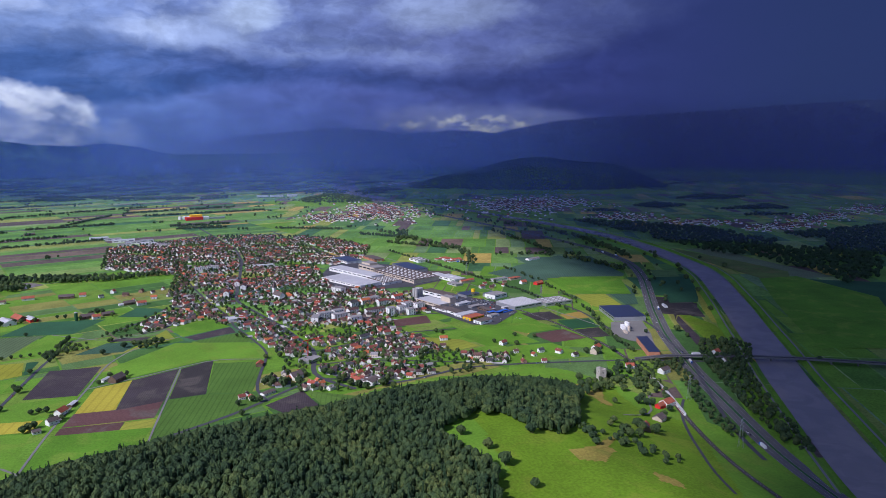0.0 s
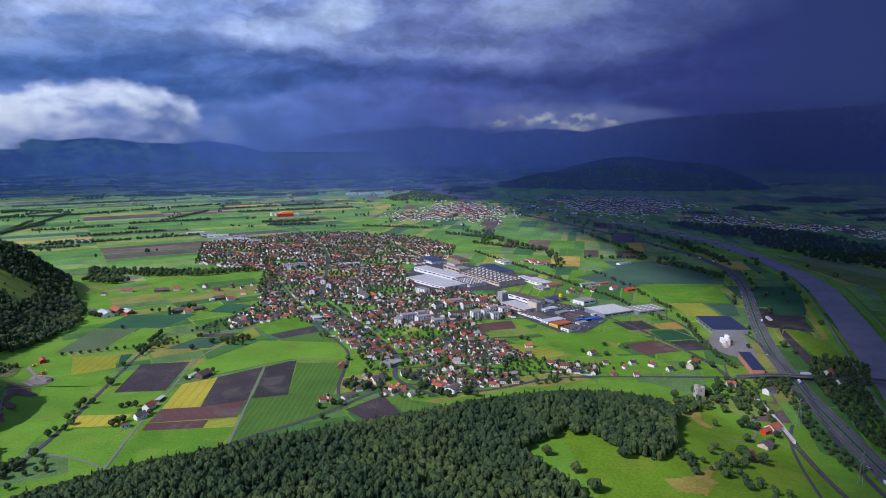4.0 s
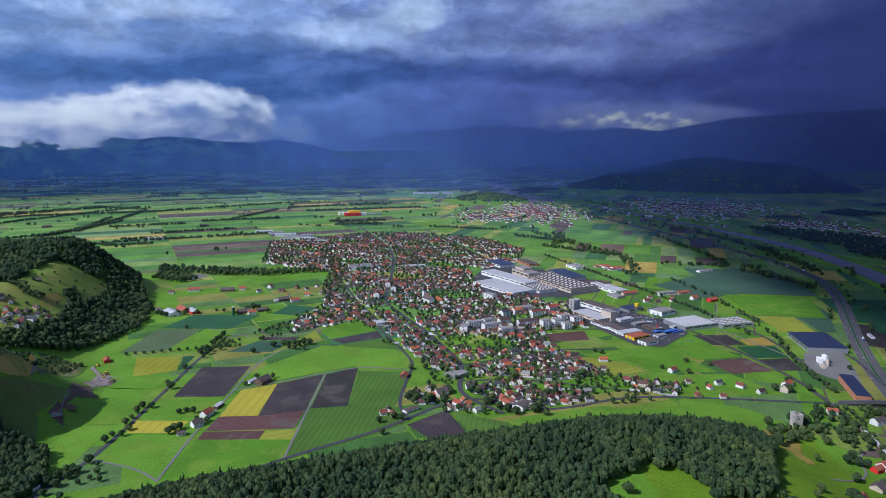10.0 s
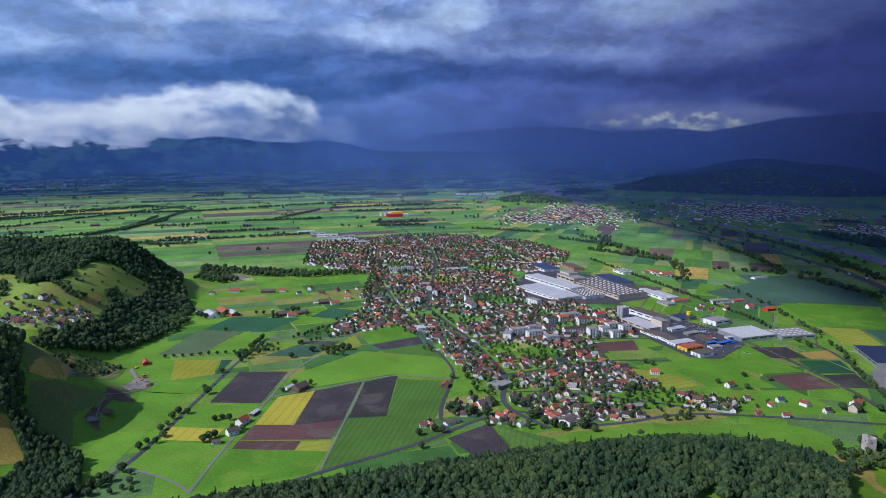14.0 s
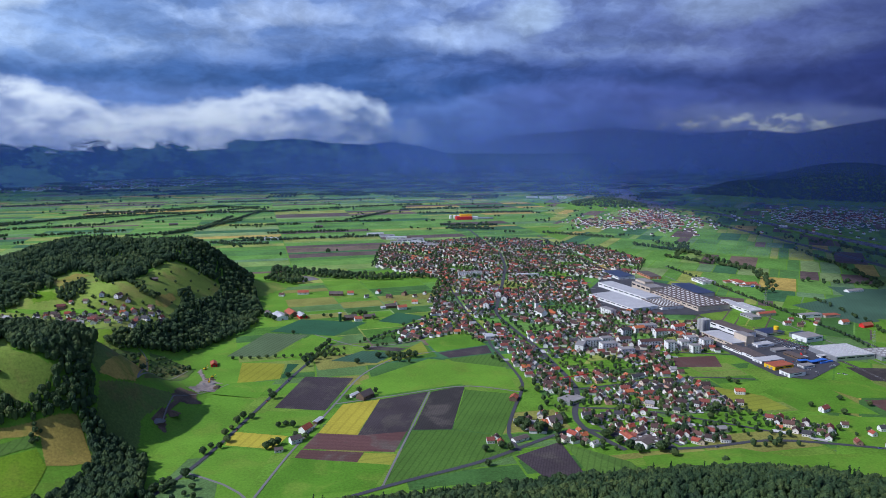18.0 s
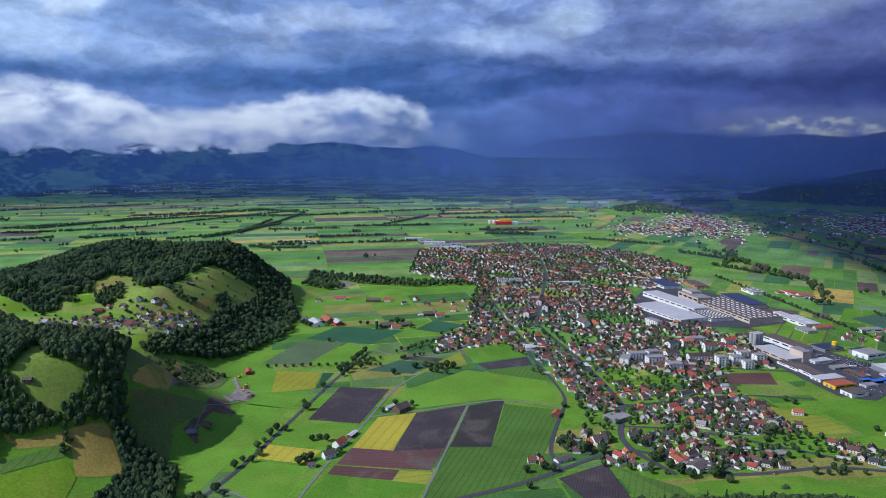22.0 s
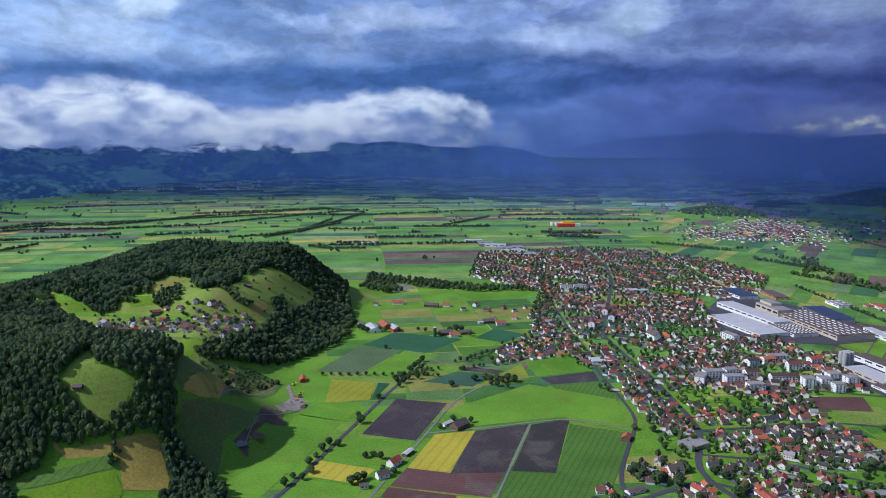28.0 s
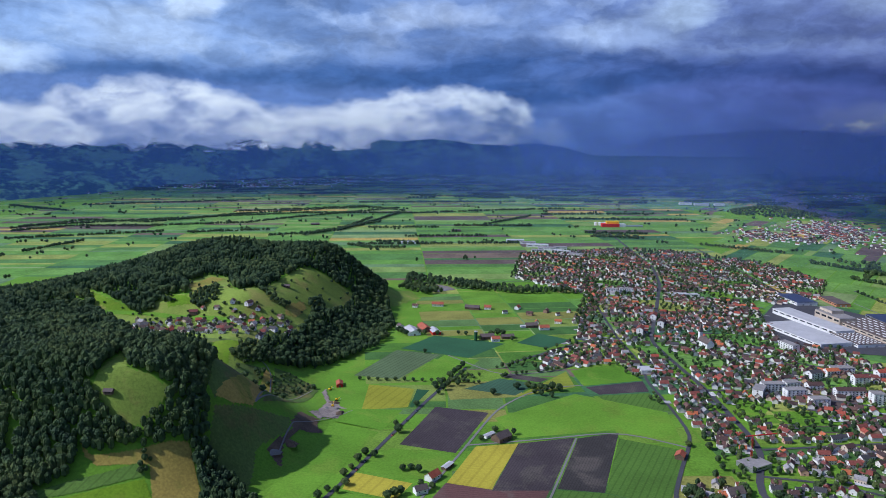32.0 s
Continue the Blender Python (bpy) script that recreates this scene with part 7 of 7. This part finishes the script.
patch("hill_meadow", "hay", "sunlit dry patch on the castle hill meadow", [(322, 560), (368, 570), (374, 553), (345, 530), (322, 537)], 0.5, 3)
patch("hill_meadow", "hay", "dry strip on the castle meadow", [(379, 517), (396, 488), (391, 468), (372, 489)], 0.55, 3)
patch("hill_meadow", "hay", "dry path by the castle tower", [(486, 842), (500, 832), (494, 780), (484, 728), (468, 721), (474, 776)], 0.55, 3)
patch("hill_meadow", "hay", "dry bank below the castle tower", [(514, 838), (531, 846), (504, 781), (453, 710), (485, 776)], 0.65, 3)
patch("hill_meadow", "hay", "dry yellow slope above the farm", [(358, 570), (396, 596), (396, 586), (366, 558), (346, 557)], 0.65, 3)
M["quarry"] = surface("bare_quarry_earth", (0.15, 0.105, 0.07), 0.55, 0.06, 0.5, relief=0.5)
M["pit_gravel"] = surface("pale_pit_gravel", (0.33, 0.27, 0.235), 0.5, 0.08, 0.5, relief=0.5)
patch("quarry_floor", "pit_gravel", "pale bare gravel of a small pit", [(-383, 1181), (-383, 1205), (-360, 1156), (-335, 1139), (-316, 1130), (-319, 1099), (-339, 1091), (-343, 1078), (-364, 1091), (-357, 1106), (-364, 1148)], 0.75, 2.5, "quarry")
patch("quarry_floor", "quarry", "spoil tip of dark earth", [(-362, 1035), (-368, 1078), (-342, 1080), (-337, 1060), (-324, 1054), (-347, 1031), (-345, 990), (-333, 955), (-343, 957), (-350, 961), (-356, 963), (-355, 991), (-354, 1023)], 0.75, 2.5, "quarry")
for line in (((-478, 1192), (-466, 1188), (-455, 1176), (-435, 1130), (-403, 1059), (-387, 1003)), ((-387, 1003), (-398, 1075), (-408, 1140), (-398, 1185)), ((-318, 1130), (-338, 1086), (-358, 1039), (-352, 1004), (-346, 975))):
    ribbon("track", "gravel", "pale gravel track up the pit slope", line, 1.4, 0.9, 4, category="track")
r = np.random.default_rng(81)
for i, (x, y, w) in enumerate(((-352, 1150, 9), (-340, 1128, 7), (-330, 1115, 10), (-352, 1125, 6), (-345, 1000, 12), (-350, 970, 10))):
    n1 = 11
    v = [(w * (1 + 0.25 * math.sin(k * 2.3 + i)) * math.cos(k * 6.2832 / n1), w * 0.7 * (1 + 0.2 * math.sin(k * 1.7 + i)) * math.sin(k * 6.2832 / n1), -0.6) for k in range(n1)]
    v += [(0.45 * a, 0.45 * c, 0.26 * w) for a, c, _ in v[:n1]] + [(0.5, 0.3, 0.38 * w)]
    f = [(k, (k + 1) % n1, n1 + (k + 1) % n1, n1 + k) for k in range(n1)] + [(n1 + k, n1 + (k + 1) % n1, 2 * n1) for k in range(n1)]
    ob = mesh_object("gravel_heap", v, f, M["gravel" if i % 2 else "quarry"])
    ob.matrix_world = pose(x, y, float(height(x, y)), 0, 0, 40 * i)
    tagged(ob, "heap of loose gravel and earth in the pit", "heap", "gravel heaps")
for i, (x, y, t) in enumerate(((-352, 1160, 20), (-348, 1136, 100), (-376, 1196, 60))):
    ob = thing("excavator", x, y, float(height(x, y)) + 0.5, t, "yellow tracked excavator standing in the gravel pit", "excavator", "excavators")
    part("track", box(-2.2, 2.2, -1.5, -0.8, 0, 0.9), RUBBER, ob)
    part("track", box(-2.2, 2.2, 0.8, 1.5, 0, 0.9), RUBBER, ob)
    part("house", box(-2.0, 1.4, -1.3, 1.3, 0.95, 2.4), M["yellow"], ob)
    part("cab", box(0.2, 1.6, 0.1, 1.2, 2.4, 3.3), M["glass"], ob)
    boom = part("boom", ([(1.4, -0.2, 1.6), (1.4, 0.2, 1.6), (5.0, 0.2, 4.4), (5.0, -0.2, 4.4), (1.4, -0.2, 2.1), (1.4, 0.2, 2.1), (5.0, 0.2, 4.9), (5.0, -0.2, 4.9)],
                  [(0, 3, 2, 1), (4, 5, 6, 7), (0, 1, 5, 4), (2, 3, 7, 6), (1, 2, 6, 5), (3, 0, 4, 7)]), M["yellow"], ob)
    part("bucket", box(4.7, 5.7, -0.5, 0.5, 1.2, 2.2), M["steel"], boom)

# ---- single trees ----
TRUNK = trunk_template()
FINE = [crown_template(90 + s, 60) for s in range(5)]
tree_kinds = []
for i, (verts, corners, sizes) in enumerate(FINE):
    ob = thing("tree", 0, 0, 0, 0, "broadleaf tree with a rounded green crown", "tree", "single trees")
    part("trunk", TRUNK, M["bark"], ob)
    me = big_mesh("crown", verts, corners, sizes, M["leaves"])
    me.parent = ob
    tree_kinds.append(ob)
spots = [(277, 650, 13), (301, 594, 12), (491, 824, 11), (475, 780, 9), (555, 853, 13), (552, 829, 12), (542, 798, 11), (602, 833, 13), (593, 802, 12), (546, 760, 13), (546, 738, 12), (493, 744, 9), (412, 603, 11), (413, 594, 10), (424, 640, 9), (407, 621, 9), (501, 696, 10), (365, 596, 10), (361, 582, 9), (357, 568, 9), (505, 853, 12), (542, 865, 12), (577, 822, 11), (566, 801, 11),
         (280, 655, 14), (300, 596, 10), (250, 545, 13), (262, 510, 9), (531, 747, 12), (222, 640, 11), (233, 612, 10), (246, 575, 12), (455, 640, 12), (448, 622, 11), (465, 622, 12), (478, 636, 9),
         (505, 700, 9), (528, 690, 10), (540, 742, 12), (556, 716, 10), (578, 752, 10), (400, 590, 9), (418, 606, 10), (430, 600, 9), (385, 566, 8), (398, 548, 9), (410, 530, 8), (372, 640, 8), (500, 800, 12),
         (515, 812, 13), (530, 822, 12), (552, 830, 12), (565, 838, 11), (512, 838, 10), (480, 790, 12), (590, 880, 12), (575, 868, 12), (560, 870, 10), (585, 820, 12), (572, 800, 13), (590, 790, 11), (600, 850, 11),
         (-121, 1262, 12), (-106, 1270, 12), (-98, 1265, 11), (-88, 1268, 12), (-80, 1262, 11), (-72, 1270, 12), (-62, 1268, 12), (-95, 1250, 8), (-85, 1244, 10), (-70, 1240, 9), (-150, 1232, 10), (-205, 1255, 9),
         (-235, 1240, 12), (-128, 1108, 9), (-105, 1106, 8), (-140, 1080, 8), (-190, 985, 9), (-200, 990, 8), (-208, 985, 8), (-180, 955, 9), (-200, 930, 12), (-205, 922, 12), (-195, 935, 10), (-168, 955, 8),
         (-215, 1490, 9), (-200, 1520, 12), (-190, 1530, 12), (-180, 1528, 11), (-160, 1500, 9), (-360, 1500, 13), (-350, 1490, 12), (-330, 1500, 12), (-318, 1502, 11), (-370, 1510, 12), (-295, 1505, 10), (-260, 1520, 8),
         (-245, 1515, 8), (82, 996, 12), (88, 1000, 13), (94, 992, 12), (106, 978, 14), (112, 985, 12), (183, 966, 12), (196, 950, 12), (205, 938, 14), (214, 930, 13), (238, 932, 13), (245, 938, 12), (60, 935, 10),
         (42, 925, 9), (44, 890, 8), (70, 930, 9), (190, 976, 9), (250, 920, 10), (300, 905, 9), (600, 958, 11), (585, 968, 12), (620, 992, 12), (630, 960, 11), (-290, 1395, 8), (500, 1050, 9), (470, 1075, 8), (292, 1018, 9), (325, 1030, 8), (348, 1012, 8), (300, 1060, 9), (258, 1078, 10), (262, 985, 11), (272, 990, 11), (280, 985, 12), (178, 1005, 11), (170, 1012, 12), (212, 1040, 11), (140, 1020, 10),
         (115, 985, 10), (128, 978, 13), (96, 1120, 9), (118, 1118, 10), (142, 1110, 10), (133, 1172, 12), (128, 1190, 11), (108, 1215, 10), (240, 1060, 12), (332, 1050, 12), (342, 1058, 13), (398, 1170, 9), (405, 1160, 9), (520, 1100, 8), (548, 1080, 8)]
for x in np.arange(-350, -232, 13.0):
    spots.append((x, 1246 + (x + 350) * 0.17, 6.5))
q, d = along(ROADS[2][3], 17)
r = np.random.default_rng(91)
for i in range(len(q)):
    for s in (-5.5, 5.5):
        if r.random() < 0.4:
            spots.append((*(q[i] + np.array((-d[i, 1], d[i, 0])) * s), r.uniform(6.5, 11)))
for i, (x, y, size) in enumerate(spots[:310]):
    m = pose(x, y, float(height(x, y)) - 0.1, 0, 0, r.uniform(0, 360)) @ Matrix.Diagonal((size * r.uniform(0.85, 1.15), size * r.uniform(0.85, 1.15), size * r.uniform(0.9, 1.2), 1))
    k = tree_kinds[i % 5]
    if i < 5:
        k.matrix_world = m
    else:
        c = copy_thing(k, pose(0, 0, 0))
        c.matrix_world = m

# ---- hedges, garden trees, river woods ----
bushes = []


def row(points, gap=9.0, wide=9.0, tall=11.0, fill=0.85, jitter=4.0):
    q, d = along(points, gap)
    for x, y in q:
        if r.random() < fill:
            k = r.uniform(0.7, 1.25)
            bushes.append((x + r.normal(0, jitter), y + r.normal(0, jitter), wide * k, tall * k))


def thicket(poly, gap, wide, tall, seed, keep=None):
    for x, y in spread(poly, gap, 12000, seed, keep):
        k = r.uniform(0.7, 1.3)
        bushes.append((x, y, wide * k, tall * k))


def off_streets(x, y):
    return np.array([free(a, c, 6.5) for a, c in zip(x, y)], bool)


thicket([(-170, 1330), (-40, 1560), (-60, 1720), (-30, 1930), (-240, 2060), (-260, 2450), (60, 2620), (220, 2600), (440, 2450), (530, 2200), (470, 2010), (300, 1890), (300, 1720), (400, 1560), (470, 1440), (450, 1300),
         (340, 1290), (340, 1170), (380, 1050), (500, 990), (430, 955), (300, 940), (170, 930), (90, 960), (75, 1010), (120, 1060), (110, 1160), (60, 1250), (60, 1330), (0, 1400)], 8.6, 6.6, 8.2, 92, off_streets)
for line in (((-798, 2486), (-560, 2560), (-294, 2643)), ((-752, 2555), (-600, 2570)), ((-2210, 2601), (-1800, 2980), (-1375, 3331), (-871, 3455)), ((-1179, 2603), (-1053, 2710), (-920, 3102)),
             ((-871, 3455), (-560, 3664), (-219, 3833)), ((-984, 2786), (-1010, 3239)), ((-207, 3398), (320, 3479)), ((-88, 2965), (138, 2983)), ((-1733, 2091), (-1718, 2335)), ((-491, 3107), (-347, 3462)),
             ((-600, 3050), (-300, 3120)), ((-700, 2700), (-420, 2790)), ((-1500, 2600), (-1250, 2750)), ((-900, 2900), (-650, 2980)), ((-1700, 3300), (-1200, 3700)), ((-300, 3550), (200, 3700)), ((-1300, 3900), (-500, 4150)),
             ((-2600, 3400), (-1900, 3900)), ((-400, 4250), (250, 4400)), ((-1100, 4400), (-300, 4650)), ((-700, 5000), (200, 5300)), ((-1900, 4300), (-1200, 4700)), ((-2000, 2300), (-1600, 2600)),
             ((120, 2860), (-60, 2870)), ((-2200, 2531), (-2128, 2830), (-1824, 2848), (-1605, 3238), (-1338, 3519), (-1163, 3682), (-946, 3542)), ((-2136, 2464), (-2038, 2660), (-1745, 2736), (-1438, 2928), (-1311, 3196), (-1010, 3663)),
             ((-1064, 2644), (-981, 2879), (-952, 3137), (-950, 3461)), ((-827, 2469), (-736, 2430), (-631, 2455)), ((-2935, 3293), (-2471, 3136)), ((-1820, 2860), (-1600, 3250)), ((110, 2880), (-50, 2895)), ((300, 2760), (520, 2640)), ((560, 2480), (720, 2300)), ((600, 2250), (760, 2060))):
    row(line, 5.5, 11, 11, 0.92, 2.5)
for line in (((735, 1205), (700, 1120), (677, 1045), (663, 952)), ((700, 1230), (690, 1420), (640, 1690)), ((560, 2080), (640, 1700)), ((-150, 1305), (-60, 1366)), ((-232, 1262), (-190, 1290)), ((-225, 1280), (-185, 1300))):
    row(line, 7, 6.5, 7.5, 0.8, 2.0)
row(((-238, 1268), (-180, 1272)), 5, 7, 7, 1.0, 1.5)
thicket([(-500, 2030), (-370, 1985), (-200, 1925), (-95, 1945), (-60, 1915), (-200, 1880), (-330, 1900), (-390, 1930), (-480, 1960)], 11, 12, 13, 93)
thicket([(-470, 1940), (-400, 1900), (-360, 1850), (-400, 1820), (-470, 1850)], 11, 12, 13, 94)
thicket([(-65, 2120), (-35, 2100), (-15, 1909), (-20, 1693), (-52, 1600), (-60, 1690), (-50, 1909)], 12, 8, 9, 95)
thicket([(-400, 1490), (-375, 1470), (-380, 1400), (-405, 1330), (-430, 1400)], 9, 11, 13, 96)
thicket([(-395, 1200), (-440, 1210), (-455, 1170), (-420, 1140)], 8, 5, 4, 97)
thicket([(465, 790), (500, 830), (560, 858), (600, 905), (640, 895), (610, 800), (585, 760), (560, 770), (575, 820), (520, 800)], 11, 8, 8, 98)
thicket([(330, 620), (400, 560), (430, 530), (440, 545), (400, 585), (345, 640)], 9, 6.5, 6, 99)
thicket([(620, 720), (660, 800), (690, 870), (672, 872), (640, 800), (600, 720), (570, 620), (590, 620)], 9, 7, 7, 100)
thicket([(655, 690), (700, 800), (745, 890), (800, 960), (840, 950), (790, 850), (735, 760), (690, 680), (650, 600), (625, 560), (610, 570)], 9, 9, 10, 101)
thicket([(640, 862), (690, 862), (700, 880), (650, 888)], 8, 8, 8, 102)
for line in (((-400, 1180), (-440, 1120), (-470, 1170)), ((-430, 1060), (-400, 1040)), ((-300, 800), (-262, 838)), ((-310, 812), (-270, 845)), ((-250, 820), (-285, 780))):
    row(line, 8, 8, 8, 0.9, 8)
thicket([(-796, 1330), (-760, 1346), (-728, 1308), (-761, 1299)], 6.0, 8.5, 9, 200)
thicket([(-743, 1345), (-725, 1354), (-708, 1323), (-728, 1322)], 6.0, 8.5, 9, 201)
thicket([(-681, 1337), (-665, 1357), (-655, 1377), (-628, 1334), (-650, 1317), (-669, 1320)], 6.0, 8.5, 9, 202)
thicket([(-515, 1449), (-512, 1491), (-491, 1453), (-498, 1415)], 6.0, 8.5, 9, 203)
thicket([(-510, 1162), (-514, 1210), (-496, 1244), (-466, 1211), (-488, 1160)], 6.0, 8.5, 9, 204)
thicket([(-589, 1392), (-584, 1399), (-556, 1379), (-541, 1378), (-525, 1393), (-527, 1370), (-548, 1364)], 6.0, 8.5, 9, 205)
thicket([(-755, 1236), (-712, 1267), (-671, 1313), (-552, 1339), (-501, 1357), (-483, 1295), (-515, 1246), (-579, 1211), (-697, 1204)], 15, 6, 6, 210)
thicket([(-897, 1355), (-840, 1327), (-778, 1309), (-743, 1288), (-733, 1345), (-690, 1346), (-737, 1411), (-720, 1458), (-679, 1460), (-612, 1366), (-579, 1393), (-585, 1495), (-576, 1564), (-548, 1580), (-519, 1587), (-487, 1604), (-476, 1526), (-486, 1455), (-494, 1411), (-480, 1332), (-483, 1295), (-496, 1244), (-489, 1162), (-433, 992), (-558, 1178), (-693, 1199), (-783, 1266), (-846, 1306)], 26, 6, 6, 211)
thicket([(-440, 872), (-430, 872), (-426, 860), (-434, 857)], 5, 7, 8, 109)
thicket([(800, 930), (850, 945), (860, 905), (780, 820), (750, 830)], 8, 8, 8, 110)
row(((773, 1711), (779, 1561), (768, 1380), (751, 1281), (714, 1139), (666, 996), (659, 940)), 8, 7, 8, 0.75, 3)
row(((991, 1784), (1028, 1730), (1049, 1601), (1046, 1550)), 6, 12, 12, 0.9, 7)
row(((1215, 2470), (1246, 2164), (1212, 1930), (1185, 1738)), 6, 12, 12, 0.9, 7)
row(((1040, 2405), (1031, 2153), (1013, 1925), (992, 1850)), 7, 11, 11, 0.8, 5)
for off, fill in ((-27, 0.15), (-70, 0.05), (28, 0.10)):
    q, d = along(MOTORWAY[6:], 10)
    row(q + np.stack([-d[:, 1], d[:, 0]], 1) * off, 10, 11, 11, fill, 5)
for off, fill in ((-72, 0.03), (62, 0.06), (95, 0.04)):
    q, d = along(RIVER[2:], 12)
    row(q + np.stack([-d[:, 1], d[:, 0]], 1) * off, 12, 14, 13, fill, 9)
row(((640, 2560), (720, 2200), (770, 1990), (700, 1760)), 10, 12, 13, 0.7, 9)
row(((720, 2500), (640, 2250)), 9, 14, 14, 0.8, 12)
row(((840, 1900), (960, 1860), (1060, 1800)), 9, 13, 12, 0.8, 10)
for _ in range(420):
    x, y = r.uniform(-3000, 1300), r.uniform(1500, 4600)
    if height(x, y) < 1 and not (-280 < x < 1150 and y < 2650):
        for _ in range(int(r.integers(1, 5))):
            bushes.append((x + r.normal(0, 12), y + r.normal(0, 12), r.uniform(7, 13), r.uniform(8, 14)))
bushes = np.array(bushes)
woods("hedgerow_trees", "hedges, garden trees and scattered field trees across the valley", bushes, CROWNS[:3] + BUSHES, M["leaves_s"], True)
far_rows = []
for x, y in np.random.default_rng(17).uniform((-6000, 4200), (3500, 8500), (900, 2)):
    if height(x, y) < 1:
        for k in range(7):
            far_rows.append((x + 22 * k, y + 7 * k, 26, 15))
woods("far_hedgerows", "dark lines of trees on the far valley floor", np.array(far_rows), BUSHES, M["leaves_dark"], True)
scrub = spread([(1470, 2560), (1616, 2434), (1810, 2168), (1801, 1928), (2497, 1987), (2300, 1650), (1819, 1437), (1560, 1250), (1440, 1230), (1500, 1375), (1475, 1507), (1455, 1737), (1475, 2128)], 15, 12000, 55)
clearing = inside(scrub[:, 0], scrub[:, 1], [(1872, 1900), (1990, 1787), (1812, 1640), (1690, 1700)]) | (np.sin(scrub[:, 0] / 70.0) + np.sin(scrub[:, 1] / 90.0 + scrub[:, 0] / 160.0) > 1.35)
woods("forest", "dark riverside woods beyond the river", sized(scrub[~clearing], 17, 14, 9), BUSHES, M["leaves_dark"], True)
copse = np.concatenate([spread(poly, 15, 3000, 56) for poly in ([(1420, 1020), (1500, 1110), (1640, 1060), (1560, 940)], [(2050, 3000), (2250, 3100), (2300, 2900), (2100, 2850)], [(2300, 2700), (2700, 2800), (2650, 2600)],
                                                              [(2500, 3250), (2800, 3400), (2950, 3200), (2700, 3100)], [(1700, 2850), (1800, 2900), (1850, 2800)], [(2300, 1900), (3400, 2300), (3400, 2150), (2500, 1700)], [(2250, 2450), (2350, 2500), (2450, 2400)])])
woods("forest", "dark copses on the eastern valley floor", sized(copse, 17, 13, 9), BUSHES, M["leaves_dark"], True)

# ---- rain and haze sheets ----
m = bpy.data.materials.new("rain_haze")
m.use_nodes = True
k = Nodes(m.node_tree)
p = k.add("ShaderNodeNewGeometry").outputs["Position"]
sp = k.add("ShaderNodeSeparateXYZ")
k.put(sp.inputs[0], p)
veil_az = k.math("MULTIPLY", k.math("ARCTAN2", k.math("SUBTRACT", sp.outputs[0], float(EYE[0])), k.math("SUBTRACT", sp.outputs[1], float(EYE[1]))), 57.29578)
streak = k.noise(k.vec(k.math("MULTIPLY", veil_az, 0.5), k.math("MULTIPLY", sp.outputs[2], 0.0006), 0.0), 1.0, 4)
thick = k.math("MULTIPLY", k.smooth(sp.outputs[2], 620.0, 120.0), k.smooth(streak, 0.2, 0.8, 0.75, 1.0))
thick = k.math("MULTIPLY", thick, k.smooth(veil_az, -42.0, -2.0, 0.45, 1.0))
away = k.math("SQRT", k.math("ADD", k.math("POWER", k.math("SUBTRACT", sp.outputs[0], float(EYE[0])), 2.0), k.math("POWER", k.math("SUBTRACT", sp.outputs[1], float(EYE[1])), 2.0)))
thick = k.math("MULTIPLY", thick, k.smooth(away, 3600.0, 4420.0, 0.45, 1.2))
# the near sheets stand for rain on the river side, for thin haze elsewhere
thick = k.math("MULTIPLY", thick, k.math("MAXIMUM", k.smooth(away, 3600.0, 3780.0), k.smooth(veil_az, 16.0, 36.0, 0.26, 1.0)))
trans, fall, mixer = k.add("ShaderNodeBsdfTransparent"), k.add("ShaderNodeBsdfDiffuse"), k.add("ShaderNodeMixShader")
# haze put into the sheet colour: blue, darker towards the east
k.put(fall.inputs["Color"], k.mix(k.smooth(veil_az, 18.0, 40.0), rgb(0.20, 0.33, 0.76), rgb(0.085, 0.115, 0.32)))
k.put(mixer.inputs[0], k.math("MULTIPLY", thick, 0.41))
k.tree.links.new(trans.outputs[0], mixer.inputs[1])
k.tree.links.new(fall.outputs[0], mixer.inputs[2])
end = k.add("ShaderNodeOutputMaterial")
k.tree.links.new(mixer.outputs[0], end.inputs[0])
# sheets curve about EYE to fit the camera's view
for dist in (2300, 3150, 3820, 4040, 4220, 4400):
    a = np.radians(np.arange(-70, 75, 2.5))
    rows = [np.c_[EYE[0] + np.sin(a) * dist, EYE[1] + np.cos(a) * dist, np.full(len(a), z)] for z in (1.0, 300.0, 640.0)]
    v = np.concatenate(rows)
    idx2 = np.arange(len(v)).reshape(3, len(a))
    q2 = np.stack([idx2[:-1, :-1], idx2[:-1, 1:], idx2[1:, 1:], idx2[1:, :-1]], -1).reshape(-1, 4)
    tagged(big_mesh("rain_veil", v, q2.ravel(), np.full(len(q2), 4), m), "grey-blue sheet standing in for rain and haze over the valley", "rain", kind="structure")
